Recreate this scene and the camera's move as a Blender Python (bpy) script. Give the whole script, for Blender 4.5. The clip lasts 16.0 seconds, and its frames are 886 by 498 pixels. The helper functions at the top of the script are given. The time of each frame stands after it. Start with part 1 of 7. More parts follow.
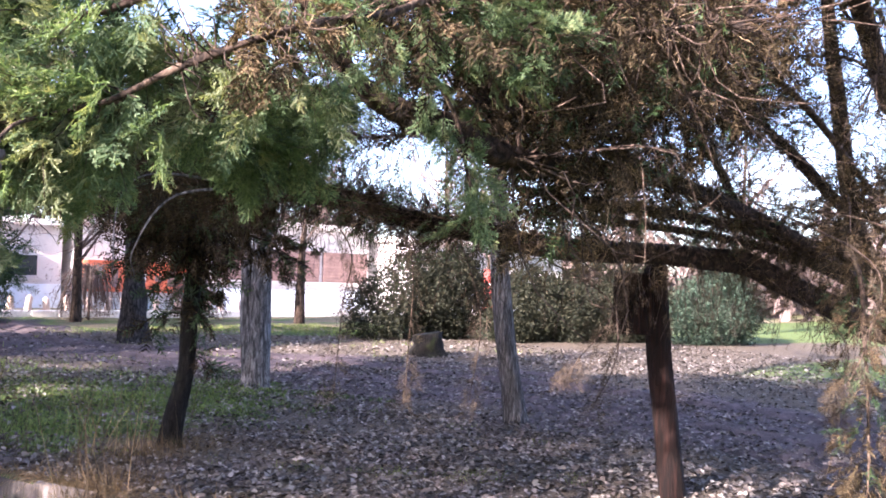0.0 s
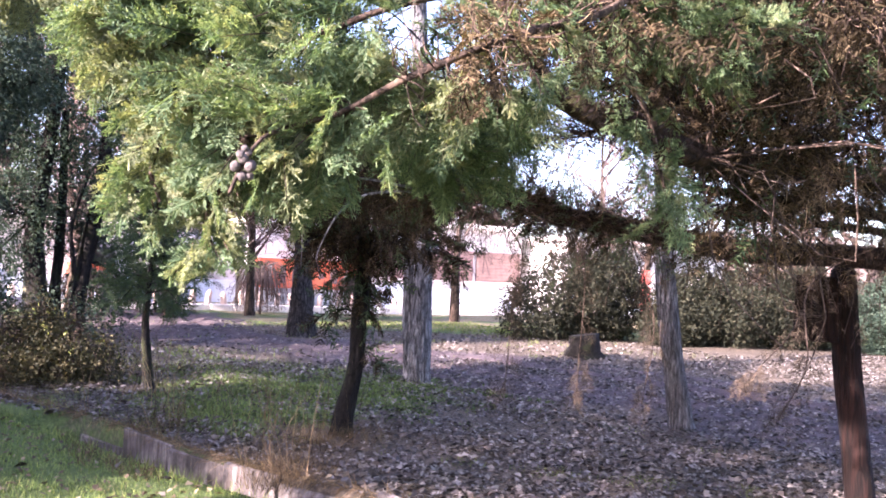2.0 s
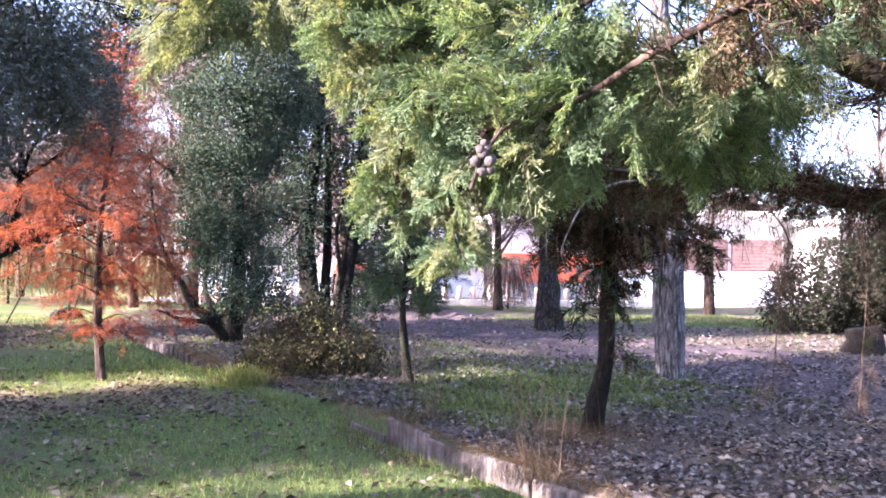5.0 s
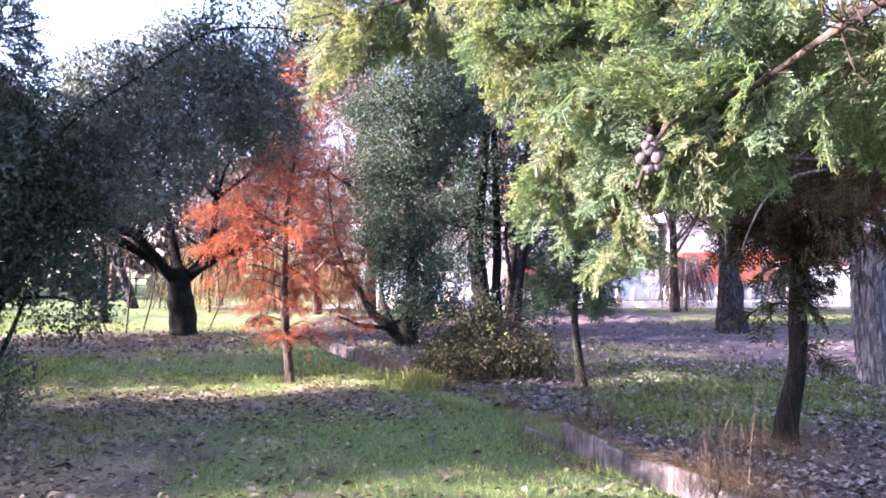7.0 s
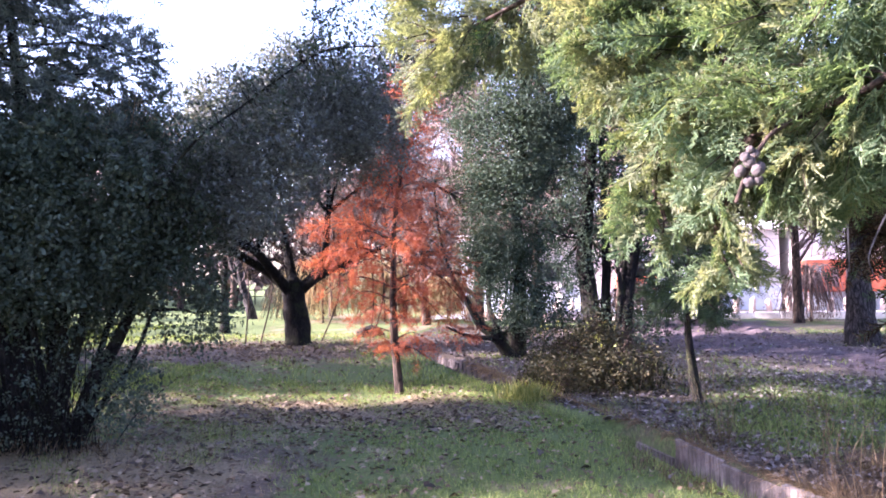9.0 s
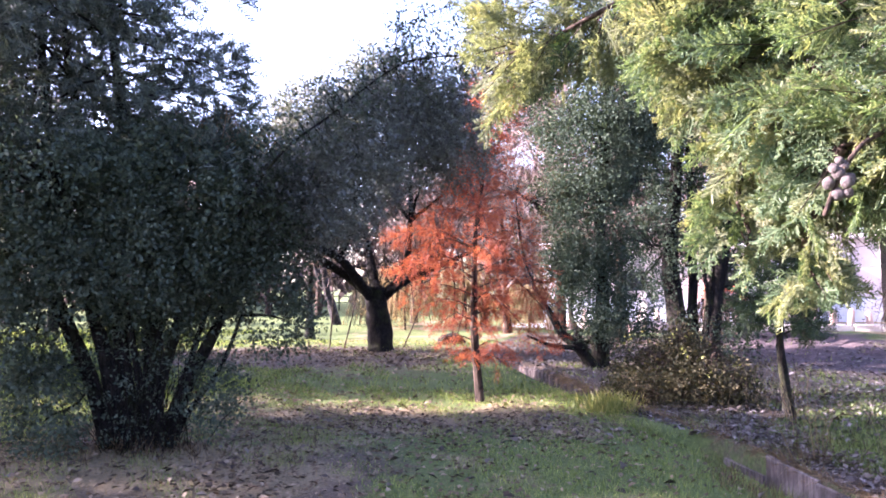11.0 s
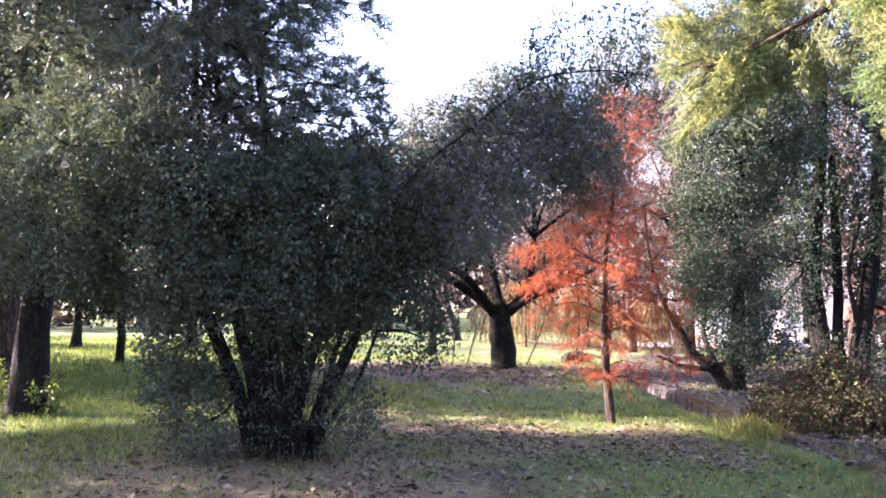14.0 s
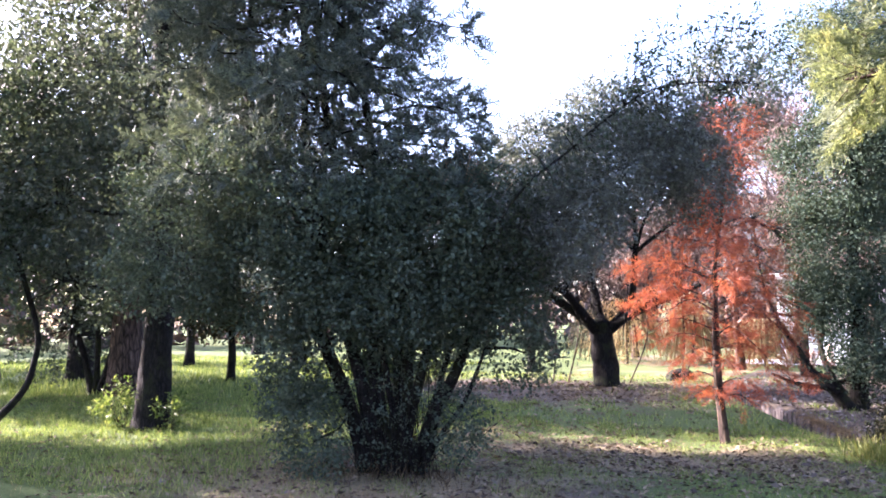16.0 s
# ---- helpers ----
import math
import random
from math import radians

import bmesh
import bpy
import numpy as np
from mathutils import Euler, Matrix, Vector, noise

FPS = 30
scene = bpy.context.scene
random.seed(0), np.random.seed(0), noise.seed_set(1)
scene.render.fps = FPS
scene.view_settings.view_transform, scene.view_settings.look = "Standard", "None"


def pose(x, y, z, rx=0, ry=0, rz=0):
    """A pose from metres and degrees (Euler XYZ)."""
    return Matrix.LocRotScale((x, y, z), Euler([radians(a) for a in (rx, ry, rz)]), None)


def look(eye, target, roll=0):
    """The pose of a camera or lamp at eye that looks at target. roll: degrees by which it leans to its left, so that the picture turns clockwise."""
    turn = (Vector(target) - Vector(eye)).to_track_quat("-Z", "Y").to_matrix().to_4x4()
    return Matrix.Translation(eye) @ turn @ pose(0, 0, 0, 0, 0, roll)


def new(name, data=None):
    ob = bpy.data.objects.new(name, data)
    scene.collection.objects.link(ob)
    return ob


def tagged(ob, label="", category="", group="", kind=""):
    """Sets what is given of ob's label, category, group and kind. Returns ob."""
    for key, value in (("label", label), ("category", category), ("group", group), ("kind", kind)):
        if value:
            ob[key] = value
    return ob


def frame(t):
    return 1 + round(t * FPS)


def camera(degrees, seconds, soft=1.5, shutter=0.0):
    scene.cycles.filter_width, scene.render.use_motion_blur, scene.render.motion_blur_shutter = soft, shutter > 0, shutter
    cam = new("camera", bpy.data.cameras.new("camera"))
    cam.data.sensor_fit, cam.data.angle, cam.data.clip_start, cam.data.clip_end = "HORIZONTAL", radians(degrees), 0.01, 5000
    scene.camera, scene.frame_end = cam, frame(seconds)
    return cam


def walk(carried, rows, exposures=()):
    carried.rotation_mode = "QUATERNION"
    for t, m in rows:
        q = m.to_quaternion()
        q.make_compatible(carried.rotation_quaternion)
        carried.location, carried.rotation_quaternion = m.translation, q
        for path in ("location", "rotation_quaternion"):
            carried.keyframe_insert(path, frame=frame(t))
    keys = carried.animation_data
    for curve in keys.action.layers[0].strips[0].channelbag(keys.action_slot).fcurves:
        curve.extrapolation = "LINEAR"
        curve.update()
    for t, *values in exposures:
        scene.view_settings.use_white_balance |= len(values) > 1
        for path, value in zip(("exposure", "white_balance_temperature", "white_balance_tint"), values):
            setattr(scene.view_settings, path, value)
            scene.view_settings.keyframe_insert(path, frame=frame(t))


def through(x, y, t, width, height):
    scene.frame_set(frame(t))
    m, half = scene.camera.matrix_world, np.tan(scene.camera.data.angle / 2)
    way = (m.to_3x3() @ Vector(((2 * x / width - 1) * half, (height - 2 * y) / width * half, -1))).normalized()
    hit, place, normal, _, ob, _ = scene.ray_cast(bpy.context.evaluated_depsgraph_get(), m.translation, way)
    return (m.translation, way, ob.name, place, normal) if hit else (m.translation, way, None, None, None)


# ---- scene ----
cam = camera(59.2, 16.0, soft=1.8)

# seconds, eye, yaw to the left, pitch up, roll, in degrees
PATH = [
    (0, 0.069, -0.145, 1.533, -41.27, 2.53, 1.82),
    (0.5, 0.043, -0.131, 1.532, -39.61, 2.28, 2.00),
    (1, 0.009, -0.117, 1.531, -37.24, 2.20, 2.12),
    (1.5, -0.020, -0.106, 1.529, -33.80, 2.13, 2.28),
    (2, -0.038, -0.101, 1.534, -30.23, 2.08, 2.52),
    (2.5, -0.033, -0.095, 1.535, -26.84, 2.09, 2.42),
    (3, -0.020, -0.090, 1.534, -24.17, 1.93, 2.43),
    (3.5, -0.021, -0.080, 1.534, -22.15, 1.70, 2.36),
    (4, -0.023, -0.064, 1.535, -19.25, 1.43, 1.93),
    (6.5, 0.008, -0.002, 1.538, -2.61, 1.12, -0.35),
    (7, 0.004, 0.001, 1.541, 0.02, 1.32, -0.62),
    (7.5, 0.004, 0.008, 1.548, 2.26, 1.63, -0.78),
    (8, 0.012, 0.006, 1.549, 4.34, 1.76, -0.95),
    (10.5, 0.049, 0.008, 1.563, 12.40, 2.81, -0.64),
    (11, 0.044, -0.002, 1.562, 13.95, 2.82, -0.55),
    (11.5, 0.021, -0.016, 1.561, 16.00, 2.98, -0.67),
    (12, -0.006, -0.018, 1.561, 17.24, 3.01, -0.67),
    (12.5, -0.029, -0.032, 1.565, 18.29, 3.23, -0.59),
    (13, -0.057, -0.048, 1.566, 19.56, 3.72, -0.50),
    (13.5, -0.089, -0.058, 1.566, 21.04, 3.93, -0.35),
    (14, -0.122, -0.041, 1.572, 22.49, 4.05, 0.04),
    (14.5, -0.159, -0.100, 1.565, 24.29, 4.18, 0.12),
    (15, -0.188, -0.123, 1.568, 26.57, 4.18, 0.09),
    (15.5, -0.206, -0.141, 1.570, 28.09, 4.70, -0.17),
    (16, -0.216, -0.151, 1.575, 29.35, 5.34, -0.41),
]


def eye_pose(x, y, z, yaw, pitch, roll):
    a, b = radians(yaw), radians(pitch)
    ahead = Vector((-math.sin(a) * math.cos(b), math.cos(a) * math.cos(b), math.sin(b)))
    return look((x, y, z), Vector((x, y, z)) + ahead * 2, roll)


walk(cam, [(t, eye_pose(*p)) for t, *p in PATH], exposures=((0, 3.2, 6000, 29), (2, 3.45, 6050, 37), (3, 3.5, 6000, 36), (4, 3.46, 5950, 36), (6.5, 3.68, 5750, 40), (7.5, 3.74, 5750, 43), (8.2, 3.55, 5750, 43), (10.5, 3.52, 5850, 45), (11.5, 3.68, 5950, 45), (14, 3.66, 6150, 41), (16, 3.64, 5900, 36)))

# ---- light ----
SUN_YAW, SUN_UP = 98.0, 24.0
world = bpy.data.worlds.new("sky")
scene.world = world
world.use_nodes = True
wn = world.node_tree.nodes
sky = wn.new("ShaderNodeTexSky")
sky.sky_type = "NISHITA"
sky.sun_disc = False
sky.sun_elevation = radians(SUN_UP)
sky.sun_rotation = radians(-SUN_YAW)
sky.air_density, sky.dust_density, sky.ozone_density = 1.0, 2.2, 1.2
wn["Background"].inputs["Strength"].default_value = 0.096
world.node_tree.links.new(sky.outputs[0], wn["Background"].inputs["Color"])

sun_data = bpy.data.lights.new("sun", "SUN")
sun_data.energy, sun_data.angle, sun_data.color = 5.0, radians(0.6), (1.0, 0.90, 0.74)
sun = new("sun", sun_data)
sun_from = Vector((-math.sin(radians(SUN_YAW)) * math.cos(radians(SUN_UP)), math.cos(radians(SUN_YAW)) * math.cos(radians(SUN_UP)), math.sin(radians(SUN_UP))))
sun.matrix_world = look(sun_from * 60, (0, 0, 0))

# ---- materials ----
def nodes_of(name):
    m = bpy.data.materials.new(name)
    m.use_nodes = True
    nt = m.node_tree
    return m, nt, nt.nodes["Principled BSDF"]


def ramp(nt, source, stops):
    r = nt.nodes.new("ShaderNodeValToRGB")
    e = r.color_ramp.elements
    e[0].position, e[0].color = stops[0][0], (*stops[0][1], 1)
    e[1].position, e[1].color = stops[-1][0], (*stops[-1][1], 1)
    for pos, col in stops[1:-1]:
        x = e.new(pos)
        x.color = (*col, 1)
    nt.links.new(source, r.inputs[0])
    return r.outputs[0]


def noise_of(nt, scale, detail=5.0, rough=0.6, stretch=None, coords="Object"):
    tc = nt.nodes.new("ShaderNodeTexCoord")
    n = nt.nodes.new("ShaderNodeTexNoise")
    n.inputs["Scale"].default_value, n.inputs["Detail"].default_value, n.inputs["Roughness"].default_value = scale, detail, rough
    if stretch:
        mp = nt.nodes.new("ShaderNodeMapping")
        mp.inputs["Scale"].default_value = stretch
        nt.links.new(tc.outputs[coords], mp.inputs[0])
        nt.links.new(mp.outputs[0], n.inputs["Vector"])
    else:
        nt.links.new(tc.outputs[coords], n.inputs["Vector"])
    return n.outputs["Fac"]


def mix(nt, fac, a, b, how="MIX"):
    m = nt.nodes.new("ShaderNodeMix")
    m.data_type, m.blend_type = "RGBA", how
    for sock, v in ((m.inputs[0], fac), (m.inputs[6], a), (m.inputs[7], b)):
        if isinstance(v, (int, float)):
            sock.default_value = v
        elif isinstance(v, tuple):
            sock.default_value = (*v, 1)
        else:
            nt.links.new(v, sock)
    return m.outputs[2]


def bump(nt, bsdf, height, strength, distance):
    b = nt.nodes.new("ShaderNodeBump")
    b.inputs["Strength"].default_value, b.inputs["Distance"].default_value = strength, distance
    nt.links.new(height, b.inputs["Height"])
    nt.links.new(b.outputs[0], bsdf.inputs["Normal"])


def bark(name, dark, mid, light, scale=9.0, stretch=(1, 1, 0.16), depth=0.02, moss=None, crack=1.0):
    """Furrowed bark: plates parted by dark cracks, long ridges, blotches, and moss where given."""
    m, nt, b = nodes_of(name)
    tc = nt.nodes.new("ShaderNodeTexCoord")
    mp = nt.nodes.new("ShaderNodeMapping")
    mp.inputs["Scale"].default_value = (stretch[0], stretch[1], stretch[2] * 1.6)
    nt.links.new(tc.outputs["Object"], mp.inputs[0])
    wob = nt.nodes.new("ShaderNodeTexNoise")
    wob.inputs["Scale"].default_value = scale * 0.8
    nt.links.new(mp.outputs[0], wob.inputs["Vector"])
    add = nt.nodes.new("ShaderNodeVectorMath")
    add.operation = "MULTIPLY_ADD"
    nt.links.new(wob.outputs["Color"], add.inputs[0])
    add.inputs[1].default_value = (0.09, 0.09, 0.09)
    nt.links.new(mp.outputs[0], add.inputs[2])
    vor = nt.nodes.new("ShaderNodeTexVoronoi")
    vor.feature = "DISTANCE_TO_EDGE"
    vor.inputs["Scale"].default_value = scale * 0.85
    nt.links.new(add.outputs[0], vor.inputs["Vector"])
    f = noise_of(nt, scale * 1.7, 7, 0.7, stretch)
    big = noise_of(nt, 1.7, 3)
    col = ramp(nt, f, [(0.36, dark), (0.5, mid), (0.64, light)])
    cut = ramp(nt, vor.outputs["Distance"], [(0.0, (0.16, 0.16, 0.16)), (0.10, (0.75, 0.75, 0.75)), (0.3, (1, 1, 1))])
    col = mix(nt, crack, col, cut, "MULTIPLY")
    blot = ramp(nt, big, [(0.38, (0.62, 0.60, 0.60)), (0.68, (1.0, 1.0, 1.0))])
    col = mix(nt, 1.0, col, blot, "MULTIPLY")
    if moss:
        k = ramp(nt, noise_of(nt, 3.1, 5, 0.7), [(0.52, (0, 0, 0)), (0.66, (0.8, 0.8, 0.8))])
        col = mix(nt, k, col, moss)
    nt.links.new(col, b.inputs["Base Color"])
    b.inputs["Roughness"].default_value = 0.92
    b.inputs["Specular IOR Level"].default_value = 0.2
    hh = mix(nt, 0.55, cut, f)
    bump(nt, b, hh, 1.0, depth)
    return m


def foliage(name, dark, mid, light, rough=0.5, through=0.35, gloss=0.35, tuft=None):
    """Leaves that vary one by one and let some light through."""
    m, nt, b = nodes_of(name)
    g = nt.nodes.new("ShaderNodeNewGeometry")
    col = ramp(nt, g.outputs["Random Per Island"], [(0.0, dark), (0.55, mid), (1.0, light)])
    patch = ramp(nt, noise_of(nt, 1.3, 3), [(0.35, (0.66, 0.70, 0.66)), (0.7, (1.0, 1.0, 1.0))])
    col = mix(nt, 1.0, col, patch, "MULTIPLY")
    if tuft:
        k = ramp(nt, noise_of(nt, 11.0, 4, 0.7), [(0.54, (0, 0, 0)), (0.72, (0.85, 0.85, 0.85))])
        col = mix(nt, k, col, tuft)
    nt.links.new(col, b.inputs["Base Color"])
    b.inputs["Roughness"].default_value = rough
    b.inputs["Specular IOR Level"].default_value = gloss
    t = nt.nodes.new("ShaderNodeBsdfTranslucent")
    nt.links.new(mix(nt, 1.0, col, (1.0, 1.0, 0.55), "MULTIPLY"), t.inputs["Color"])
    s = nt.nodes.new("ShaderNodeMixShader")
    s.inputs[0].default_value = through
    nt.links.new(b.outputs[0], s.inputs[1])
    nt.links.new(t.outputs[0], s.inputs[2])
    nt.links.new(s.outputs[0], nt.nodes["Material Output"].inputs["Surface"])
    return m


def plain(name, col, rough=0.8, vary=0.25, scale=3.0, bumpy=0.0, metal=0.0):
    m, nt, b = nodes_of(name)
    f = noise_of(nt, scale, 6, 0.65)
    lo = tuple(c * (1 - vary) for c in col)
    hi = tuple(min(1, c * (1 + vary * 0.6)) for c in col)
    nt.links.new(ramp(nt, f, [(0.3, lo), (0.7, hi)]), b.inputs["Base Color"])
    b.inputs["Roughness"].default_value, b.inputs["Metallic"].default_value = rough, metal
    if bumpy:
        bump(nt, b, noise_of(nt, scale * 6, 4), 0.6, bumpy)
    return m


M_CYP_BARK = bark("cypress_bark", (0.010, 0.006, 0.0045), (0.030, 0.018, 0.013), (0.078, 0.050, 0.038), 22, (0.6, 0.6, 0.6), 0.02)
M_TWIG = bark("twig_bark", (0.03, 0.02, 0.015), (0.08, 0.055, 0.042), (0.17, 0.125, 0.095), 30, (1, 1, 0.4), 0.003)
M_DARK_BARK = bark("dark_bark", (0.005, 0.0045, 0.004), (0.013, 0.011, 0.0095), (0.034, 0.029, 0.025), 20, (1, 1, 0.2), 0.015, (0.022, 0.026, 0.008))
M_PALE_BARK = bark("pale_bark", (0.04, 0.04, 0.043), (0.15, 0.15, 0.157), (0.32, 0.32, 0.33), 17, (1, 1, 0.17), 0.05, None, 0.7)
M_GREY_BARK = bark("grey_bark", (0.035, 0.035, 0.037), (0.125, 0.124, 0.13), (0.29, 0.29, 0.30), 26, (1, 1, 0.11), 0.04, None, 0.75)
M_BROWN_BARK = bark("brown_bark", (0.03, 0.02, 0.016), (0.085, 0.058, 0.042), (0.16, 0.115, 0.085), 11, (1, 1, 0.18), 0.025)
M_POST = bark("red_post_wood", (0.006, 0.0022, 0.002), (0.014, 0.0052, 0.004), (0.03, 0.0125, 0.009), 24, (1, 1, 0.06), 0.012)
M_STUMP = bark("stump_bark", (0.014, 0.012, 0.012), (0.045, 0.040, 0.038), (0.105, 0.095, 0.09), 14, (1, 1, 0.2), 0.03)

M_GREEN = foliage("cypress_green", (0.060, 0.106, 0.053), (0.118, 0.175, 0.094), (0.205, 0.265, 0.138), 0.55, 0.5, 0.2, (0.27, 0.26, 0.12))
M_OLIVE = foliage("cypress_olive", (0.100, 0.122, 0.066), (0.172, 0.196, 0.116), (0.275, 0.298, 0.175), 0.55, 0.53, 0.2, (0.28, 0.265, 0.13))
M_DEAD = foliage("cypress_dead", (0.032, 0.020, 0.012), (0.095, 0.064, 0.038), (0.23, 0.165, 0.10), 0.75, 0.25, 0.15)
# darkened copy of M_GREEN for shaded sprays; also the young conifer's tone
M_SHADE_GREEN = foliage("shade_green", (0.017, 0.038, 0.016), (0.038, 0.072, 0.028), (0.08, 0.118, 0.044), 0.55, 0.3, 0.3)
M_DARK_LEAF = foliage("dark_leaf", (0.042, 0.061, 0.045), (0.071, 0.096, 0.071), (0.114, 0.140, 0.103), 0.65, 0.3, 0.12)
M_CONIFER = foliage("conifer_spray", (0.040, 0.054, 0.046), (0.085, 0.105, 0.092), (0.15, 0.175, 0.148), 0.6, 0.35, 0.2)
M_IVY = foliage("ivy_leaf", (0.032, 0.052, 0.039), (0.052, 0.080, 0.058), (0.090, 0.120, 0.086), 0.7, 0.25, 0.1)
M_OAK = foliage("holm_leaf", (0.075, 0.085, 0.082), (0.122, 0.137, 0.130), (0.185, 0.203, 0.190), 0.55, 0.3, 0.3)
M_RED = foliage("russet_needle", (0.17, 0.038, 0.028), (0.34, 0.088, 0.052), (0.52, 0.19, 0.11), 0.65, 0.5, 0.15)
M_BARE = foliage("bare_twig", (0.075, 0.052, 0.050), (0.155, 0.112, 0.106), (0.28, 0.215, 0.20), 0.8, 0.1, 0.1)
M_DRY = foliage("dry_stalk", (0.13, 0.085, 0.045), (0.28, 0.20, 0.11), (0.46, 0.36, 0.21), 0.8, 0.35, 0.15)
M_GRASS = foliage("grass_blade", (0.050, 0.080, 0.020), (0.16, 0.225, 0.055), (0.38, 0.42, 0.15), 0.55, 0.4, 0.25)
M_LITTER = foliage("fallen_leaf", (0.042, 0.033, 0.030), (0.148, 0.121, 0.113), (0.32, 0.282, 0.272), 0.8, 0.1, 0.2)
M_YELLOW = foliage("yellow_leaf", (0.12, 0.14, 0.04), (0.22, 0.24, 0.07), (0.36, 0.35, 0.14), 0.6, 0.45, 0.2)
M_SHRUB = foliage("shrub_leaf", (0.018, 0.021, 0.012), (0.042, 0.042, 0.023), (0.105, 0.088, 0.046), 0.7, 0.3, 0.15)
M_PALELEAF = foliage("pale_leaf", (0.28, 0.29, 0.20), (0.48, 0.48, 0.36), (0.66, 0.66, 0.54), 0.6, 0.4, 0.2)
M_CONE = plain("cone_scale", (0.058, 0.047, 0.045), 0.85, 0.45, 60, 0.004)
M_CONCRETE = plain("ditch_concrete", (0.28, 0.24, 0.226), 0.9, 0.6, 6.0, 0.02)
def streaked(m, nt_scale, dark):
    """Runs of dirt down a wall, laid over its colour."""
    nt = m.node_tree
    b = nt.nodes["Principled BSDF"]
    src = b.inputs["Base Color"].links[0].from_socket
    k = ramp(nt, noise_of(nt, nt_scale, 5, 0.7, (1, 1, 0.12)), [(0.42, dark), (0.62, (1, 1, 1))])
    blot = ramp(nt, noise_of(nt, 2.3, 4, 0.65), [(0.38, (0.45, 0.44, 0.42)), (0.62, (1, 1, 1))])
    nt.links.new(mix(nt, 1.0, mix(nt, 1.0, src, k, "MULTIPLY"), blot, "MULTIPLY"), b.inputs["Base Color"])


streaked(M_CONCRETE, 14.0, (0.38, 0.35, 0.32))
M_STONE = plain("stake_wood", (0.065, 0.052, 0.048), 0.9, 0.6, 6, 0.015)
M_WHITE = plain("white_plaster", (0.56, 0.53, 0.515), 0.85, 0.12, 2.0, 0.004)
M_BLUEW = plain("pale_blue_paint", (0.62, 0.68, 0.76), 0.8, 0.15, 2.0, 0.003)
M_ORANGE = plain("orange_red_paint", (0.62, 0.14, 0.06), 0.6, 0.3, 2.5, 0.003)
M_SIGN = plain("faded_red_paint", (0.42, 0.07, 0.055), 0.6, 0.3, 3.0, 0.003)
M_SLAT = plain("dark_red_slat", (0.20, 0.125, 0.115), 0.7, 0.3, 5.0, 0.003)
M_KERB = plain("whitewashed_kerb", (0.74, 0.70, 0.66), 0.9, 0.2, 4.0, 0.006)
M_BOLLARD = plain("weathered_bollard", (0.58, 0.45, 0.38), 0.9, 0.3, 6.0, 0.006)
M_ROCK = plain("rough_stone", (0.42, 0.34, 0.30), 0.92, 0.5, 5.0, 0.02)
M_ROAD = plain("pale_road", (0.50, 0.47, 0.45), 0.92, 0.25, 2.0, 0.004)
M_GLASS = plain("window_glass", (0.03, 0.035, 0.04), 0.15, 0.2, 2.0)


def ground_material():
    """Grass, leaf litter and bare track, weighted by the zone attribute and broken up by noise."""
    m, nt, b = nodes_of("park_ground")
    at = nt.nodes.new("ShaderNodeAttribute")
    at.attribute_name = "zone"
    sep = nt.nodes.new("ShaderNodeSeparateColor")
    nt.links.new(at.outputs["Color"], sep.inputs[0])
    fine = noise_of(nt, 26, 7, 0.75)
    mid = noise_of(nt, 5.5, 6, 0.7)
    big = noise_of(nt, 0.8, 4, 0.6)
    earth = ramp(nt, fine, [(0.3, (0.026, 0.021, 0.017)), (0.52, (0.088, 0.070, 0.053)), (0.75, (0.20, 0.162, 0.125))])
    grass = ramp(nt, fine, [(0.3, (0.036, 0.053, 0.017)), (0.55, (0.088, 0.122, 0.038)), (0.78, (0.17, 0.195, 0.075))])
    dry = ramp(nt, fine, [(0.3, (0.09, 0.07, 0.04)), (0.6, (0.20, 0.165, 0.10)), (0.8, (0.33, 0.28, 0.18))])
    track = ramp(nt, mid, [(0.3, (0.034, 0.026, 0.028)), (0.52, (0.074, 0.057, 0.060)), (0.75, (0.16, 0.122, 0.122))])

    def soft(fac, noise, lo, hi):
        a = nt.nodes.new("ShaderNodeMath")
        a.operation = "MULTIPLY_ADD"
        nt.links.new(noise, a.inputs[0])
        a.inputs[1].default_value = 0.9
        nt.links.new(fac, a.inputs[2])
        return ramp(nt, a.outputs[0], [(lo, (0, 0, 0)), (hi, (1, 1, 1))])

    col = mix(nt, soft(sep.outputs[0], mid, 0.80, 1.02), earth, grass)
    col = mix(nt, soft(sep.outputs[1], big, 0.90, 1.15), col, dry)
    col = mix(nt, soft(sep.outputs[2], mid, 0.80, 1.0), col, track)
    nt.links.new(col, b.inputs["Base Color"])
    b.inputs["Roughness"].default_value = 0.95
    b.inputs["Specular IOR Level"].default_value = 0.15
    bump(nt, b, fine, 0.8, 0.03)
    return m


M_GROUND = ground_material()
# browned sprays with shade mixed into the base colour, darker than M_DEAD
M_DEAD_SHADE = foliage("shaded_dead", (0.011, 0.0075, 0.005), (0.031, 0.022, 0.0135), (0.085, 0.062, 0.037), 0.8, 0.25, 0.1)
M_SHRUB_GREEN = foliage("weed_leaf", (0.05, 0.075, 0.026), (0.10, 0.145, 0.05), (0.18, 0.22, 0.085), 0.5, 0.3, 0.35)
M_STRAW = foliage("dead_strand", (0.10, 0.065, 0.040), (0.20, 0.135, 0.085), (0.34, 0.245, 0.16), 0.8, 0.3, 0.15)
M_OLDLEAF = foliage("old_leaf", (0.024, 0.018, 0.014), (0.068, 0.052, 0.040), (0.19, 0.16, 0.135), 0.8, 0.1, 0.2)
M_FARWOOD = foliage("far_wood", (0.050, 0.037, 0.036), (0.115, 0.084, 0.080), (0.21, 0.158, 0.150), 0.85, 0.1, 0.1)
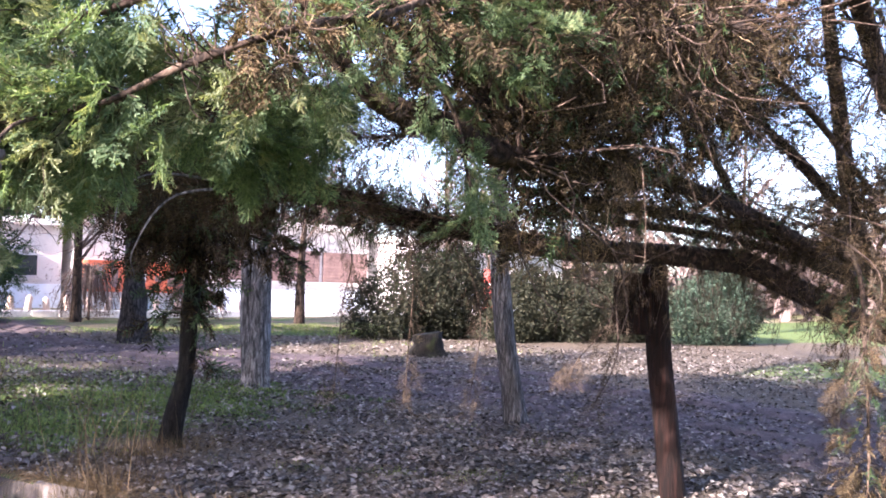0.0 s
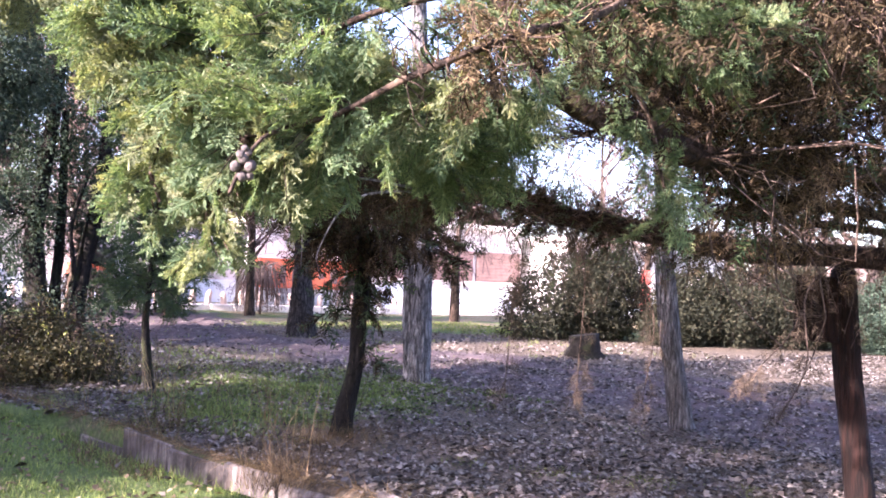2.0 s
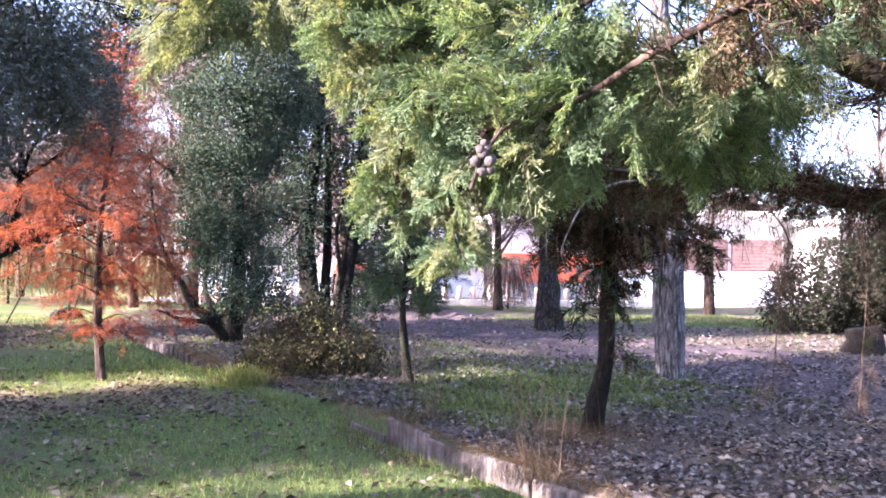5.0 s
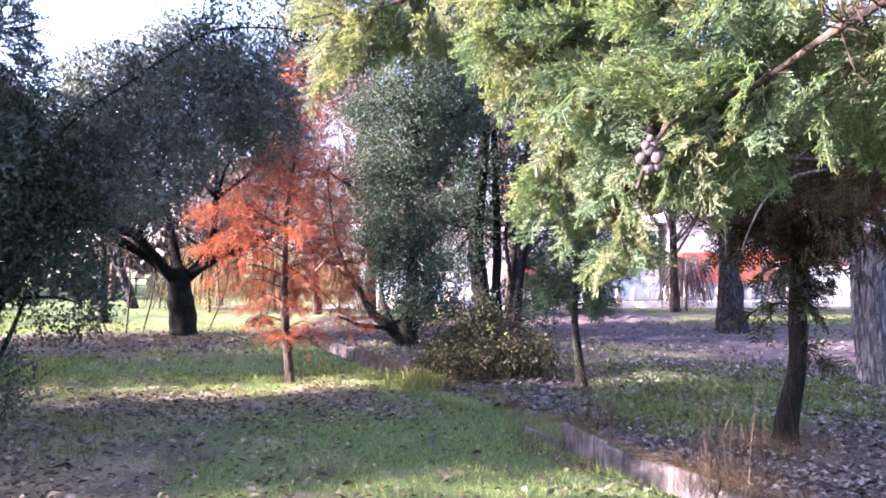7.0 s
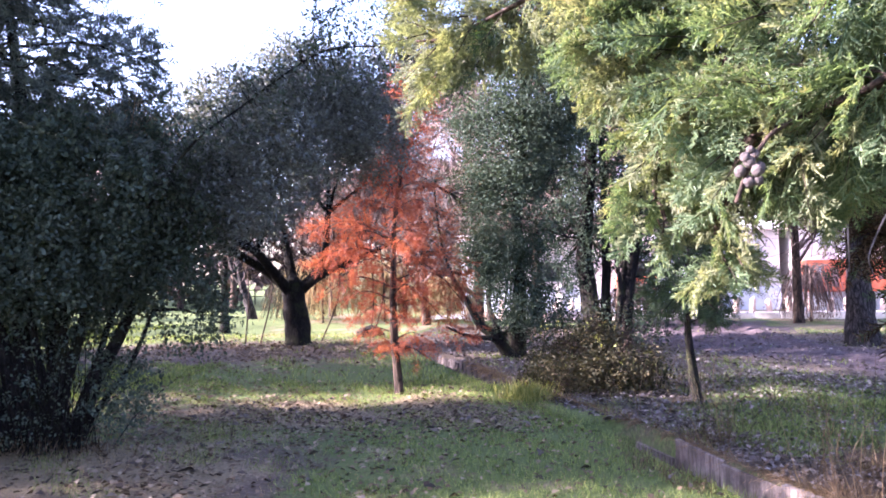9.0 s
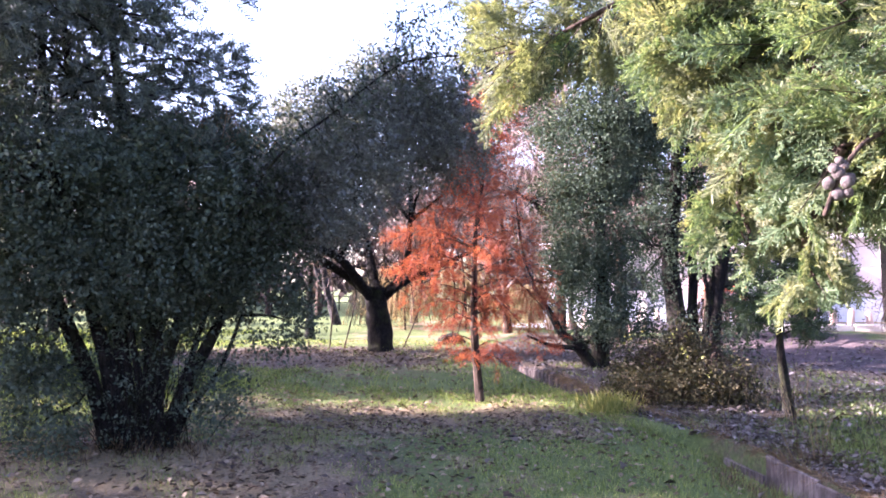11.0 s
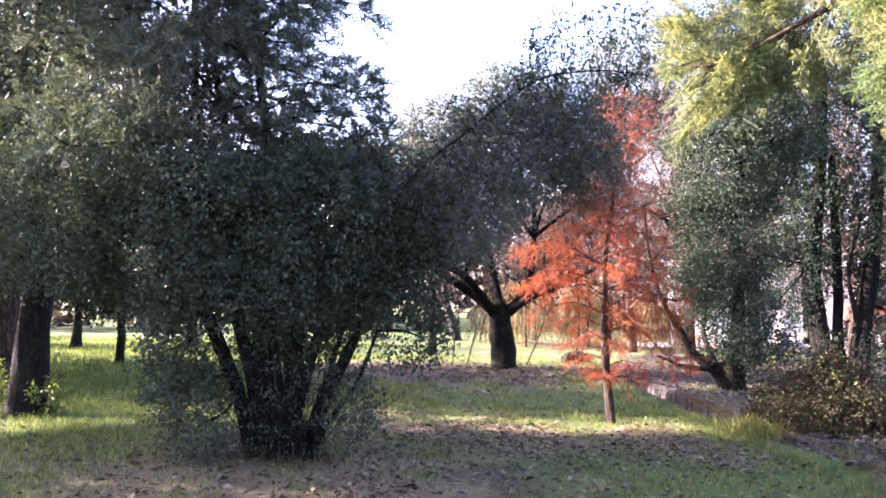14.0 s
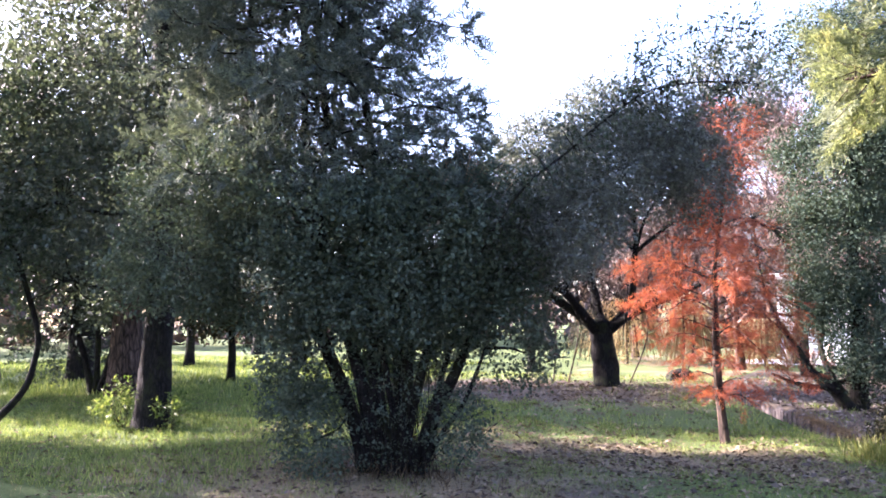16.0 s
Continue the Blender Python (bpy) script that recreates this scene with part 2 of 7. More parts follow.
M_WITHER = foliage("withered", (0.030, 0.021, 0.016), (0.065, 0.047, 0.036), (0.13, 0.098, 0.074), 0.85, 0.12, 0.1)
M_HEDGE = foliage("hedge_leaf", (0.012, 0.014, 0.010), (0.026, 0.029, 0.018), (0.056, 0.052, 0.032), 0.7, 0.22, 0.15)
M_BROWNLEAF = foliage("brown_fallen_leaf", (0.050, 0.034, 0.022), (0.15, 0.106, 0.068), (0.32, 0.25, 0.175), 0.8, 0.1, 0.2)

# ---- builders ----


def np_mesh(name, verts, faces, mat, smooth=False):
    """A mesh from an array of corners and an array of faces with equal corner counts (or a list of such arrays)."""
    faces = [np.asarray(f) for f in (faces if isinstance(faces, list) else [faces]) if len(f)]
    me = bpy.data.meshes.new(name)
    me.vertices.add(len(verts))
    me.vertices.foreach_set("co", np.asarray(verts, np.float32).ravel())
    idx = np.concatenate([f.ravel() for f in faces]).astype(np.int32)
    tot = np.concatenate([np.full(len(f), f.shape[1]) for f in faces]).astype(np.int32)
    me.loops.add(len(idx))
    me.loops.foreach_set("vertex_index", idx)
    me.polygons.add(len(tot))
    me.polygons.foreach_set("loop_start", np.r_[0, np.cumsum(tot)[:-1]].astype(np.int32))
    me.polygons.foreach_set("loop_total", tot)
    if smooth:
        me.polygons.foreach_set("use_smooth", np.ones(len(tot), bool))
    me.update(calc_edges=True)
    me.materials.append(mat)
    return me


def thing(name, x, y, z=0.0, label="", category="", group=""):
    e = new(name)
    e.location = (x, y, z)
    e.empty_display_size = 0.2
    return tagged(e, label, category, group)


def under(name, me, parent, label="", kind=""):
    """Hangs a mesh, given in world places, under a thing or a part."""
    ob = new(name, me)
    ob.parent = parent
    base = Vector((0, 0, 0))
    p = parent
    while p is not None:
        base += p.location
        p = p.parent
    ob.location = -base
    return tagged(ob, label, "", "", kind)


def sines(seed, freq):
    """A cheap smooth noise over space, about -1 to 1."""
    r = np.random.default_rng(seed)
    k = r.normal(size=(7, 3))
    k *= (freq * r.uniform(0.6, 1.6, 7) / np.linalg.norm(k, axis=1))[:, None]
    ph = r.uniform(0, 6.28, 7)
    return lambda p: np.sin(p @ k.T + ph).sum(-1) / 3.2


def curve(pts, n):
    """Catmull-Rom through the points, n places along it."""
    p = np.asarray(pts, float)
    p = np.vstack([2 * p[0] - p[1], p, 2 * p[-1] - p[-2]])
    u = np.linspace(0, len(p) - 3 - 1e-6, n)
    i, f = u.astype(int), (u % 1)[:, None]
    a, b, c, d = p[i], p[i + 1], p[i + 2], p[i + 3]
    return 0.5 * (2 * b + (c - a) * f + (2 * a - 5 * b + 4 * c - d) * f**2 + (3 * b - a - 3 * c + d) * f**3)


def tube(pts, r0, r1, n=None, sides=9, rough=0.08, flare=0.0, ridges=0, seed=0):
    """A tapered, uneven limb along a curve: corners and quads, closed at the tip."""
    n = n or max(4, 4 * len(pts))
    c = curve(pts, n)
    t = np.gradient(c, axis=0)
    t /= np.linalg.norm(t, axis=1)[:, None] + 1e-9
    side = np.cross(t, (0.31, 0.87, 0.12))
    side /= np.linalg.norm(side, axis=1)[:, None] + 1e-9
    up = np.cross(side, t)
    s = np.linspace(0, 1, n)
    r = r0 + (r1 - r0) * s**0.85
    r = r * (1 + flare * np.exp(-s * n / 2.2))
    a = np.linspace(0, 2 * np.pi, sides, endpoint=False)
    w = np.random.default_rng(seed + 11).uniform(0, 6.28, 6)
    bulge = 1 + rough * (np.sin(2 * a[None] + 9 * s[:, None] + w[0]) + 0.7 * np.sin(3 * a[None] - 17 * s[:, None] + w[1]) + 0.5 * np.sin(23 * s[:, None] + w[2]))
    if ridges:
        bulge = bulge + 0.045 * np.sin(ridges * a[None] + 2.0 * np.sin(6 * s[:, None] + w[3])) + 0.25 * flare * np.exp(-s * n / 2.5)[:, None] * np.sin(5 * a[None] + w[4])
    v = c[:, None] + (side[:, None] * np.cos(a)[None, :, None] + up[:, None] * np.sin(a)[None, :, None]) * (r[:, None] * bulge)[..., None]
    v = v.reshape(-1, 3)
    i, j = np.meshgrid(np.arange(n - 1), np.arange(sides), indexing="ij")
    q = np.stack([i * sides + j, i * sides + (j + 1) % sides, (i + 1) * sides + (j + 1) % sides, (i + 1) * sides + j], -1).reshape(-1, 4)
    v = np.vstack([v, c[-1] + t[-1] * r[-1]])
    last = (n - 1) * sides
    j = np.arange(sides)
    q = np.vstack([q, np.stack([last + j, last + (j + 1) % sides, np.full(sides, len(v) - 1), np.full(sides, len(v) - 1)], -1)])
    return v, q


def joined(pieces):
    vs, fs, k = [], [], 0
    for v, f in pieces:
        vs.append(v)
        fs.append(np.asarray(f) + k)
        k += len(v)
    return np.vstack(vs), np.vstack(fs)


def fix_tips(q):
    """Splits off the tip triangles that tube() writes as quads with a doubled corner."""
    tri = q[:, 2] == q[:, 3]
    return [q[~tri], q[tri][:, :3]]


def limb(name, parent, mat, pts, r0, r1, label="", **how):
    v, q = tube(pts, r0, r1, **how)
    return under(name, np_mesh(name, v, fix_tips(q), mat, True), parent, label)


def unit(v):
    return v / (np.linalg.norm(v, axis=-1, keepdims=True) + 1e-9)


def leaves(base, axis, face, length, width, fold=0.25, needle=False, blunt=False):
    """One folded, pointed blade per row: base, direction, facing, length, and width as a share of the length; a needle is a plain spike, a blunt one a cord."""
    axis = unit(axis)
    side = unit(np.cross(axis, face))
    nrm = np.cross(side, axis)
    L = np.broadcast_to(np.asarray(length, float), (len(base),))[:, None]
    w = L * width
    if blunt:
        tip = base + axis * L
        v = np.stack([base - side * w * 0.42, base + side * w * 0.42, tip + side * w * 0.36, tip - side * w * 0.36], 1).reshape(-1, 3)
        return v, np.arange(len(v)).reshape(-1, 4)
    if needle:
        v = np.stack([base - side * w * 0.42, base + side * w * 0.42, base + axis * L], 1).reshape(-1, 3)
        return v, np.arange(len(v)).reshape(-1, 3)
    a = base
    b = base + axis * L * 0.45 + side * w * 0.5 + nrm * w * fold
    c = base + axis * L
    d = base + axis * L * 0.45 - side * w * 0.5 + nrm * w * fold
    v = np.stack([a, b, c, d], 1).reshape(-1, 3)
    return v, np.arange(len(v)).reshape(-1, 4)


def in_blobs(r, blobs, n, core=0.35):
    """Places inside a set of ellipsoids (centre and half axes), thicker towards their skins; with the outward ways."""
    b = np.asarray(blobs, float)
    vol = np.prod(b[:, 3:], axis=1) ** 0.75
    k = r.choice(len(b), n, p=vol / vol.sum())
    d = unit(r.normal(size=(n, 3)))
    rad = core + (1 - core) * r.uniform(0, 1, n) ** 0.6
    rad *= 1 + 0.16 * sines(5, 3.0)(d * 2 + b[k, :3])
    return b[k, :3] + d * rad[:, None] * b[k, 3:], d


def sprigs(r, at, out, per, span, leaf, width=0.45, droop=0.25, spread=0.8, jit=0.35):
    """Short twigs with leaves along both sides, all as one set of blades."""
    n = len(at)
    way = unit(out * 0.7 + r.normal(size=(n, 3)) * spread * 0.6 - np.array([0, 0, droop]))
    s = np.tile(np.linspace(0.1, 1, per), n)
    way = np.repeat(way, per, 0)
    p = np.repeat(at, per, 0) + way * (s * span)[:, None] + r.normal(size=(n * per, 3)) * span * 0.12
    ax = unit(way * 0.5 + r.normal(size=(n * per, 3)) * spread)
    face = unit(r.normal(size=(n * per, 3)) + np.array([0, 0, 0.9]))
    ln = leaf * r.uniform(1 - jit, 1 + jit, n * per)
    return leaves(p, ax, face, ln, width)


def gap(at, out, seed, freq, cut):
    keep = sines(seed, freq)(at) > cut
    return at[keep], out[keep]


def twig_web(r, roots, ends, r0, r1, sag=0.12, sides=3, n=5):
    """Thin bent twigs from the nearest root to each end."""
    roots = np.asarray(roots, float)
    out = []
    for k, e in enumerate(ends):
        near = roots[np.argmin(((roots - e) ** 2).sum(1))]
        m = (near + e) / 2 + r.normal(size=3) * np.linalg.norm(e - near) * sag
        out.append(tube([near, m, e], r0, r1, n=n, sides=sides, rough=0.05, seed=k))
    return joined(out)


def broad_tree(name, label, base, trunks, blobs, leaf_mat, wood_mat, count, leaf, per=9, span=0.28, seed=1, cut=-0.25, freq=2.2, twigs=160, width=0.45, limbs=(), droop=0.25, crown_label="", group="", core=0.35, twig_r=0.012):
    """A broadleaf tree: trunks and limbs (each a curve with two radii), a web of branches, a crown of small leaves."""
    r = np.random.default_rng(seed)
    root = thing(name, *base, label=label, category="tree" if "shrub" not in name and "bush" not in name else "shrub", group=group)
    nodes = []
    for k, (pts, r0, r1) in enumerate(trunks):
        limb("trunk" if k == 0 else "stem", root, wood_mat, pts, r0, r1, sides=14, flare=0.45, rough=0.06, ridges=9, n=6 * len(pts), seed=seed + k)
        nodes.append(curve(pts, 14)[5:])
    for k, (pts, r0, r1) in enumerate(limbs):
        limb("limb", root, wood_mat, pts, r0, r1, sides=8, seed=seed + 20 + k)
        nodes.append(curve(pts, 10)[2:])
    nodes = np.vstack(nodes)
    if twigs:
        ends, _ = in_blobs(r, blobs, twigs, 0.3)
        first = np.asarray(blobs, float)[:, :3]
        v1, q1 = twig_web(r, nodes, first, twig_r * 2.6, twig_r * 1.3, 0.12, 6, 7)
        v2, q2 = twig_web(r, np.vstack([nodes, first]), ends, twig_r, twig_r * 0.35)
        v, q = joined([(v1, q1), (v2, q2)])
        under("branchwork", np_mesh("branchwork", v, fix_tips(q), wood_mat, True), root, kind="stuff")
    at, out = in_blobs(r, blobs, int(count * 0.84), core)
    at, out = gap(at, out, seed, freq, cut)
    v, f = sprigs(r, at, out, per, span, leaf * 1.08, width, droop)
    under("crown", np_mesh("crown", v, f, leaf_mat), root, crown_label, kind="stuff")
    return root


def spray_parts(r, fine=True):
    """One flat feathery spray of scale leaves, along +x, as many narrow blades."""
    base, axis, ln = [], [], []
    L = 1.0
    n = 10 if fine else 7
    for k in range(n):
        s = 0.08 + 0.9 * k / n
        for sgn in (-1, 1):
            sub = ((0.5 if fine else 0.42) * (1 - s) ** 0.7 + 0.1) * r.uniform(0.65, 1.25)
            ang = sgn * radians(r.uniform(20, 42) if fine else r.uniform(32, 52))
            d = np.array([math.cos(ang), math.sin(ang), r.uniform(-0.7, 0.5)])
            o = np.array([s * L, 0, 0])
            base.append(o), axis.append(d), ln.append(sub)
            m = (3 if fine else 2)
            for j in range(m):
                u = (j + 0.6) / (m + 0.4)
                for sg2 in ((-1, 1)[j % 2],) if fine else (sgn,):
                    a2 = ang + sg2 * radians(r.uniform(18, 40))
                    d2 = np.array([math.cos(a2), math.sin(a2), r.uniform(-0.8, 0.6)])
                    base.append(o + d * sub * u), axis.append(d2), ln.append((0.22 if fine else 0.13) * (1.15 - u * 0.6) * r.uniform(0.6, 1.25))
    base.append(np.zeros(3)), axis.append(np.array([1.0, 0, 0])), ln.append(1.05)
    return np.array(base), unit(np.array(axis)), np.array(ln)


def plume_parts(r):
    """A drooping plume along +x: side sprays set alternately in a plane, each a fishbone of short cords."""
    base, axis, ln = [np.zeros(3)], [np.array([1.0, 0, 0])], [1.0]
    n = 11
    for k in range(n):
        s = 0.06 + 0.9 * k / n
        for sgn in (-1, 1):
            a1 = sgn * radians(r.uniform(30, 55))
            l1 = (0.40 * (1 - s) ** 0.6 + 0.10) * r.uniform(0.7, 1.2)
            o = np.array([s + r.uniform(-0.03, 0.03), 0, 0])
            d = unit(np.array([math.cos(a1), math.sin(a1), r.uniform(-0.45, 0.3)]))
            base.append(o), axis.append(d), ln.append(l1)
            m = 6 if l1 > 0.3 else 5 if l1 > 0.2 else 3
            for j in range(m):
                u = (j + 0.5) / m
                for sg2 in (-1, 1):
                    a2 = a1 + sg2 * radians(r.uniform(28, 50))
                    d2 = unit(np.array([math.cos(a2), math.sin(a2), r.uniform(-0.7, 0.6)]))
                    base.append(o + d * l1 * u), axis.append(d2), ln.append(l1 * 0.30 * (1.1 - 0.6 * u) * r.uniform(0.6, 1.35))
    return np.array(base), unit(np.array(axis)), np.array(ln)


PLUMES = [plume_parts(np.random.default_rng(70 + k)) for k in range(6)]
SPRAYS_FINE = [spray_parts(np.random.default_rng(k), True) for k in range(5)]
SPRAYS_ROUGH = [spray_parts(np.random.default_rng(40 + k), False) for k in range(4)]


def cypress_sprays(r, at, way, size, fine=True, blade=0.0028, plume=False):
    """Sprays set at places along ways, with their sizes; blade: the breadth of a twiglet in metres."""
    at, way, size = np.asarray(at), unit(np.asarray(way)), np.asarray(size)
    kinds = PLUMES if plume else SPRAYS_FINE if fine else SPRAYS_ROUGH
    vs, fs, k0 = [], [], 0
    pick = r.integers(0, len(kinds), len(at))
    for k, (b, a, l) in enumerate(kinds):
        sel = np.where(pick == k)[0]
        if not len(sel):
            continue
        x = way[sel]
        y = unit(np.cross(x, r.normal(size=(len(sel), 3))))
        z = np.cross(x, y)
        rot = np.stack([x, y, z], 1)
        s = size[sel][:, None, None]
        bend = np.array([0, 0, -0.16])
        bb = b[None] + bend * (b[None, :, :1] ** 2)
        B = np.einsum("nkj,njc->nkc", np.broadcast_to(bb, (len(sel), len(b), 3)) * s, rot) + at[sel][:, None]
        A = np.einsum("kj,njc->nkc", a, rot)
        Ln = l[None] * size[sel][:, None]
        m = len(sel) * len(b)
        B, A, Ln = B.reshape(m, 3), A.reshape(m, 3), Ln.reshape(m)
        F = unit(np.repeat(z, len(b), 0) + r.normal(size=(m, 3)) * 0.5)
        w = np.minimum(blade * r.uniform(0.8, 1.5, m) / np.maximum(Ln, 1e-4), 0.7)
        v, f = leaves(B, A, F, Ln, w[:, None], 0.2, not plume, plume)
        vs.append(v), fs.append(f + k0)
        k0 += len(v)
    return np.vstack(vs), np.vstack(fs)


def strands(r, at, way, length, width, curl=0.35):
    """Thin curling dead strands: ribbons of three tapering lengths."""
    n = len(at)
    way = unit(way)
    side = unit(np.cross(way, r.normal(size=(n, 3))))
    L = np.broadcast_to(np.asarray(length, float), (n,))[:, None]
    p, d, rows = at, way, []
    for k in range(4):
        w = width * (1.0, 0.85, 0.6, 0.15)[k]
        rows += [p - side * w / 2, p + side * w / 2]
        d = unit(d + r.normal(size=(n, 3)) * curl)
        p = p + d * L / 3
    v = np.stack(rows, 1).reshape(-1, 3)
    k = np.arange(n)[:, None] * 8
    f = np.concatenate([k + np.array([[0, 1, 3, 2]]) + 2 * j for j in range(3)])
    return v, f


def along(r, pts, n, spread, first=0.1, lean=(0, 0, -0.3), fan=0.9, flat=1.0):
    """Places beside a branch with ways that leave it sideways and forwards."""
    c = curve(pts, 60)
    t = unit(np.gradient(c, axis=0))
    k = (first + (1 - first) * r.uniform(0, 1, n)) * 59
    i = k.astype(int)
    off = r.normal(size=(n, 3))
    off -= (off * t[i]).sum(1)[:, None] * t[i]
    off = unit(off * np.array([1, 1, flat]))
    rad = spread * r.uniform(0, 1, n) ** 0.8
    at = c[i] + off * rad[:, None]
    way = unit(t[i] * 0.75 + off * fan + np.array(lean) + r.normal(size=(n, 3)) * 0.3)
    return at, way

# ---- ground ----
DITCH = [(5.4, -3.6), (4.3, -0.7), (3.4, 1.6), (2.75, 3.4), (2.05, 4.9), (1.57, 5.85), (1.22, 6.75), (0.9, 7.7), (0.45, 8.8), (-0.25, 10.4), (-1.0, 12.2), (-1.8, 14.2), (-2.65, 16.2), (-4.0, 19.0)]
TRACK = [(4.6, 25.5), (4.3, 22.0), (4.6, 18.0), (6.9, 13.4), (8.1, 9.0), (8.9, 4.6), (9.4, 0.0), (9.8, -9.0)]
HALF_DITCH, DITCH_DEEP = 0.21, 0.42


def away(px, py, line, n=190):
    """Distance from places to a line, and how far along it they lie (0 to 1)."""
    c = curve([(*p, 0) for p in line], n)[:, :2]
    best, where = np.full(px.shape, 1e9), np.zeros(px.shape)
    for k, (x, y) in enumerate(c):
        d = (px - x) ** 2 + (py - y) ** 2
        near = d < best
        best, where = np.where(near, d, best), np.where(near, k / n, where)
    return np.sqrt(best), where


def step(v, lo, hi):
    s = np.clip((v - lo) / (hi - lo), 0, 1)
    return s * s * (3 - 2 * s)


def spot(x, y, cx, cy, rx, ry):
    return np.exp(-(((x - cx) / rx) ** 2 + ((y - cy) / ry) ** 2))


SN1, SN2, SN3 = sines(91, 0.9), sines(92, 2.6), sines(93, 7.0)


def ditch_x(y):
    return np.interp(y, [p[1] for p in DITCH], [p[0] for p in DITCH])


def relief(x, y, d):
    """Height of the ground: soft swells, wheel ruts along the track, the lawn dipping to the ditch; d: distance to the ditch."""
    p = np.stack([x, y, 0 * x], -1)
    z = 0.035 * SN1(p) + 0.018 * SN2(p) + 0.008 * SN3(p)
    z = z * step(40 - np.hypot(x, y), 0, 15)
    t, _ = away(x, y, TRACK, 90)
    z = z - 0.055 * np.exp(-(((t - 0.78) / 0.16) ** 2)) + 0.03 * np.exp(-(((t - 1.15) / 0.16) ** 2)) - 0.03 * np.exp(-(((t - 1.9) / 0.2) ** 2))
    return z - 0.03 * np.exp(-((np.maximum(d - HALF_DITCH, 0) / 0.42) ** 2)) * (x < ditch_x(y)) * (1 - step(y, 9.0, 11.0))



def zones(x, y):
    """Shares of grass, dry matter and bare track at a place."""
    p = np.stack([x, y, 0 * x], -1)
    n = 0.5 * SN1(p) + 0.35 * SN2(p) + 0.25 * SN3(p)
    d, _ = away(x, y, TRACK, 60)
    track = step(2.2 + 0.5 * SN2(p) - d, -0.5, 0.9) * (1 - 0.35 * np.exp(-((d / 0.4) ** 2)) - 0.4 * np.exp(-(((d - 1.5) / 0.28) ** 2)))
    right = step(x - ditch_x(y), 0.0, 0.4)
    # left lawn, thin under the trees; the far lawns; the right bank with its weeds
    left = 0.54 + 0.75 * spot(x, y, 0.2, 5.6, 2.0, 2.6) + 0.5 * spot(x, y, -1.5, 12.5, 1.8, 3.2) + 0.3 * spot(x, y, -4.5, 11.3, 2.5, 1.1) - 0.7 * spot(x, y, -7.5, 16.8, 5.0, 2.3) + 0.35 * spot(x, y, -9.5, 9.0, 4.0, 2.6)
    left += 0.7 * step(y, 19.5, 22) + 0.5 * step(-x, 9, 13) - 0.2 * spot(x, y, -4.6, 6.4, 2.2, 1.4) - 0.3 * spot(x, y, -2.4, 9.0, 1.8, 0.8) - 0.4 * spot(x, y, -2.7, 5.8, 1.1, 1.5)
    bank = 0.05 + 0.95 * spot(x, y, 3.6, 9.4, 2.2, 1.9) + 0.55 * spot(x, y, 2.2, 7.9, 0.7, 1.2) + 0.8 * step(y - 0.55 * (9 - x), 18.5, 20.5) + 0.7 * spot(x, y, 17, 6.5, 3.5, 1.6)
    grass = np.clip((left * (1 - right) + bank * right) + 0.28 * n, 0, 1) * (1 - track)
    dry = np.clip((1 - right) * (0.35 - 0.3 * step(-x, 8, 12) + 0.6 * spot(x, y, -3.0, 9.4, 2.4, 1.0) + 0.4 * spot(x, y, -4.5, 6.0, 2.5, 1.2)) + right * 0.25 * spot(x, y, 2.0, 6.6, 0.8, 1.8) + 0.2 * n + (0.14 + 0.4 * step(x, -3, 3)) * step(y, 17.5, 20.5), 0, 1) * (1 - track)
    return grass, dry, track


def axis_steps(lo, hi, stp):
    far = [1.0, 2.2, 4, 7, 11, 17, 26, 40, 70, 130, 260, 600]
    return np.r_[[lo - f for f in far[::-1]], np.arange(lo, hi, stp), [hi + f for f in far]]


def build_ground():
    gx, gy = np.meshgrid(axis_steps(-13.0, 13.0, 0.11), axis_steps(-4.0, 22.0, 0.11))
    p = np.stack([gx, gy, 0 * gx], -1)
    d, s = away(gx, gy, DITCH)
    z = relief(gx, gy, d)
    inside = (d < HALF_DITCH) & (s > 0.001) & (s < 0.985)
    line = curve([(*q, 0) for q in DITCH], 190)
    near = line[np.clip((s * 190).astype(int), 0, 189)]
    away_x, away_y = (gx - near[..., 0]) / (d + 1e-6), (gy - near[..., 1]) / (d + 1e-6)
    snap = (abs(d - HALF_DITCH) < 0.135) & (s > 0.01) & (s < 0.975)
    rim = np.where(inside, HALF_DITCH - 0.012, HALF_DITCH + 0.012)
    gx, gy = np.where(snap, near[..., 0] + away_x * rim, gx), np.where(snap, near[..., 1] + away_y * rim, gy)
    z = np.where(inside, -DITCH_DEEP * (1 - 0.97 * step(gy, 8.1, 8.7) * (1 - step(gy, 11.2, 12.2))) + 0.03 * SN3(p), z)
    n, m = gx.shape
    i, j = np.meshgrid(np.arange(n - 1), np.arange(m - 1), indexing="ij")
    q = np.stack([i * m + j, i * m + j + 1, (i + 1) * m + j + 1, (i + 1) * m + j], -1).reshape(-1, 4)
    me = np_mesh("ground", np.stack([gx, gy, z], -1).reshape(-1, 3), q, M_GROUND, True)
    g, dr, t = zones(gx.ravel(), gy.ravel())
    col = me.color_attributes.new("zone", "FLOAT_COLOR", "POINT")
    col.data.foreach_set("color", np.stack([g, dr, t, np.ones_like(g)], -1).astype(np.float32).ravel())
    return tagged(new("ground", me), "park ground of thin grass, leaf litter and a bare earth track", "ground", "", "structure")


ground = build_ground()


def ground_z(x, y):
    return relief(x, y, away(x, y, DITCH, 130)[0])


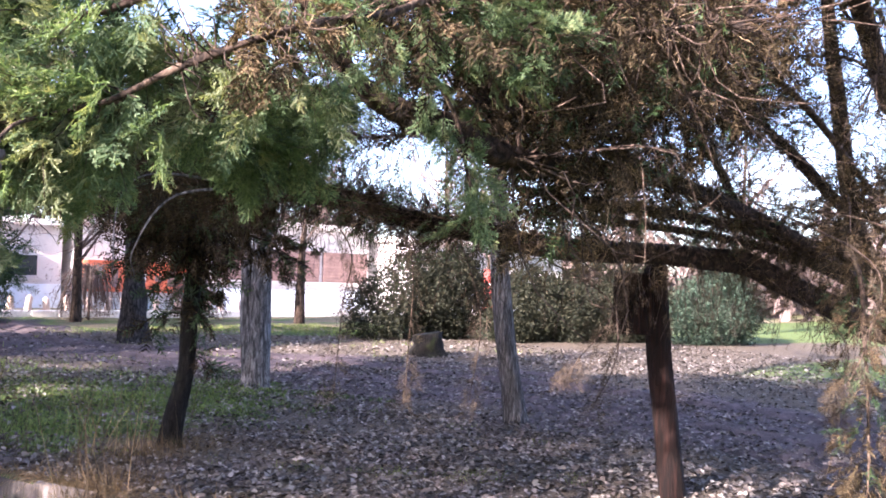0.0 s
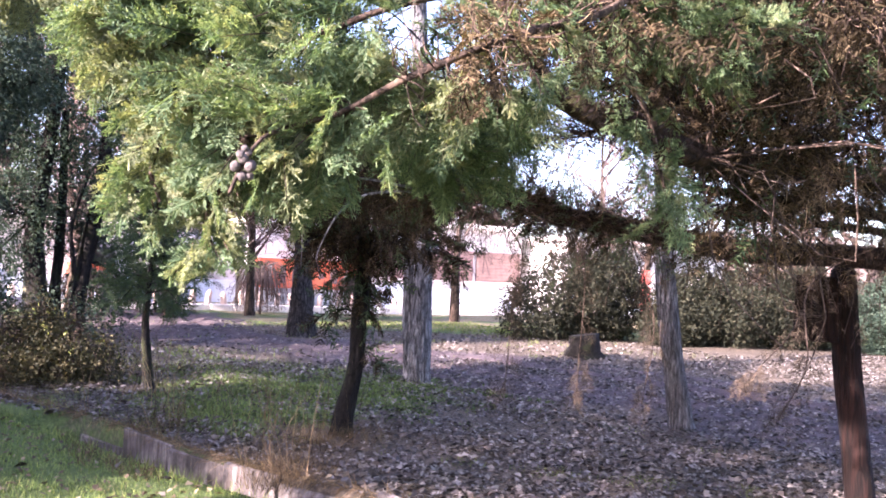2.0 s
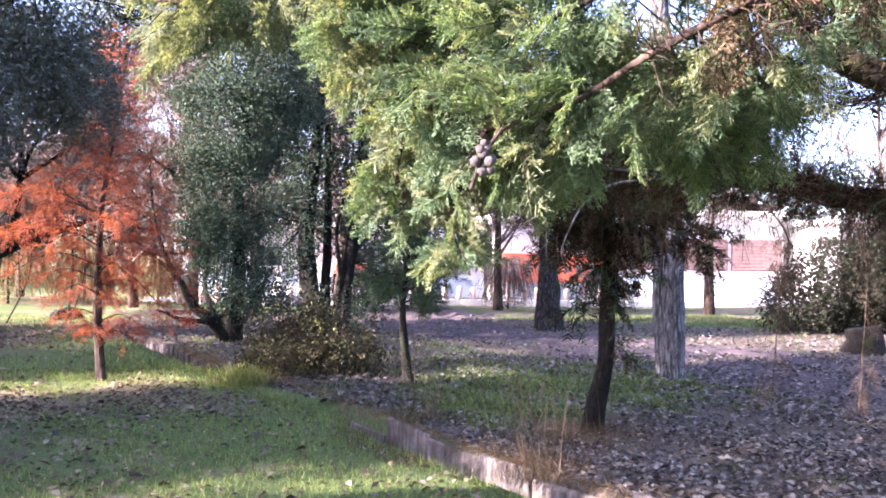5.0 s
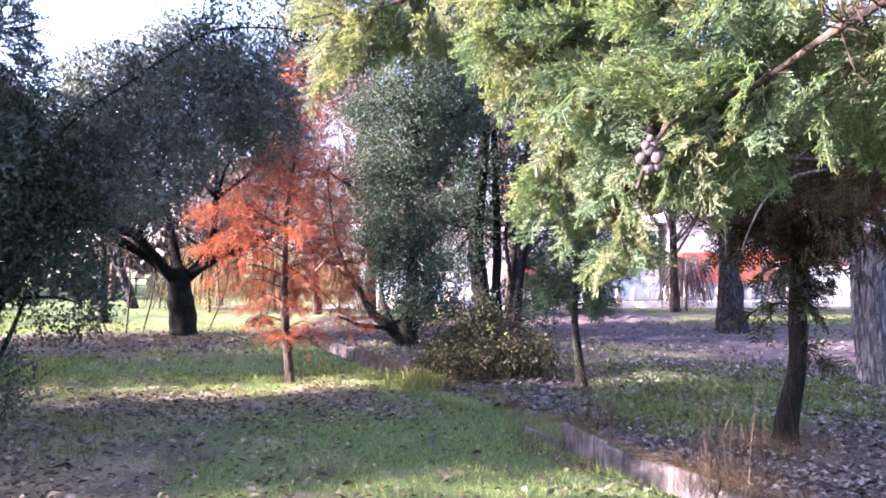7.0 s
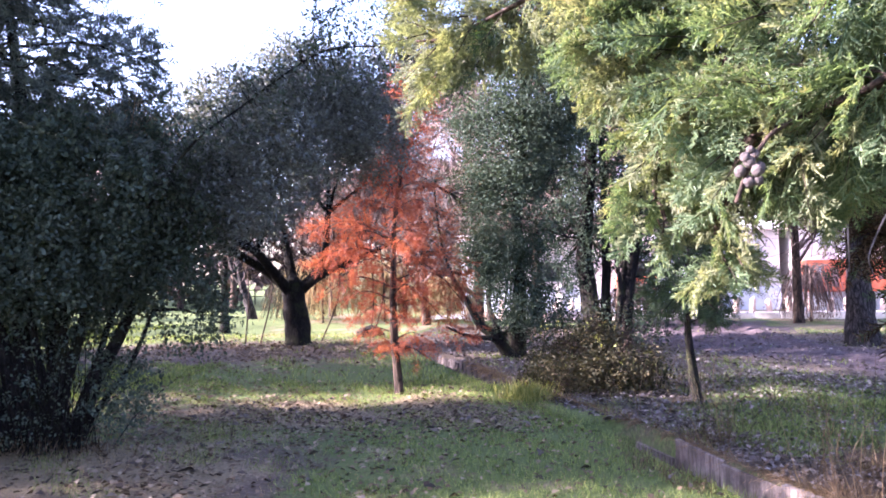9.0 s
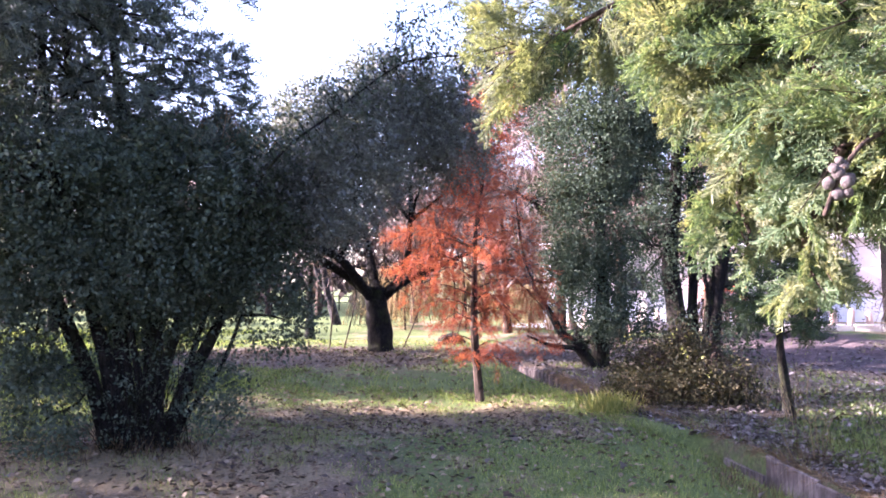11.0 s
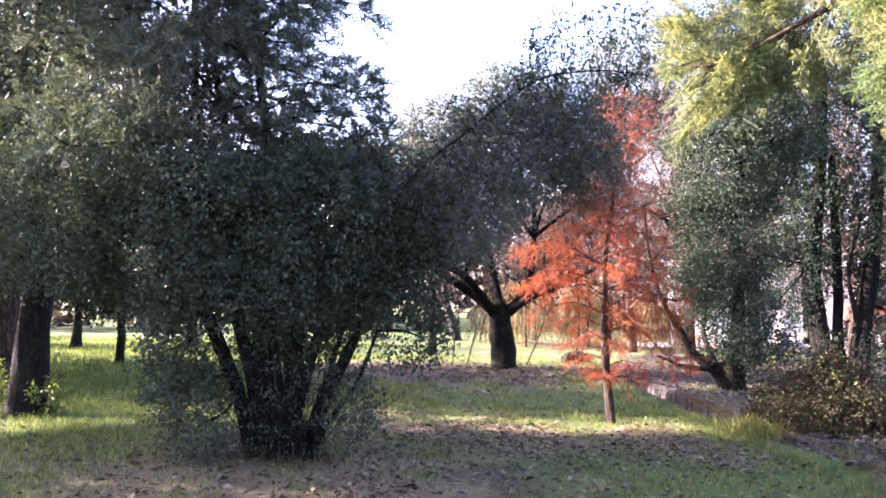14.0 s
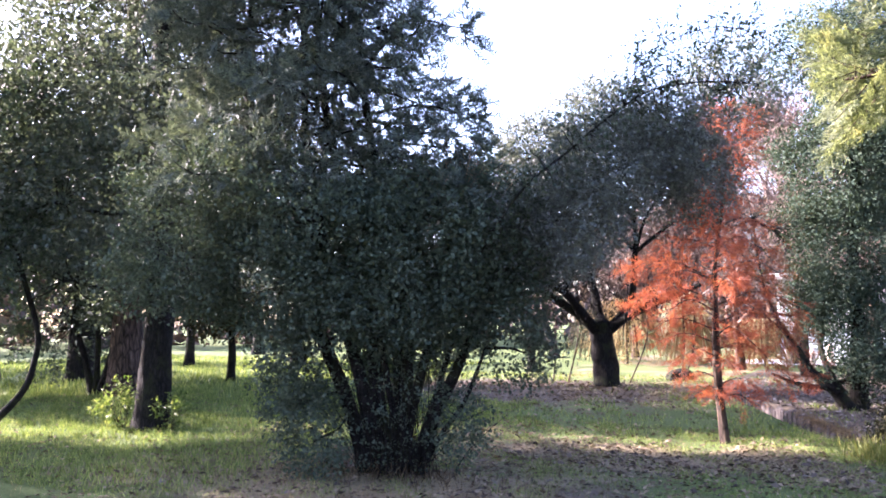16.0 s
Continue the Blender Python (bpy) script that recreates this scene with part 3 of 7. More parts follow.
# ---- ditch lining ----
def box(cx, cy, cz, sx, sy, sz, turn=0.0, bev=0.012):
    bm = bmesh.new()
    bmesh.ops.create_cube(bm, size=1)
    bmesh.ops.scale(bm, vec=(sx, sy, sz), verts=bm.verts)
    if bev:
        bmesh.ops.bevel(bm, geom=bm.edges[:], offset=bev, segments=1, affect="EDGES")
    bmesh.ops.rotate(bm, cent=(0, 0, 0), matrix=Matrix.Rotation(turn, 3, "Z"), verts=bm.verts)
    bmesh.ops.translate(bm, vec=(cx, cy, cz), verts=bm.verts)
    return bm


def part(name, bm, mat, parent, label=""):
    me = bpy.data.meshes.new(name)
    bm.to_mesh(me)
    bm.free()
    me.materials.append(mat)
    return under(name, me, parent, label)


lining = thing("ditch_lining", 1.2, 6.8, 0, "weathered concrete slabs lining a narrow drainage ditch", "ditch wall")
dc = curve([(*p, 0) for p in DITCH], 260)
dlen = np.r_[0, np.cumsum(np.linalg.norm(np.diff(dc, axis=0), axis=1))]
S0 = float(dlen[np.argmin(np.hypot(dc[:, 0] - 3.4, dc[:, 1] - 1.6))])
r_d = random.Random(4)
for side in (1, -1):
    s = 0.6
    while s < dlen[-1] - 1.0:
        ln = r_d.uniform(0.45, 1.0)
        a = np.array([np.interp(s, dlen, dc[:, 0]), np.interp(s, dlen, dc[:, 1])])
        b = np.array([np.interp(s + ln, dlen, dc[:, 0]), np.interp(s + ln, dlen, dc[:, 1])])
        t = (b - a) / np.linalg.norm(b - a)
        nrm = np.array([t[1], -t[0]]) * side
        mid = (a + b) / 2 + nrm * (HALF_DITCH - 0.035 + r_d.uniform(-0.012, 0.012))
        top = (-0.005 if side > 0 else -0.2) + r_d.choice((-0.09, -0.05, -0.02, 0.0, 0.01)) - 0.12 * max(0.0, min(1.0, mid[1] - 7.2)) + r_d.uniform(-0.015, 0.01)
        if mid[1] < 8.5:
            bm = box(0, 0, 0, np.linalg.norm(b - a) - 0.008, 0.04, DITCH_DEEP + top + 0.1, 0, 0.012)
            for v in bm.verts:
                v.co += Vector((r_d.uniform(-0.012, 0.012), r_d.uniform(-0.008, 0.008), r_d.uniform(-0.02, 0.008)))
            turn = Euler((r_d.uniform(-0.05, 0.05), r_d.uniform(-0.05, 0.05), math.atan2(t[1], t[0]) + r_d.uniform(-0.05, 0.05)))
            bmesh.ops.rotate(bm, cent=(0, 0, 0), matrix=turn.to_matrix(), verts=bm.verts)
            bmesh.ops.translate(bm, vec=(mid[0], mid[1], (top - DITCH_DEEP) / 2), verts=bm.verts)
            part("slab", bm, M_CONCRETE, lining)
        s += ln

# upright stakes that hold the far bank further up the ditch
stakes = thing("stake_wall", -1.2, 13.0, 0, "row of weathered wooden stakes holding the ditch bank", "retaining wall")
s = S0 + 9.6
while s < dlen[-1] - 1.5:
    a = np.array([np.interp(s, dlen, dc[:, 0]), np.interp(s, dlen, dc[:, 1])])
    b = np.array([np.interp(s + 0.2, dlen, dc[:, 0]), np.interp(s + 0.2, dlen, dc[:, 1])])
    t = (b - a) / np.linalg.norm(b - a)
    m = a + np.array([t[1], -t[0]]) * (HALF_DITCH + 0.02)
    w, top = r_d.uniform(0.14, 0.22), r_d.uniform(-0.12, 0.03)
    bm = box(0, 0, 0, w, 0.09, DITCH_DEEP + top + 0.1, 0, 0.025)
    bmesh.ops.rotate(bm, cent=(0, 0, 0), matrix=Euler((r_d.uniform(-0.06, 0.06), r_d.uniform(-0.05, 0.05), math.atan2(t[1], t[0]))).to_matrix(), verts=bm.verts)
    bmesh.ops.translate(bm, vec=(m[0], m[1], (top - DITCH_DEEP) / 2), verts=bm.verts)
    part("stake", bm, M_STONE, stakes)
    s += w + r_d.uniform(0.01, 0.05) + (0.25 if r_d.random() < 0.12 else 0)

# ---- the great cypress over the camera ----
LIMB_J = [(6.3, 2.1, 2.3), (4.37, 1.85, 2.68), (2.66, 1.64, 2.65), (1.56, 1.43, 2.36), (1.06, 1.19, 2.11), (0.81, 1.08, 2.0), (0.67, 1.09, 1.93), (0.58, 1.15, 1.88), (0.51, 1.23, 1.83), (0.43, 1.3, 1.8), (0.35, 1.29, 1.77)]
LIMB_H = [(6.35, 2.1, 1.56), (5.16, 2.19, 1.91), (3.63, 2.08, 2.08), (2.59, 1.82, 2.01), (1.94, 1.66, 1.96), (1.6, 1.57, 1.99), (1.43, 1.58, 2.01), (1.27, 1.58, 2.06), (1.18, 1.58, 2.13), (1.11, 1.56, 2.19), (0.9, 1.55, 2.4)]
LIMB_A = [(7.15, 2.2, 1.22), (6.8, 2.34, 1.30), (6.58, 2.37, 1.37), (6.25, 2.39, 1.46), (5.71, 2.5, 1.61), (5.24, 2.56, 1.74), (4.8, 2.64, 1.76), (4.46, 2.75, 1.77), (3.95, 3.08, 1.77), (3.33, 3.38, 1.87), (2.97, 3.61, 1.93), (2.72, 3.86, 2.04), (2.5, 4.23, 2.11), (2.4, 4.5, 2.12), (2.3, 4.9, 2.2)]
LIMB_B = [(6.7, 2.3, 1.72), (6.5, 2.31, 1.8), (6.16, 2.35, 1.88), (5.79, 2.46, 1.92), (5.23, 2.58, 1.99), (4.67, 2.65, 2.02), (4.13, 2.75, 2.05), (3.5, 3.1, 2.12)]
LIMB_B2 = [(6.75, 2.35, 1.5), (6.54, 2.33, 1.63), (5.91, 2.43, 1.79), (5.42, 2.53, 1.87), (4.9, 2.66, 1.92), (4.29, 2.78, 1.95), (3.7, 3.1, 2.0)]
LIMB_I = [(6.2, 2.4, 1.86), (5.76, 2.53, 1.92), (5.49, 2.63, 2.02), (5.25, 2.65, 2.19), (5.02, 2.64, 2.4), (4.79, 2.65, 2.58), (4.5, 2.6, 2.9)]
LIMB_I2 = [(6.62, 2.36, 2.0), (6.49, 2.32, 2.13), (5.9, 2.44, 2.49), (5.43, 2.5, 2.71), (5.19, 2.55, 2.88), (4.9, 2.6, 3.2)]
LIMB_TOP = [(6.6, 2.1, 3.0), (5.0, 1.8, 3.5), (3.4, 1.6, 3.35), (2.0, 1.55, 2.95), (1.0, 1.6, 2.6), (0.55, 1.7, 2.45), (0.2, 1.75, 2.3)]
G2 = [(1.15, 1.35, 2.4), (0.88, 1.24, 2.17), (0.64, 1.27, 2.07), (0.5, 1.33, 2.0), (0.34, 1.38, 1.92), (0.23, 1.4, 1.82)]
G3 = [(0.54, 1.29, 1.85), (0.52, 1.32, 1.80), (0.49, 1.39, 1.75), (0.46, 1.45, 1.71)]
G4 = [(0.69, 1.27, 1.95), (0.89, 1.59, 1.95), (0.99, 1.76, 1.93), (1.08, 1.82, 1.88)]
G5 = [(0.84, 1.28, 2.03), (1.14, 1.67, 2.07), (1.24, 1.85, 2.02), (1.24, 1.96, 1.97)]
G6 = [(0.9, 1.6, 2.55), (0.53, 1.42, 2.19), (0.36, 1.48, 2.12), (0.2, 1.51, 2.05), (0.1, 1.52, 2.04)]
G7 = [(0.34, 1.38, 1.92), (0.24, 1.4, 1.8), (0.22, 1.45, 1.72), (0.23, 1.4, 1.65)]
G8 = [(0.35, 1.29, 1.77), (0.32, 1.33, 1.69), (0.31, 1.38, 1.62), (0.32, 1.38, 1.56)]
G9 = [(1.0, 1.32, 2.12), (1.3, 1.5, 2.22), (1.52, 1.49, 2.03), (1.56, 1.45, 1.82), (1.6, 1.4, 1.64)]
G10 = [(1.15, 1.38, 2.2), (1.46, 1.43, 2.3), (1.64, 1.39, 2.25), (1.73, 1.3, 2.2)]
G11 = [(0.6, 1.65, 2.52), (0.31, 1.89, 2.40), (0.1, 1.82, 2.26), (-0.08, 1.81, 2.17), (-0.2, 1.84, 2.13), (-0.28, 1.85, 2.13)]
B1 = [(3.85, 1.7, 3.2), (2.97, 1.4, 2.61), (2.49, 1.27, 2.46), (2.17, 1.39, 2.37), (1.84, 1.47, 2.33)]
B2 = [(3.7, 2.0, 2.2), (3.01, 1.57, 2.35), (2.64, 1.59, 2.22), (2.35, 1.64, 2.1), (2.16, 1.71, 1.97)]
B3 = [(3.6, 2.05, 2.1), (2.69, 1.7, 1.95), (2.4, 1.75, 1.83), (2.27, 1.89, 1.85)]
B4 = [(5.2, 2.5, 2.75), (4.3, 2.1, 2.7), (3.5, 1.9, 2.6), (2.9, 1.8, 2.45)]
B6 = [(6.5, 2.0, 2.6), (5.9, 1.7, 2.75), (5.2, 1.5, 2.8), (4.4, 1.4, 2.7)]
B7 = [(6.6, 2.0, 3.1), (6.1, 2.2, 3.3), (5.4, 2.4, 3.2), (4.6, 2.3, 3.0)]
B8 = [(6.4, 2.1, 1.9), (6.0, 1.8, 2.2), (5.6, 1.7, 2.3), (5.0, 1.6, 2.2)]
B9 = [(2.9, 1.95, 2.55), (2.2, 1.9, 2.47), (1.75, 1.85, 2.38), (1.35, 1.78, 2.33)]
JB = [(x + 0.04, y + 0.13, z - 0.03) for x, y, z in LIMB_J[3:8]]
W1 = [(4.4, 2.9, 2.75), (3.7, 3.35, 2.6), (3.0, 3.8, 2.45), (2.4, 4.2, 2.4)]
R1 = [(5.4, 2.3, 1.85), (4.6, 1.6, 1.75), (4.2, 1.38, 1.3), (4.1, 1.32, 0.75), (4.1, 1.34, 0.45)]
R2 = [(6.3, 2.3, 2.1), (5.4, 1.95, 2.2), (4.7, 1.65, 2.05), (4.2, 1.45, 1.85)]
B5 = [(4.9, 2.7, 2.9), (4.2, 2.9, 2.8), (3.6, 2.9, 2.6), (3.1, 2.9, 2.5)]

cyp = thing("cypress_tree", 7.6, 2.0, 0, "old spreading cypress with green and browned foliage on low limbs", "tree")
limb("trunk", cyp, M_CYP_BARK, [(7.7, 2.0, -0.1), (7.4, 2.1, 0.8), (7.0, 2.25, 1.5), (6.72, 2.38, 2.1), (6.58, 2.46, 3.0), (6.5, 2.55, 4.2), (6.45, 2.6, 6.6)], 0.13, 0.03, sides=16, flare=0.5, ridges=11, n=40, seed=3)
for k, (pts, r0, r1) in enumerate(((LIMB_J[:5], 0.026, 0.009), (LIMB_J[4:], 0.009, 0.0035), (LIMB_H, 0.055, 0.024), (LIMB_A, 0.095, 0.058), (LIMB_B, 0.062, 0.022), (LIMB_B2, 0.05, 0.018), (LIMB_I, 0.045, 0.02), (LIMB_I2, 0.055, 0.02), (LIMB_TOP, 0.07, 0.012))):
    limb("limb", cyp, M_TWIG if k < 2 else M_CYP_BARK, pts, r0, r1, sides=14, rough=0.10, ridges=6, n=70, seed=50 + k)
for k, pts in enumerate((G2, G3, G4, G5, G6, G7, G8, G9, G10, G11, B1, B2, B3, B4, B5, B6, B7, B8, B9, W1, R1, R2)):
    limb("bough", cyp, M_TWIG, pts, 0.011 if k < 10 else 0.018, 0.003, sides=7, n=20, seed=80 + k)

rc = np.random.default_rng(21)


def near_foliage(name, mat, jobs, label, blade=0.0028, fine=True, plume=False):
    """jobs: branch, count, spread, spray size, where along the branch it starts."""
    at, way, size = [], [], []
    for pts, n, spread, big, first in jobs:
        a, w = along(rc, pts, n, spread, first, (0, 0, -0.22 if plume else -0.12))
        at.append(a), way.append(w), size.append(big * rc.uniform(0.6, 1.25, n))
    at, way, size = np.vstack(at), np.vstack(way), np.concatenate(size)
    cones = np.array([0.325, 1.17, 1.71])
    clear = np.ones(len(at), bool)
    for u in (0.0, 0.5, 1.0):
        clear &= np.linalg.norm(at + way * size[:, None] * u - cones, axis=1) > (0.085 if plume else 0.12)
        clear &= np.linalg.norm(at + way * size[:, None] * u - np.array([0, -0.05, 1.55]), axis=1) > 1.24
    at, way, size = at[clear], way[clear], size[clear]
    v, f = cypress_sprays(rc, at, way, size, fine, blade, plume)
    ob = under(name, np_mesh(name, v, f, mat), cyp, label, "stuff")
    if plume:
        v, q = joined([tube([a - w * 0.03, a + w * z * 0.4, a + w * z * 0.8], 0.0016, 0.0008, n=4, sides=3, seed=k) for k, (a, w, z) in enumerate(zip(at[::2], way[::2], size[::2]))])
        under("sprig_twigwork", np_mesh("sprig_twigwork", v, fix_tips(q), M_TWIG, True), cyp, "thin brown sprig stems", "stuff")
    return ob


near_foliage("green_sprays", M_GREEN, [(LIMB_J, 34, 0.08, 0.12, 0.75), (G2, 120, 0.13, 0.125, 0.4), (G3, 70, 0.07, 0.105, 0.0), (G6, 92, 0.12, 0.125, 0.4), (G7, 40, 0.05, 0.09, 0.0), (G8, 24, 0.035, 0.085, 0.0), (G9, 20, 0.04, 0.115, 0.25), (G10, 28, 0.11, 0.13, 0.1), (B9, 5, 0.14, 0.12, 0.0), (JB, 46, 0.09, 0.12, 0.0), (G2[:3], 36, 0.12, 0.14, 0.3), (G5[:3], 34, 0.12, 0.14, 0.1), (G6[:3], 30, 0.12, 0.14, 0.35)], "bright green feathery cypress sprays", 0.0022, True, True)
# paler, yellower tone mixed among the green sprays
near_foliage("olive_sprays", M_OLIVE, [(G2, 34, 0.13, 0.125, 0.45), (G6, 90, 0.13, 0.125, 0.4), (G11, 128, 0.11, 0.115, 0.3), (G3, 34, 0.08, 0.105, 0), (G7, 36, 0.05, 0.09, 0), (G8, 24, 0.035, 0.085, 0), (LIMB_J, 18, 0.08, 0.12, 0.8), (JB, 26, 0.09, 0.12, 0.0)], "yellow-olive cypress sprays", 0.0022, True, True)
near_foliage("bough_sprays", M_GREEN, [(G4, 56, 0.10, 0.125, 0.4), (G5, 66, 0.13, 0.135, 0.35), (G9, 8, 0.05, 0.14, 0.25)], "feathery green sprays on side boughs", 0.0026, True, True)
# inner layer in the darkened green, so the shade between boughs is coloured in
near_foliage("inner_sprays", M_SHADE_GREEN, [(G2, 24, 0.08, 0.13, 0.35), (G4, 34, 0.08, 0.14, 0.3), (G5, 40, 0.09, 0.15, 0.3), (G6, 10, 0.07, 0.13, 0.35), (G11, 6, 0.07, 0.13, 0.3), (G10, 22, 0.08, 0.14, 0.1)], "green sprays inside the boughs, darkened in colour as shade", 0.0026, True, True)
C1 = [(2.5, 4.23, 2.11), (2.25, 4.5, 2.25), (1.95, 4.75, 2.25), (1.6, 5.0, 2.15)]
C2 = [(2.5, 4.23, 2.11), (2.6, 4.7, 2.3), (2.5, 5.2, 2.35), (2.3, 5.6, 2.3)]
for pts in (C1, C2):
    limb("bough", cyp, M_TWIG, pts, 0.02, 0.005, sides=7, n=16)
# shade among the browned boughs is put into these sprays' colour
near_foliage("shadow_sprays", M_DEAD_SHADE, [(B9, 260, 0.14, 0.10, 0.0), (W1, 260, 0.24, 0.12, 0.0), (B1, 380, 0.30, 0.14, 0.0), (LIMB_TOP[:5], 420, 0.35, 0.17, 0.1), (B4, 440, 0.34, 0.18, 0.0), (B6, 110, 0.45, 0.2, 0.0), (B7, 130, 0.55, 0.22, 0.0), (B2, 250, 0.24, 0.14, 0.1), (B3, 80, 0.16, 0.13, 0.0), (LIMB_H[:5], 420, 0.2, 0.13, 0.1), (LIMB_J[:5], 260, 0.3, 0.16, 0.2), (C1, 260, 0.34, 0.2, 0.0), (C2, 260, 0.4, 0.22, 0.0), (LIMB_A, 520, 0.15, 0.15, 0.62), (LIMB_B, 36, 0.12, 0.15, 0.3), (LIMB_B2, 40, 0.14, 0.16, 0.1), (LIMB_I, 90, 0.3, 0.16, 0.2), (LIMB_I2, 60, 0.35, 0.16, 0.2), (R1, 150, 0.16, 0.11, 0.2), (R2, 200, 0.22, 0.13, 0.1), (B8, 70, 0.35, 0.16, 0.0), (B5, 100, 0.3, 0.18, 0.0)], "brown cypress sprays with shade put into their colour", 0.0062, False)
near_foliage("brown_sprays", M_DEAD, [(R1, 26, 0.14, 0.15, 0.2), (R2, 34, 0.22, 0.16, 0.1), (B9, 22, 0.14, 0.13, 0.0), (B1, 24, 0.26, 0.17, 0.1), (B2, 26, 0.22, 0.17, 0.1), (B3, 18, 0.18, 0.16, 0.1), (B4, 24, 0.3, 0.2, 0.0), (B5, 30, 0.32, 0.22, 0.0), (B6, 26, 0.5, 0.22, 0.0), (B7, 34, 0.6, 0.24, 0.0), (B8, 16, 0.4, 0.2, 0.1), (LIMB_J[3:7], 24, 0.05, 0.10, 0.0), (LIMB_H[:5], 16, 0.16, 0.16, 0.3), (LIMB_TOP, 36, 0.28, 0.2, 0.1)], "browned dead cypress sprays", 0.0024, True, True)
# greens on the shaded limbs, with the shade already in their colour
near_foliage("shaded_sprays", M_SHADE_GREEN, [(B1, 60, 0.28, 0.14, 0.1), (B2, 40, 0.26, 0.14, 0.1), (B3, 20, 0.18, 0.13, 0.1), (B4, 60, 0.32, 0.16, 0.0), (B7, 24, 0.5, 0.2, 0.0), (R1, 60, 0.15, 0.12, 0.3), (LIMB_A, 260, 0.2, 0.16, 0.6), (LIMB_B, 90, 0.18, 0.16, 0.5), (LIMB_H[:5], 30, 0.16, 0.13, 0.3), (LIMB_I, 30, 0.3, 0.2, 0.3)], "green cypress sprays whose colour carries the shade", 0.0058, False)
near_foliage("dead_fringe", M_DEAD, [(LIMB_A, 260, 0.13, 0.14, 0.1), (LIMB_B, 100, 0.11, 0.15, 0.1), (LIMB_B2, 60, 0.12, 0.15, 0.05), (LIMB_I, 50, 0.3, 0.2, 0.1), (LIMB_I2, 40, 0.3, 0.2, 0.1)], "dry brown fringe on the low limbs", 0.0042, False)
# crown above the view, added to shade the limbs, prop and bank
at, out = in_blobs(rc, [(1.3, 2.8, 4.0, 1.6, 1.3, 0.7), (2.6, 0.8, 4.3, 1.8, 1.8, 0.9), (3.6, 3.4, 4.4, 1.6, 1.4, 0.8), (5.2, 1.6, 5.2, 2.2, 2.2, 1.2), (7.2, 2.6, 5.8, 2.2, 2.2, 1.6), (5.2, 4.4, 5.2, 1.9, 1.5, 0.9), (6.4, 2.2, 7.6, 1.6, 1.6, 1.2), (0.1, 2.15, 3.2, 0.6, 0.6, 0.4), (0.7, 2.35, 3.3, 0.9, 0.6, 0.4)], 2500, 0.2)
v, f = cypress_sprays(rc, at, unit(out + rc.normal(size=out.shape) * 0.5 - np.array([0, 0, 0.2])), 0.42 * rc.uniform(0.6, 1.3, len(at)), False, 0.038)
under("upper_crown", np_mesh("upper_crown", v, f, M_SHADE_GREEN), cyp, "unseen upper cypress crown, added for its shade", "stuff")
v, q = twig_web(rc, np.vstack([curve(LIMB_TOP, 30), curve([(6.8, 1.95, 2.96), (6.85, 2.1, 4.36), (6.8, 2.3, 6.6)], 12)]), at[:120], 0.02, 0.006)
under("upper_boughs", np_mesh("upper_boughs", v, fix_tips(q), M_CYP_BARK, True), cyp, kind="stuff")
# the inner crown behind the browned boughs, its dimness put into the spray colours
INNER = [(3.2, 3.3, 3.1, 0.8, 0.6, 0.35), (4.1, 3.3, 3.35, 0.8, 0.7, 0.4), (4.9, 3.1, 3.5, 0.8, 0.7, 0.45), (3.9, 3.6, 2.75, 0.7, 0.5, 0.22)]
for nm, mat, n in (("inner_brown_sprays", M_DEAD_SHADE, 1050), ("inner_green_sprays", M_SHADE_GREEN, 550)):
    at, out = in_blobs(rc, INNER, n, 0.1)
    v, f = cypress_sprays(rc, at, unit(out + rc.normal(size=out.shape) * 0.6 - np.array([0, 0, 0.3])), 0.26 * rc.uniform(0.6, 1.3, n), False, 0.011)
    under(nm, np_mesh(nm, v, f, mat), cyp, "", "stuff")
v, q = twig_web(rc, np.vstack([curve(LIMB_I, 20), curve(LIMB_I2, 20), curve(B5, 20), curve(B4, 20)]), at[:90], 0.012, 0.004)
under("inner_branchwork", np_mesh("inner_branchwork", v, fix_tips(q), M_CYP_BARK, True), cyp, kind="stuff")
# fine dead twigs across the light, and hanging under the low limbs
roots = np.vstack([curve(q, 40)[6:] for q in (LIMB_I, LIMB_I2, B1, B2, B4, B5, B6, B7, B8, LIMB_H[1:5])])
ends = roots[rc.integers(0, len(roots), 1500)] + rc.normal(size=(1500, 3)) * np.array([0.26, 0.22, 0.26])
v, q = twig_web(rc, roots, ends, 0.0045, 0.0016, 0.2, 3, 6)
under("twigwork", np_mesh("twigwork", v, fix_tips(q), M_TWIG, True), cyp, "fine bare dead twigs", "stuff")
low = np.vstack([curve(q, 60)[8:] for q in (LIMB_A, LIMB_A, LIMB_B, LIMB_B2)])
o = low[rc.integers(0, len(low), 400)]
dn = np.c_[rc.normal(0, 0.12, (400, 2)), -rc.uniform(0.12, 0.75, 400) ** 1.5]
v, q = joined([tube([a, a + d * 0.5 + (0.05 * rc.normal(), 0.05 * rc.normal(), 0.04), a + d], 0.0036, 0.0014, n=6, sides=3, seed=k) for k, (a, d) in enumerate(zip(o, dn))])
under("drooping_twigwork", np_mesh("drooping_twigwork", v, fix_tips(q), M_TWIG, True), cyp, "thin dead twigs hanging from the limbs", "stuff")
a = np.repeat(o + dn * 0.7, 3, 0) + rc.normal(size=(1200, 3)) * 0.05
v, f = cypress_sprays(rc, a, np.repeat(dn, 3, 0) + rc.normal(size=(1200, 3)) * 0.12, 0.10 * rc.uniform(0.5, 1.4, 1200), False, 0.0022)
under("drooping_sprays", np_mesh("drooping_sprays", v, f, M_WITHER), cyp, "dry wisps on hanging twigs", "stuff")
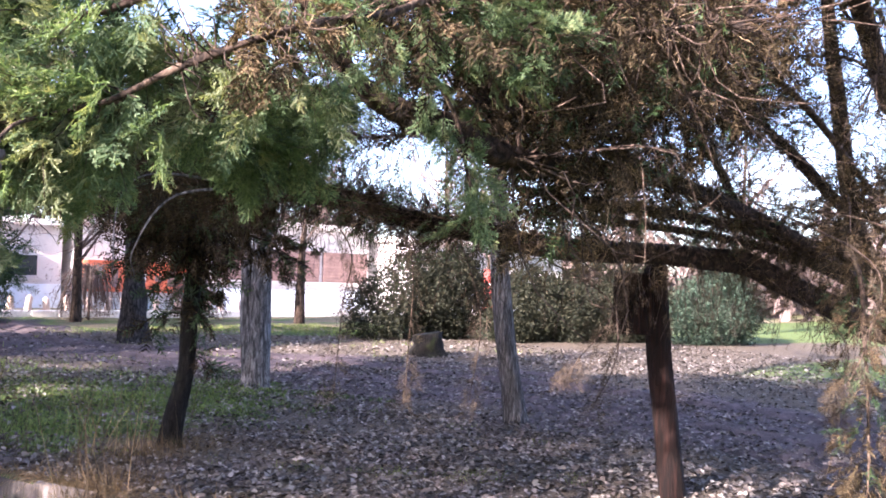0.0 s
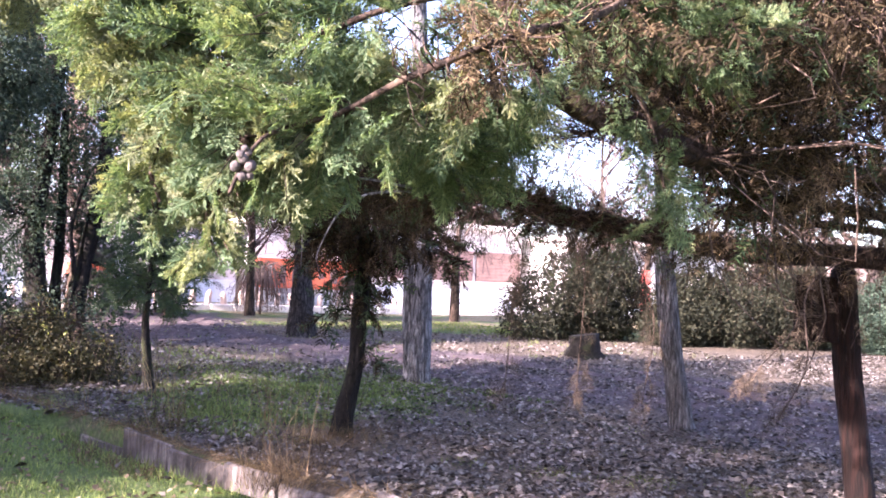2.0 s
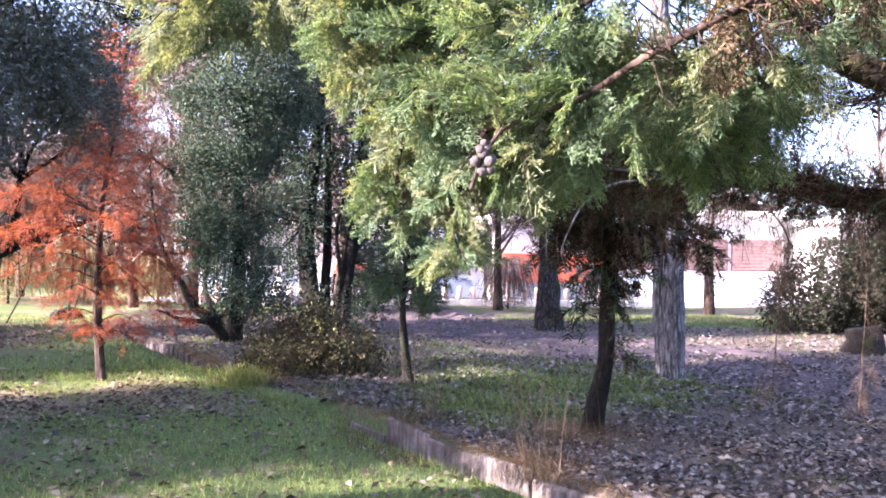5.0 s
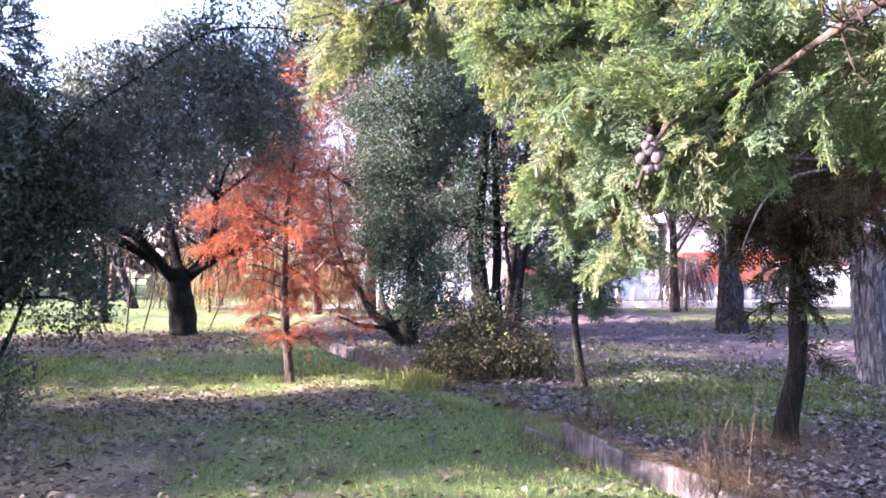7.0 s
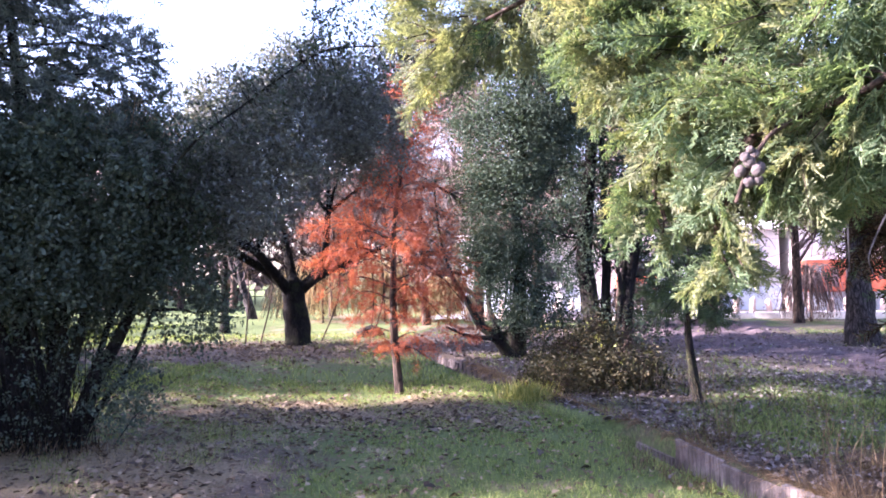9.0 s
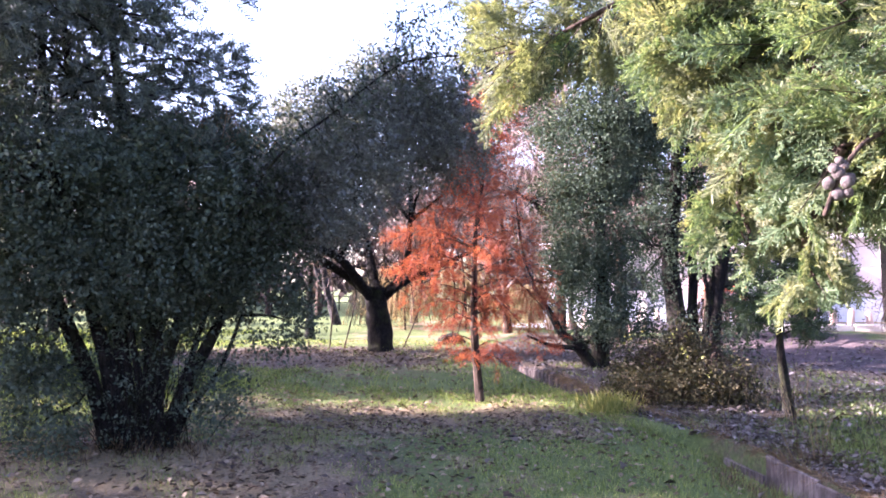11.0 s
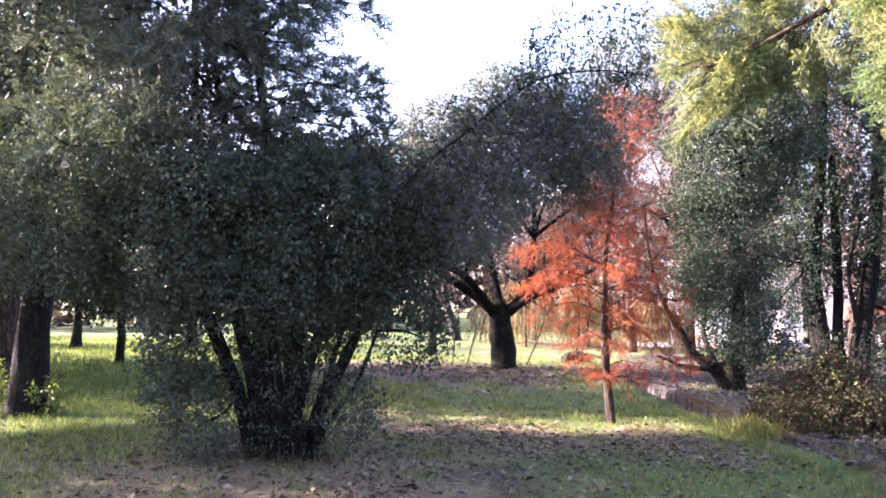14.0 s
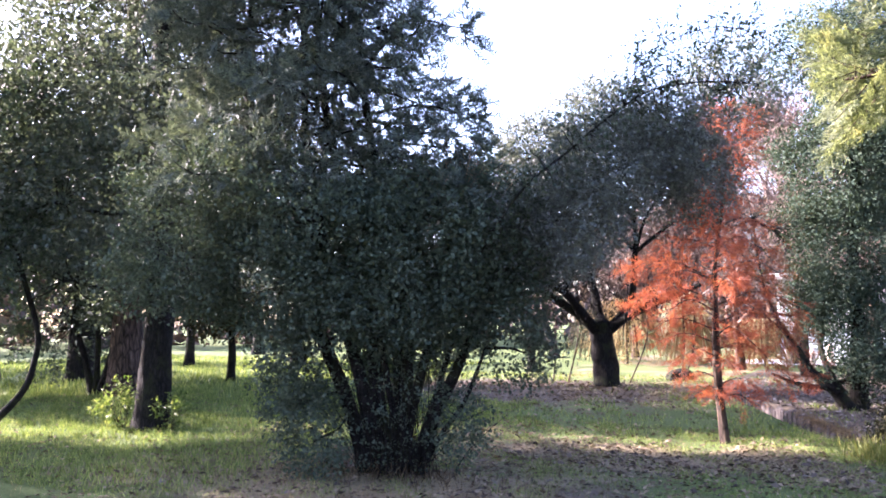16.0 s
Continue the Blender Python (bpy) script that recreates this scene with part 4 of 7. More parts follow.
# a web of curling dead strands through the browned crown
at, way, ln = [], [], []
for pts, n, spread in ((B9, 350, 0.18), (W1, 300, 0.3), (B1, 500, 0.32), (B2, 700, 0.3), (B3, 500, 0.24), (B4, 800, 0.4), (B5, 700, 0.36), (B6, 1100, 0.6), (B7, 1100, 0.65), (B8, 300, 0.45), (R1, 260, 0.2), (R2, 420, 0.28), (LIMB_H[:5], 600, 0.22), (LIMB_I, 350, 0.4), (LIMB_I2, 400, 0.45), (LIMB_B2, 420, 0.2), (LIMB_B, 300, 0.15), (LIMB_A, 700, 0.17), (LIMB_J[3:7], 260, 0.09)):
    a, w = along(rc, pts, n, spread, 0.0, (0, 0, -0.25))
    at.append(a), way.append(w), ln.append(rc.uniform(0.05, 0.2, n) * np.clip(np.linalg.norm(a - np.array([0, 0, 1.55]), axis=1) / 4.0, 0.35, 1.2))
at, way, ln = np.vstack(at), np.vstack(way), np.concatenate(ln)
v, f = strands(rc, at, way, ln, 0.0022, 0.5)
under("dead_twigwork", np_mesh("dead_twigwork", v, f, M_STRAW), cyp, "curling tan dead strands", "stuff")
jt, _ = along(rc, LIMB_J[3:8], 130, 0.13, 0.0)
v, q = twig_web(rc, curve(LIMB_J[3:8], 60), jt, 0.0022, 0.0009, 0.2, 3, 5)
under("branch_twigwork", np_mesh("branch_twigwork", v, fix_tips(q), M_TWIG, True), cyp, "fine twigs along a brown branch", "stuff")
# thin bare twigs rising from the long limb against the sky
wt = np.vstack([curve(LIMB_A[8:14], 60), curve(W1, 60)])[rc.integers(0, 120, 3000)]
v, f = strands(rc, wt, rc.normal(size=(3000, 3)) * np.array([0.9, 0.9, 0.6]) + np.array([0, 0, 0.25]), rc.uniform(0.2, 0.65, 3000), 0.0055, 0.4)
under("window_twigwork", np_mesh("window_twigwork", v, f, M_TWIG), cyp, "thin bare twigs over the long limb", "stuff")
# hanging withered twigs
HANG1 = [(4.6, 2.2, 2.1), (4.0, 1.2, 1.85), (3.86, 1.04, 1.5), (3.84, 1.05, 1.0)]
HANG2 = [(4.9, 2.7, 1.9), (3.7, 2.45, 1.6), (3.3, 2.2, 1.2), (3.1, 2.2, 0.95)]
HANG3 = [(4.6, 2.2, 2.1), (3.9, 1.25, 1.7), (3.74, 1.2, 1.35), (3.6, 1.25, 1.1)]
for k, pts in enumerate(([(2.62, 3.9, 2.0), (2.58, 3.5, 1.7), (2.53, 3.49, 1.4), (2.51, 3.52, 0.9)], [(2.85, 3.7, 1.95), (2.81, 3.25, 1.7), (2.77, 3.2, 1.1), (2.76, 3.21, 0.87)], [(3.3, 3.4, 1.85), (3.2, 3.08, 1.35), (3.17, 3.12, 0.87)], [(3.9, 3.3, 1.75), (3.78, 2.6, 1.45), (3.5, 2.61, 1.13), (3.46, 2.66, 1.03)], [(5.5, 2.6, 1.7), (5.25, 1.9, 1.28), (5.08, 1.86, 0.92), (5.08, 1.88, 0.79)], [(2.45, 4.4, 2.1), (1.6, 3.8, 2.05), (1.38, 3.74, 1.9), (1.36, 3.75, 1.55)], [(2.45, 4.4, 2.1), (1.7, 3.85, 1.95), (1.48, 3.81, 1.66), (1.49, 3.81, 1.52)], HANG1, HANG2, HANG3)):
    limb("hanging_twig", cyp, M_PALE_BARK if k in (5, 6) else M_TWIG, pts, 0.0075 if k in (5, 6) else 0.0055, 0.0025, sides=6, n=22, seed=120 + k)
    if k not in (5, 6):
        a, w = along(rc, pts, 60, 0.05, 0.25, (0, 0, -1.0), 0.6)
        v, f = cypress_sprays(rc, a, w, 0.11 * rc.uniform(0.5, 1.4, 60), False, 0.0022)
        under("withered_sprays", np_mesh("withered_sprays", v, f, M_WITHER), cyp, "", "stuff")


def cone(at, size, seed):
    """A round woody cone of a few shield scales with grooves between them."""
    bm = bmesh.new()
    bmesh.ops.create_icosphere(bm, subdivisions=3, radius=size)
    r = random.Random(seed)
    pts = [Vector((r.gauss(0, 1), r.gauss(0, 1), r.gauss(0, 1))).normalized() for _ in range(11)]
    for v in bm.verts:
        d = sorted((v.co.normalized() - p).length for p in pts)
        v.co *= 1 - 0.16 * max(0, 1 - (d[1] - d[0]) / 0.22)
        if d[0] < 0.12:
            v.co *= 1.06
    bmesh.ops.translate(bm, vec=at, verts=bm.verts)
    for f in bm.faces:
        f.smooth = True
    return bm


cl = thing("cone_cluster", 0.325, 1.20, 1.71, "cluster of round grey cypress cones on a bough", "cones")
for k, (dx, dy, dz, size) in enumerate(((-0.002, -0.004, 0.010, 0.0095), (-0.017, 0.004, -0.006, 0.0098), (0.009, -0.012, -0.008, 0.0095), (-0.002, 0.006, -0.026, 0.0102), (0.012, 0.010, 0.026, 0.0075), (0.020, 0.010, 0.002, 0.0085), (-0.010, -0.006, 0.018, 0.0080), (0.004, 0.008, 0.034, 0.0068), (0.014, 0.004, -0.024, 0.0085))):
    part("cone", cone((0.325 + dx * 0.8, 1.20 + dy, 1.71 + dz * 0.8), size, k), M_CONE, cl)
limb("stalk", cl, M_TWIG, [(0.43, 1.3, 1.8), (0.36, 1.22, 1.76), (0.325, 1.205, 1.71), (0.305, 1.205, 1.66)], 0.004, 0.003, sides=6)

# ---- the prop under the limbs ----
prop = thing("timber_prop", 5.2, 3.1, 0, "red-brown timber post propping a cypress limb", "post")
limb("post", prop, M_POST, [(5.22, 3.07, -0.05), (5.19, 3.12, 0.5), (5.15, 3.17, 1.1), (5.12, 3.19, 1.70)], 0.098, 0.085, sides=14, rough=0.03, ridges=7, n=24)
bm = box(0, 0, 0, 0.30, 0.07, 0.46, 0, 0.012)
bmesh.ops.rotate(bm, cent=(0, 0, 0), matrix=Euler((0, 0.03, radians(-55))).to_matrix(), verts=bm.verts)
bmesh.ops.translate(bm, vec=(4.99, 3.29, 1.43), verts=bm.verts)
part("board", bm, M_POST, prop, "dark weathered board")

# ---- trunks on the right bank ----
DARK = [(3.0, 6.92, -0.1), (3.04, 6.91, 0.24), (3.11, 6.88, 0.68), (3.14, 6.92, 1.15), (3.16, 6.91, 1.68), (3.1, 6.93, 2.0), (3.05, 7.06, 2.5)]
dk = thing("dark_conifer", 3.02, 6.92, 0, "slender dark-barked conifer with drooping browned lower crown", "tree")
limb("trunk", dk, M_DARK_BARK, DARK, 0.092, 0.066, sides=14, flare=0.4, ridges=7, n=34)
rk = np.random.default_rng(31)
boughs = []
for k in range(44):
    a = rk.uniform(0, 6.28)
    z0 = 1.86 + 1.6 * rk.uniform() ** 1.3
    ln = rk.uniform(0.45, 1.12) * (1.1 - 0.12 * (z0 - 1.7))
    o = np.array([3.1, 6.98, z0])
    d = np.array([math.cos(a), math.sin(a), 0])
    boughs.append([o, o + d * ln * 0.5 + (0, 0, 0.02), o + d * ln + (0, 0, -0.27 * rk.uniform(0.1, 1.3))])
    limb("bough", dk, M_DARK_BARK, boughs[-1], 0.02, 0.005, sides=6, n=9, seed=k)
for k in range(8):
    a, z0, ln = rk.uniform(0, 6.28), rk.uniform(0.75, 1.65), rk.uniform(0.18, 0.42)
    o = np.array([3.12, 6.92, z0])
    boughs.append([o, o + (math.cos(a) * ln * 0.6, math.sin(a) * ln * 0.6, 0.0), o + (math.cos(a) * ln, math.sin(a) * ln, -0.2 * rk.uniform(0.3, 1.2))])
    limb("bough", dk, M_DARK_BARK, boughs[-1], 0.008, 0.003, sides=5, n=7, seed=60 + k)
# both spray colours are darkened to stand for the unlit crown
for nm, mat, cnt in (("brown_sprays", M_DEAD_SHADE, 46), ("green_sprays", M_SHADE_GREEN, 10)):
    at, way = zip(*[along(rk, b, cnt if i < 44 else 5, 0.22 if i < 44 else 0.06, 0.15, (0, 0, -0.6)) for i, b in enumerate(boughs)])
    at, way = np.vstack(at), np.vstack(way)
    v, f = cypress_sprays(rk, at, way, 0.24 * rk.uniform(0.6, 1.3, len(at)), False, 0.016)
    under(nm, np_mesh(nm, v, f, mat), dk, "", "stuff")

pale = thing("pale_poplar", 5.38, 9.72, 0, "pale grey-barked tree with furrowed twin trunks", "tree")
limb("trunk", pale, M_PALE_BARK, [(5.37, 9.72, -0.1), (5.37, 9.72, 0.68), (5.37, 9.72, 1.31), (5.37, 9.72, 1.94), (5.32, 9.75, 2.81), (5.24, 9.79, 4.25), (5.09, 9.86, 6.66)], 0.165, 0.11, sides=26, flare=0.25, ridges=12, rough=0.04, n=60)
limb("stem", pale, M_PALE_BARK, [(5.31, 9.86, -0.1), (5.26, 9.88, 0.98), (5.22, 9.92, 1.95), (5.10, 10.03, 2.83), (4.95, 10.2, 4.6)], 0.10, 0.06, sides=18, flare=0.25, ridges=9, n=40, seed=4)
GREY = [(6.47, 5.82, -0.1), (6.42, 5.87, 0.44), (6.32, 5.9, 1.0), (6.28, 5.95, 1.57), (6.26, 5.97, 2.01), (6.23, 6.0, 2.83), (6.18, 6.19, 4.27), (6.09, 6.27, 6.5)]
grey = thing("grey_poplar", 6.47, 5.84, 0, "grey furrowed trunk leaning slightly on the leafy bank", "tree")
limb("trunk", grey, M_GREY_BARK, GREY, 0.128, 0.08, sides=24, flare=0.22, ridges=11, rough=0.04, n=60, seed=9)
rp = np.random.default_rng(77)
for root, x, y, z, hi in ((pale, 5.2, 9.8, 4.0, 8.5), (grey, 6.15, 6.2, 3.6, 8.0)):
    ends = np.array([x, y, z]) + np.c_[rp.normal(size=(70, 2)) * 1.5, rp.uniform(0.3, hi - z, 70)]
    roots = np.c_[np.full(12, x), np.full(12, y), np.linspace(z - 0.8, 6.4, 12)]
    v, q = twig_web(rp, roots, ends, 0.02, 0.005)
    under("branchwork", np_mesh("branchwork", v, fix_tips(q), M_GREY_BARK, True), root, kind="stuff")

thick = thing("conifer_trunk", 6.75, 18.3, 0, "thick ridged grey-brown trunk beside the track", "tree")
limb("trunk", thick, M_STUMP, [(6.75, 18.3, -0.1), (6.72, 18.3, 0.8), (6.7, 18.3, 2.0), (6.6, 18.3, 5.0)], 0.33, 0.18, sides=22, flare=0.35, ridges=12, n=30, seed=2)
rt = np.random.default_rng(5)
at, out = in_blobs(rt, [(6.5, 18.2, 5.0, 2.2, 2.0, 1.6), (6.8, 18.4, 3.4, 1.8, 1.5, 0.8)], 1500)
v, f = sprigs(rt, at, out, 9, 0.35, 0.09, 0.3, 0.6)
under("crown", np_mesh("crown", v, f, M_DEAD), thick, "drooping browned crown", "stuff")

stump = thing("tree_stump", 10.95, 12.64, 0, "broad weathered grey tree stump among fallen leaves", "stump")
v, q = tube([(10.95, 12.64, -0.1), (10.95, 12.64, 0.2), (10.92, 12.66, 0.45)], 0.36, 0.29, n=9, sides=20, rough=0.06, flare=0.4, ridges=9, seed=6)
v[-1, 2] = 0.43
under("bole", np_mesh("bole", v, fix_tips(q), M_DARK_BARK, True), stump)

small = thing("young_conifer", 1.79, 10.1, 0, "young green conifer with a thin dark trunk by the ditch", "tree")
limb("trunk", small, M_DARK_BARK, [(1.80, 10.09, -0.1), (1.74, 10.1, 0.3), (1.7, 10.11, 0.74), (1.7, 10.11, 1.03), (1.75, 10.15, 1.76), (1.78, 10.15, 2.6), (1.8, 10.15, 4.2)], 0.07, 0.02, sides=10, n=24)
rs = np.random.default_rng(14)
bs = []
for k in range(64):
    z0, a = rs.uniform(0.95, 4.0), rs.uniform(0, 6.28)
    ln = rs.uniform(0.4, 0.82)
    o = np.array([1.75, 10.14, z0])
    bs.append([o, o + (math.cos(a) * ln * 0.6, math.sin(a) * ln * 0.6, 0.06), o + (math.cos(a) * ln, math.sin(a) * ln, -0.05)])
v, q = joined([tube(b, 0.010, 0.003, n=6, sides=5) for b in bs])
under("branchwork", np_mesh("branchwork", v, fix_tips(q), M_DARK_BARK, True), small, kind="stuff")
at, way = zip(*[along(rs, b, 44, 0.17, 0.1, (0, 0, -0.1)) for b in bs])
at = np.vstack(at)
v, f = cypress_sprays(rs, at, np.vstack(way), 0.16 * rs.uniform(0.6, 1.3, len(at)), False, 0.011)
under("crown", np_mesh("crown", v, f, M_SHADE_GREEN), small, "soft green feathery crown", "stuff")

# ---- russet bald cypress sapling ----
red = thing("russet_sapling", -2.14, 10.7, 0, "slender bald cypress sapling in orange-red autumn foliage", "tree")
STEM = [(-2.10, 10.69, -0.05), (-2.17, 10.68, 0.89), (-2.17, 10.73, 1.74), (-2.16, 10.79, 2.37), (-2.05, 10.81, 3.08), (-1.98, 10.82, 3.71), (-1.9, 10.85, 4.5)]
limb("trunk", red, M_BROWN_BARK, STEM, 0.058, 0.012, sides=10, flare=0.3, n=34)
rr = np.random.default_rng(8)
sc = curve(STEM, 60)
rb = []
for k in range(50):
    h = 0.5 + 3.9 * (k + rr.uniform()) / 50
    o = sc[np.argmin(abs(sc[:, 2] - h))]
    a = k * 2.4 + rr.uniform(-0.5, 0.5)
    ln = rr.uniform(0.7, 1.1) * (0.55 if h < 1.0 else 0.8 if h < 1.4 else 1.15 if h < 2.5 else 0.75 if h < 2.95 else 0.42)
    d = np.array([math.cos(a), math.sin(a), 0])
    rb.append([o, o + d * ln * 0.5 + (0, 0, 0.16 * ln), o + d * ln + (0, 0, -0.14 * ln * rr.uniform(0.2, 1.4))])
for b in ([(-2.17, 10.7, 1.9), (-1.7, 10.75, 1.75), (-1.3, 10.8, 1.35), (-0.95, 10.85, 0.85)], [(-2.17, 10.7, 1.6), (-1.75, 10.75, 1.3), (-1.45, 10.8, 0.95), (-1.15, 10.8, 0.72)], [(-2.17, 10.7, 2.3), (-1.7, 10.8, 2.15), (-1.35, 10.85, 1.75), (-1.1, 10.9, 1.3)], [(-2.17, 10.7, 2.1), (-2.6, 10.5, 2.35), (-3.0, 10.4, 2.35), (-3.28, 10.35, 2.2)], [(-2.17, 10.7, 1.8), (-2.6, 10.6, 1.95), (-2.95, 10.5, 1.9), (-3.2, 10.45, 1.75)], [(-2.1, 10.8, 2.7), (-2.35, 10.75, 3.0), (-2.55, 10.7, 3.05)]):
    rb += [[np.array(p) for p in b]] * 2
v, q = joined([tube(b, 0.011, 0.003, n=8, sides=5, seed=k) for k, b in enumerate(rb)])
under("branchwork", np_mesh("branchwork", v, fix_tips(q), M_BROWN_BARK, True), red, kind="stuff")
at, way = zip(*[along(rr, b, 26 if b[0][2] > 2.9 else 26 if b[0][2] < 1.0 else 46, 0.13, 0.12, (0, 0, -0.22), 0.9, 0.35) for b in rb])
at = np.vstack(at)
v, f = cypress_sprays(rr, at, np.vstack(way), 0.2 * rr.uniform(0.5, 1.25, len(at)), False, 0.0062)
under("foliage", np_mesh("foliage", v, f, M_RED), red, "feathery orange-red needles", "stuff")

# ---- the stout forked tree and its company ----
forked = broad_tree("forked_tree", "stout forked evergreen tree with a wide dark crown", (-6.0, 18.0, 0),
    [([(-6.0, 18.0, -0.1), (-6.02, 18.0, 0.5), (-6.08, 17.99, 1.0), (-6.12, 17.99, 1.5)], 0.31, 0.27)],
    [(-5.93, 17.48, 6.19, 1.4, 1.2, 1.1), (-5.3, 17.59, 5.2, 1.45, 1.3, 1.2), (-6.5, 17.07, 4.39, 1.5, 1.2, 1.1), (-6.3, 17.12, 3.7, 1.35, 1.1, 0.85), (-3.88, 18.02, 5.97, 1.25, 1.1, 1.1), (-6.81, 16.41, 3.1, 1.15, 0.85, 0.7), (-4.3, 17.6, 4.7, 0.7, 0.6, 0.8), (-2.99, 18.18, 6.85, 1.25, 1.0, 1.0), (-7.61, 16.28, 3.68, 1.2, 0.9, 0.8), (-8.6, 17.4, 4.6, 1.7, 1.4, 1.2), (-7.4, 17.6, 5.6, 1.5, 1.3, 1.0), (-8.9, 16.6, 3.2, 1.1, 0.9, 0.6)],
    M_OAK, M_DARK_BARK, 12500, 0.070, per=9, span=0.36, seed=61, width=0.62, cut=-0.3, freq=2.4, twigs=420, twig_r=0.02,
    limbs=[([(-6.15, 17.97, 1.25), (-6.41, 17.35, 1.83), (-6.5, 16.78, 2.19), (-6.58, 16.22, 2.35), (-6.9, 15.5, 2.6)], 0.15, 0.06), ([(-6.09, 18.0, 1.3), (-6.28, 18.25, 1.91), (-6.49, 18.49, 2.59), (-6.87, 18.78, 3.8)], 0.14, 0.07), ([(-6.0, 18.03, 1.3), (-5.65, 18.14, 1.7), (-5.4, 18.21, 2.16), (-5.3, 18.23, 3.2)], 0.14, 0.06), ([(-6.0, 18.05, 1.3), (-5.35, 17.81, 1.7), (-4.71, 17.37, 1.94), (-4.12, 17.01, 2.11), (-3.5, 16.5, 2.3)], 0.13, 0.05), ([(-6.15, 17.97, 1.3), (-6.8, 17.6, 1.9), (-7.6, 17.2, 2.5), (-8.6, 17.0, 3.2)], 0.13, 0.05)],
    crown_label="dense dull green small leaves")

rq = np.random.default_rng(68)
base = np.array([(-6.25, 17.7, 1.65), (-6.5, 16.8, 2.2), (-6.3, 18.2, 1.95), (-6.5, 18.5, 2.6), (-5.5, 18.15, 2.0), (-5.35, 17.8, 1.7), (-4.7, 17.4, 1.95), (-4.2, 17.0, 2.1), (-7.4, 17.3, 2.3), (-6.9, 17.6, 1.95)])
at = base[rq.integers(len(base), size=420)] + rq.normal(size=(420, 3)) * np.array([0.35, 0.3, 0.16])
v, f = strands(rq, at, rq.normal(size=(420, 3)) + np.array([0, 0, 1.0]), rq.uniform(0.4, 1.1, 420), 0.022, 0.35)
under("twigwork", np_mesh("twigwork", v, f, M_DARK_BARK), forked, "dark upright twigs over the fork", "stuff")
thicket = thing("bare_thicket", -4.9, 19.4, 0, "thicket of fine leafless pinkish-brown twigs behind the forked tree", "shrub")
at, out = in_blobs(rq, [(-4.7, 19.2, 3.2, 1.1, 0.6, 1.3), (-3.9, 19.4, 4.4, 0.9, 0.6, 1.0), (-5.6, 19.6, 2.6, 1.0, 0.6, 0.8), (-7.6, 19.3, 2.6, 1.2, 0.6, 0.6)], 2600, 0.1)
v, f = strands(rq, at, out * 0.4 + rq.normal(size=out.shape) * 0.5 + np.array([0, 0, 0.6]), rq.uniform(0.4, 1.1, len(at)), 0.022, 0.35)
under("twigwork", np_mesh("twigwork", v, f, M_BARE), thicket, kind="stuff")
for k, x in enumerate((-7.9, -7.3, -5.5, -4.6, -4.35)):
    limb("stem" if k else "trunk", thicket, M_BROWN_BARK, [(x - 0.2 * (k % 3), 19.4, -0.1), (x + 0.15, 19.3, 1.2), (x + 0.1, 19.3, 2.4), (x + 0.3, 19.2, 3.2)], 0.022, 0.01, sides=7, n=14, seed=300 + k)
broad_tree("slim_tree", "slim dark straight trunk under a thin crown", (-10.0, 22.9, 0),
    [([(-10.0, 22.9, -0.1), (-10.0, 22.9, 1.5), (-9.95, 22.9, 3.0), (-9.9, 22.9, 5.5)], 0.13, 0.06)],
    [(-9.9, 22.9, 5.2, 2.0, 1.8, 1.5), (-11.5, 22.6, 4.4, 1.6, 1.4, 1.0), (-8.6, 22.9, 4.6, 1.3, 1.3, 1.0)], M_OAK, M_DARK_BARK, 1300, 0.1, seed=66, twigs=120, twig_r=0.018, span=0.4)

# ---- ivy-hung clump beyond the ditch ----
broad_tree("ivy_clump", "clump of dark trunks hung with ivy beside the ditch", (1.1, 17.0, 0),
    [([(0.96, 16.98, -0.1), (0.8, 16.98, 1.2), (0.71, 16.99, 2.06), (0.83, 16.98, 3.29), (0.92, 16.98, 4.28), (0.98, 16.97, 5.89), (1.04, 16.97, 9.0)], 0.20, 0.1), ([(1.16, 17.1, -0.1), (1.16, 17.16, 1.19), (1.19, 17.16, 2.06), (1.15, 17.16, 4.5)], 0.13, 0.07), ([(1.42, 16.94, -0.1), (1.6, 16.93, 1.31), (1.73, 16.91, 2.17), (1.87, 16.9, 3.39), (1.95, 16.89, 4.87), (1.98, 16.89, 8.5)], 0.19, 0.09), ([(1.3, 16.8, 0), (1.45, 16.8, 1.2), (1.35, 16.8, 2.2), (1.6, 16.7, 3.3)], 0.06, 0.03)],
    [(2.9, 16.8, 3.0, 0.9, 0.9, 1.5), (2.3, 17.2, 5.8, 1.1, 1.0, 1.2), (3.0, 17.0, 7.4, 1.6, 1.2, 1.2), (0.6, 17.2, 7.6, 1.4, 1.2, 1.2), (1.5, 17.1, 6.2, 1.0, 0.6, 0.8), (0.85, 16.9, 3.4, 0.35, 0.4, 1.8), (1.85, 16.9, 3.6, 0.35, 0.4, 1.8), (1.3, 17.0, 4.6, 1.2, 0.6, 1.3), (0.4, 16.8, 2.4, 0.5, 0.5, 1.2), (1.4, 16.9, 0.5, 0.9, 0.6, 0.5), (1.3, 17.4, 3.2, 1.2, 0.5, 1.6), (2.3, 17.5, 2.2, 0.9, 0.6, 1.2), (3.5, 17.5, 4.4, 1.1, 0.9, 1.6), (0.3, 17.3, 5.0, 0.7, 0.6, 1.2), (0.1, 17.1, 3.5, 0.5, 0.4, 1.4), (0.15, 17.3, 1.7, 0.5, 0.4, 0.9), (2.4, 17.3, 1.2, 0.6, 0.4, 0.8)],
    M_IVY, M_DARK_BARK, 12600, 0.054, per=9, seed=71, width=0.6, cut=-0.85, twigs=240, crown_label="ivy and small dark leaves", twig_r=0.014)
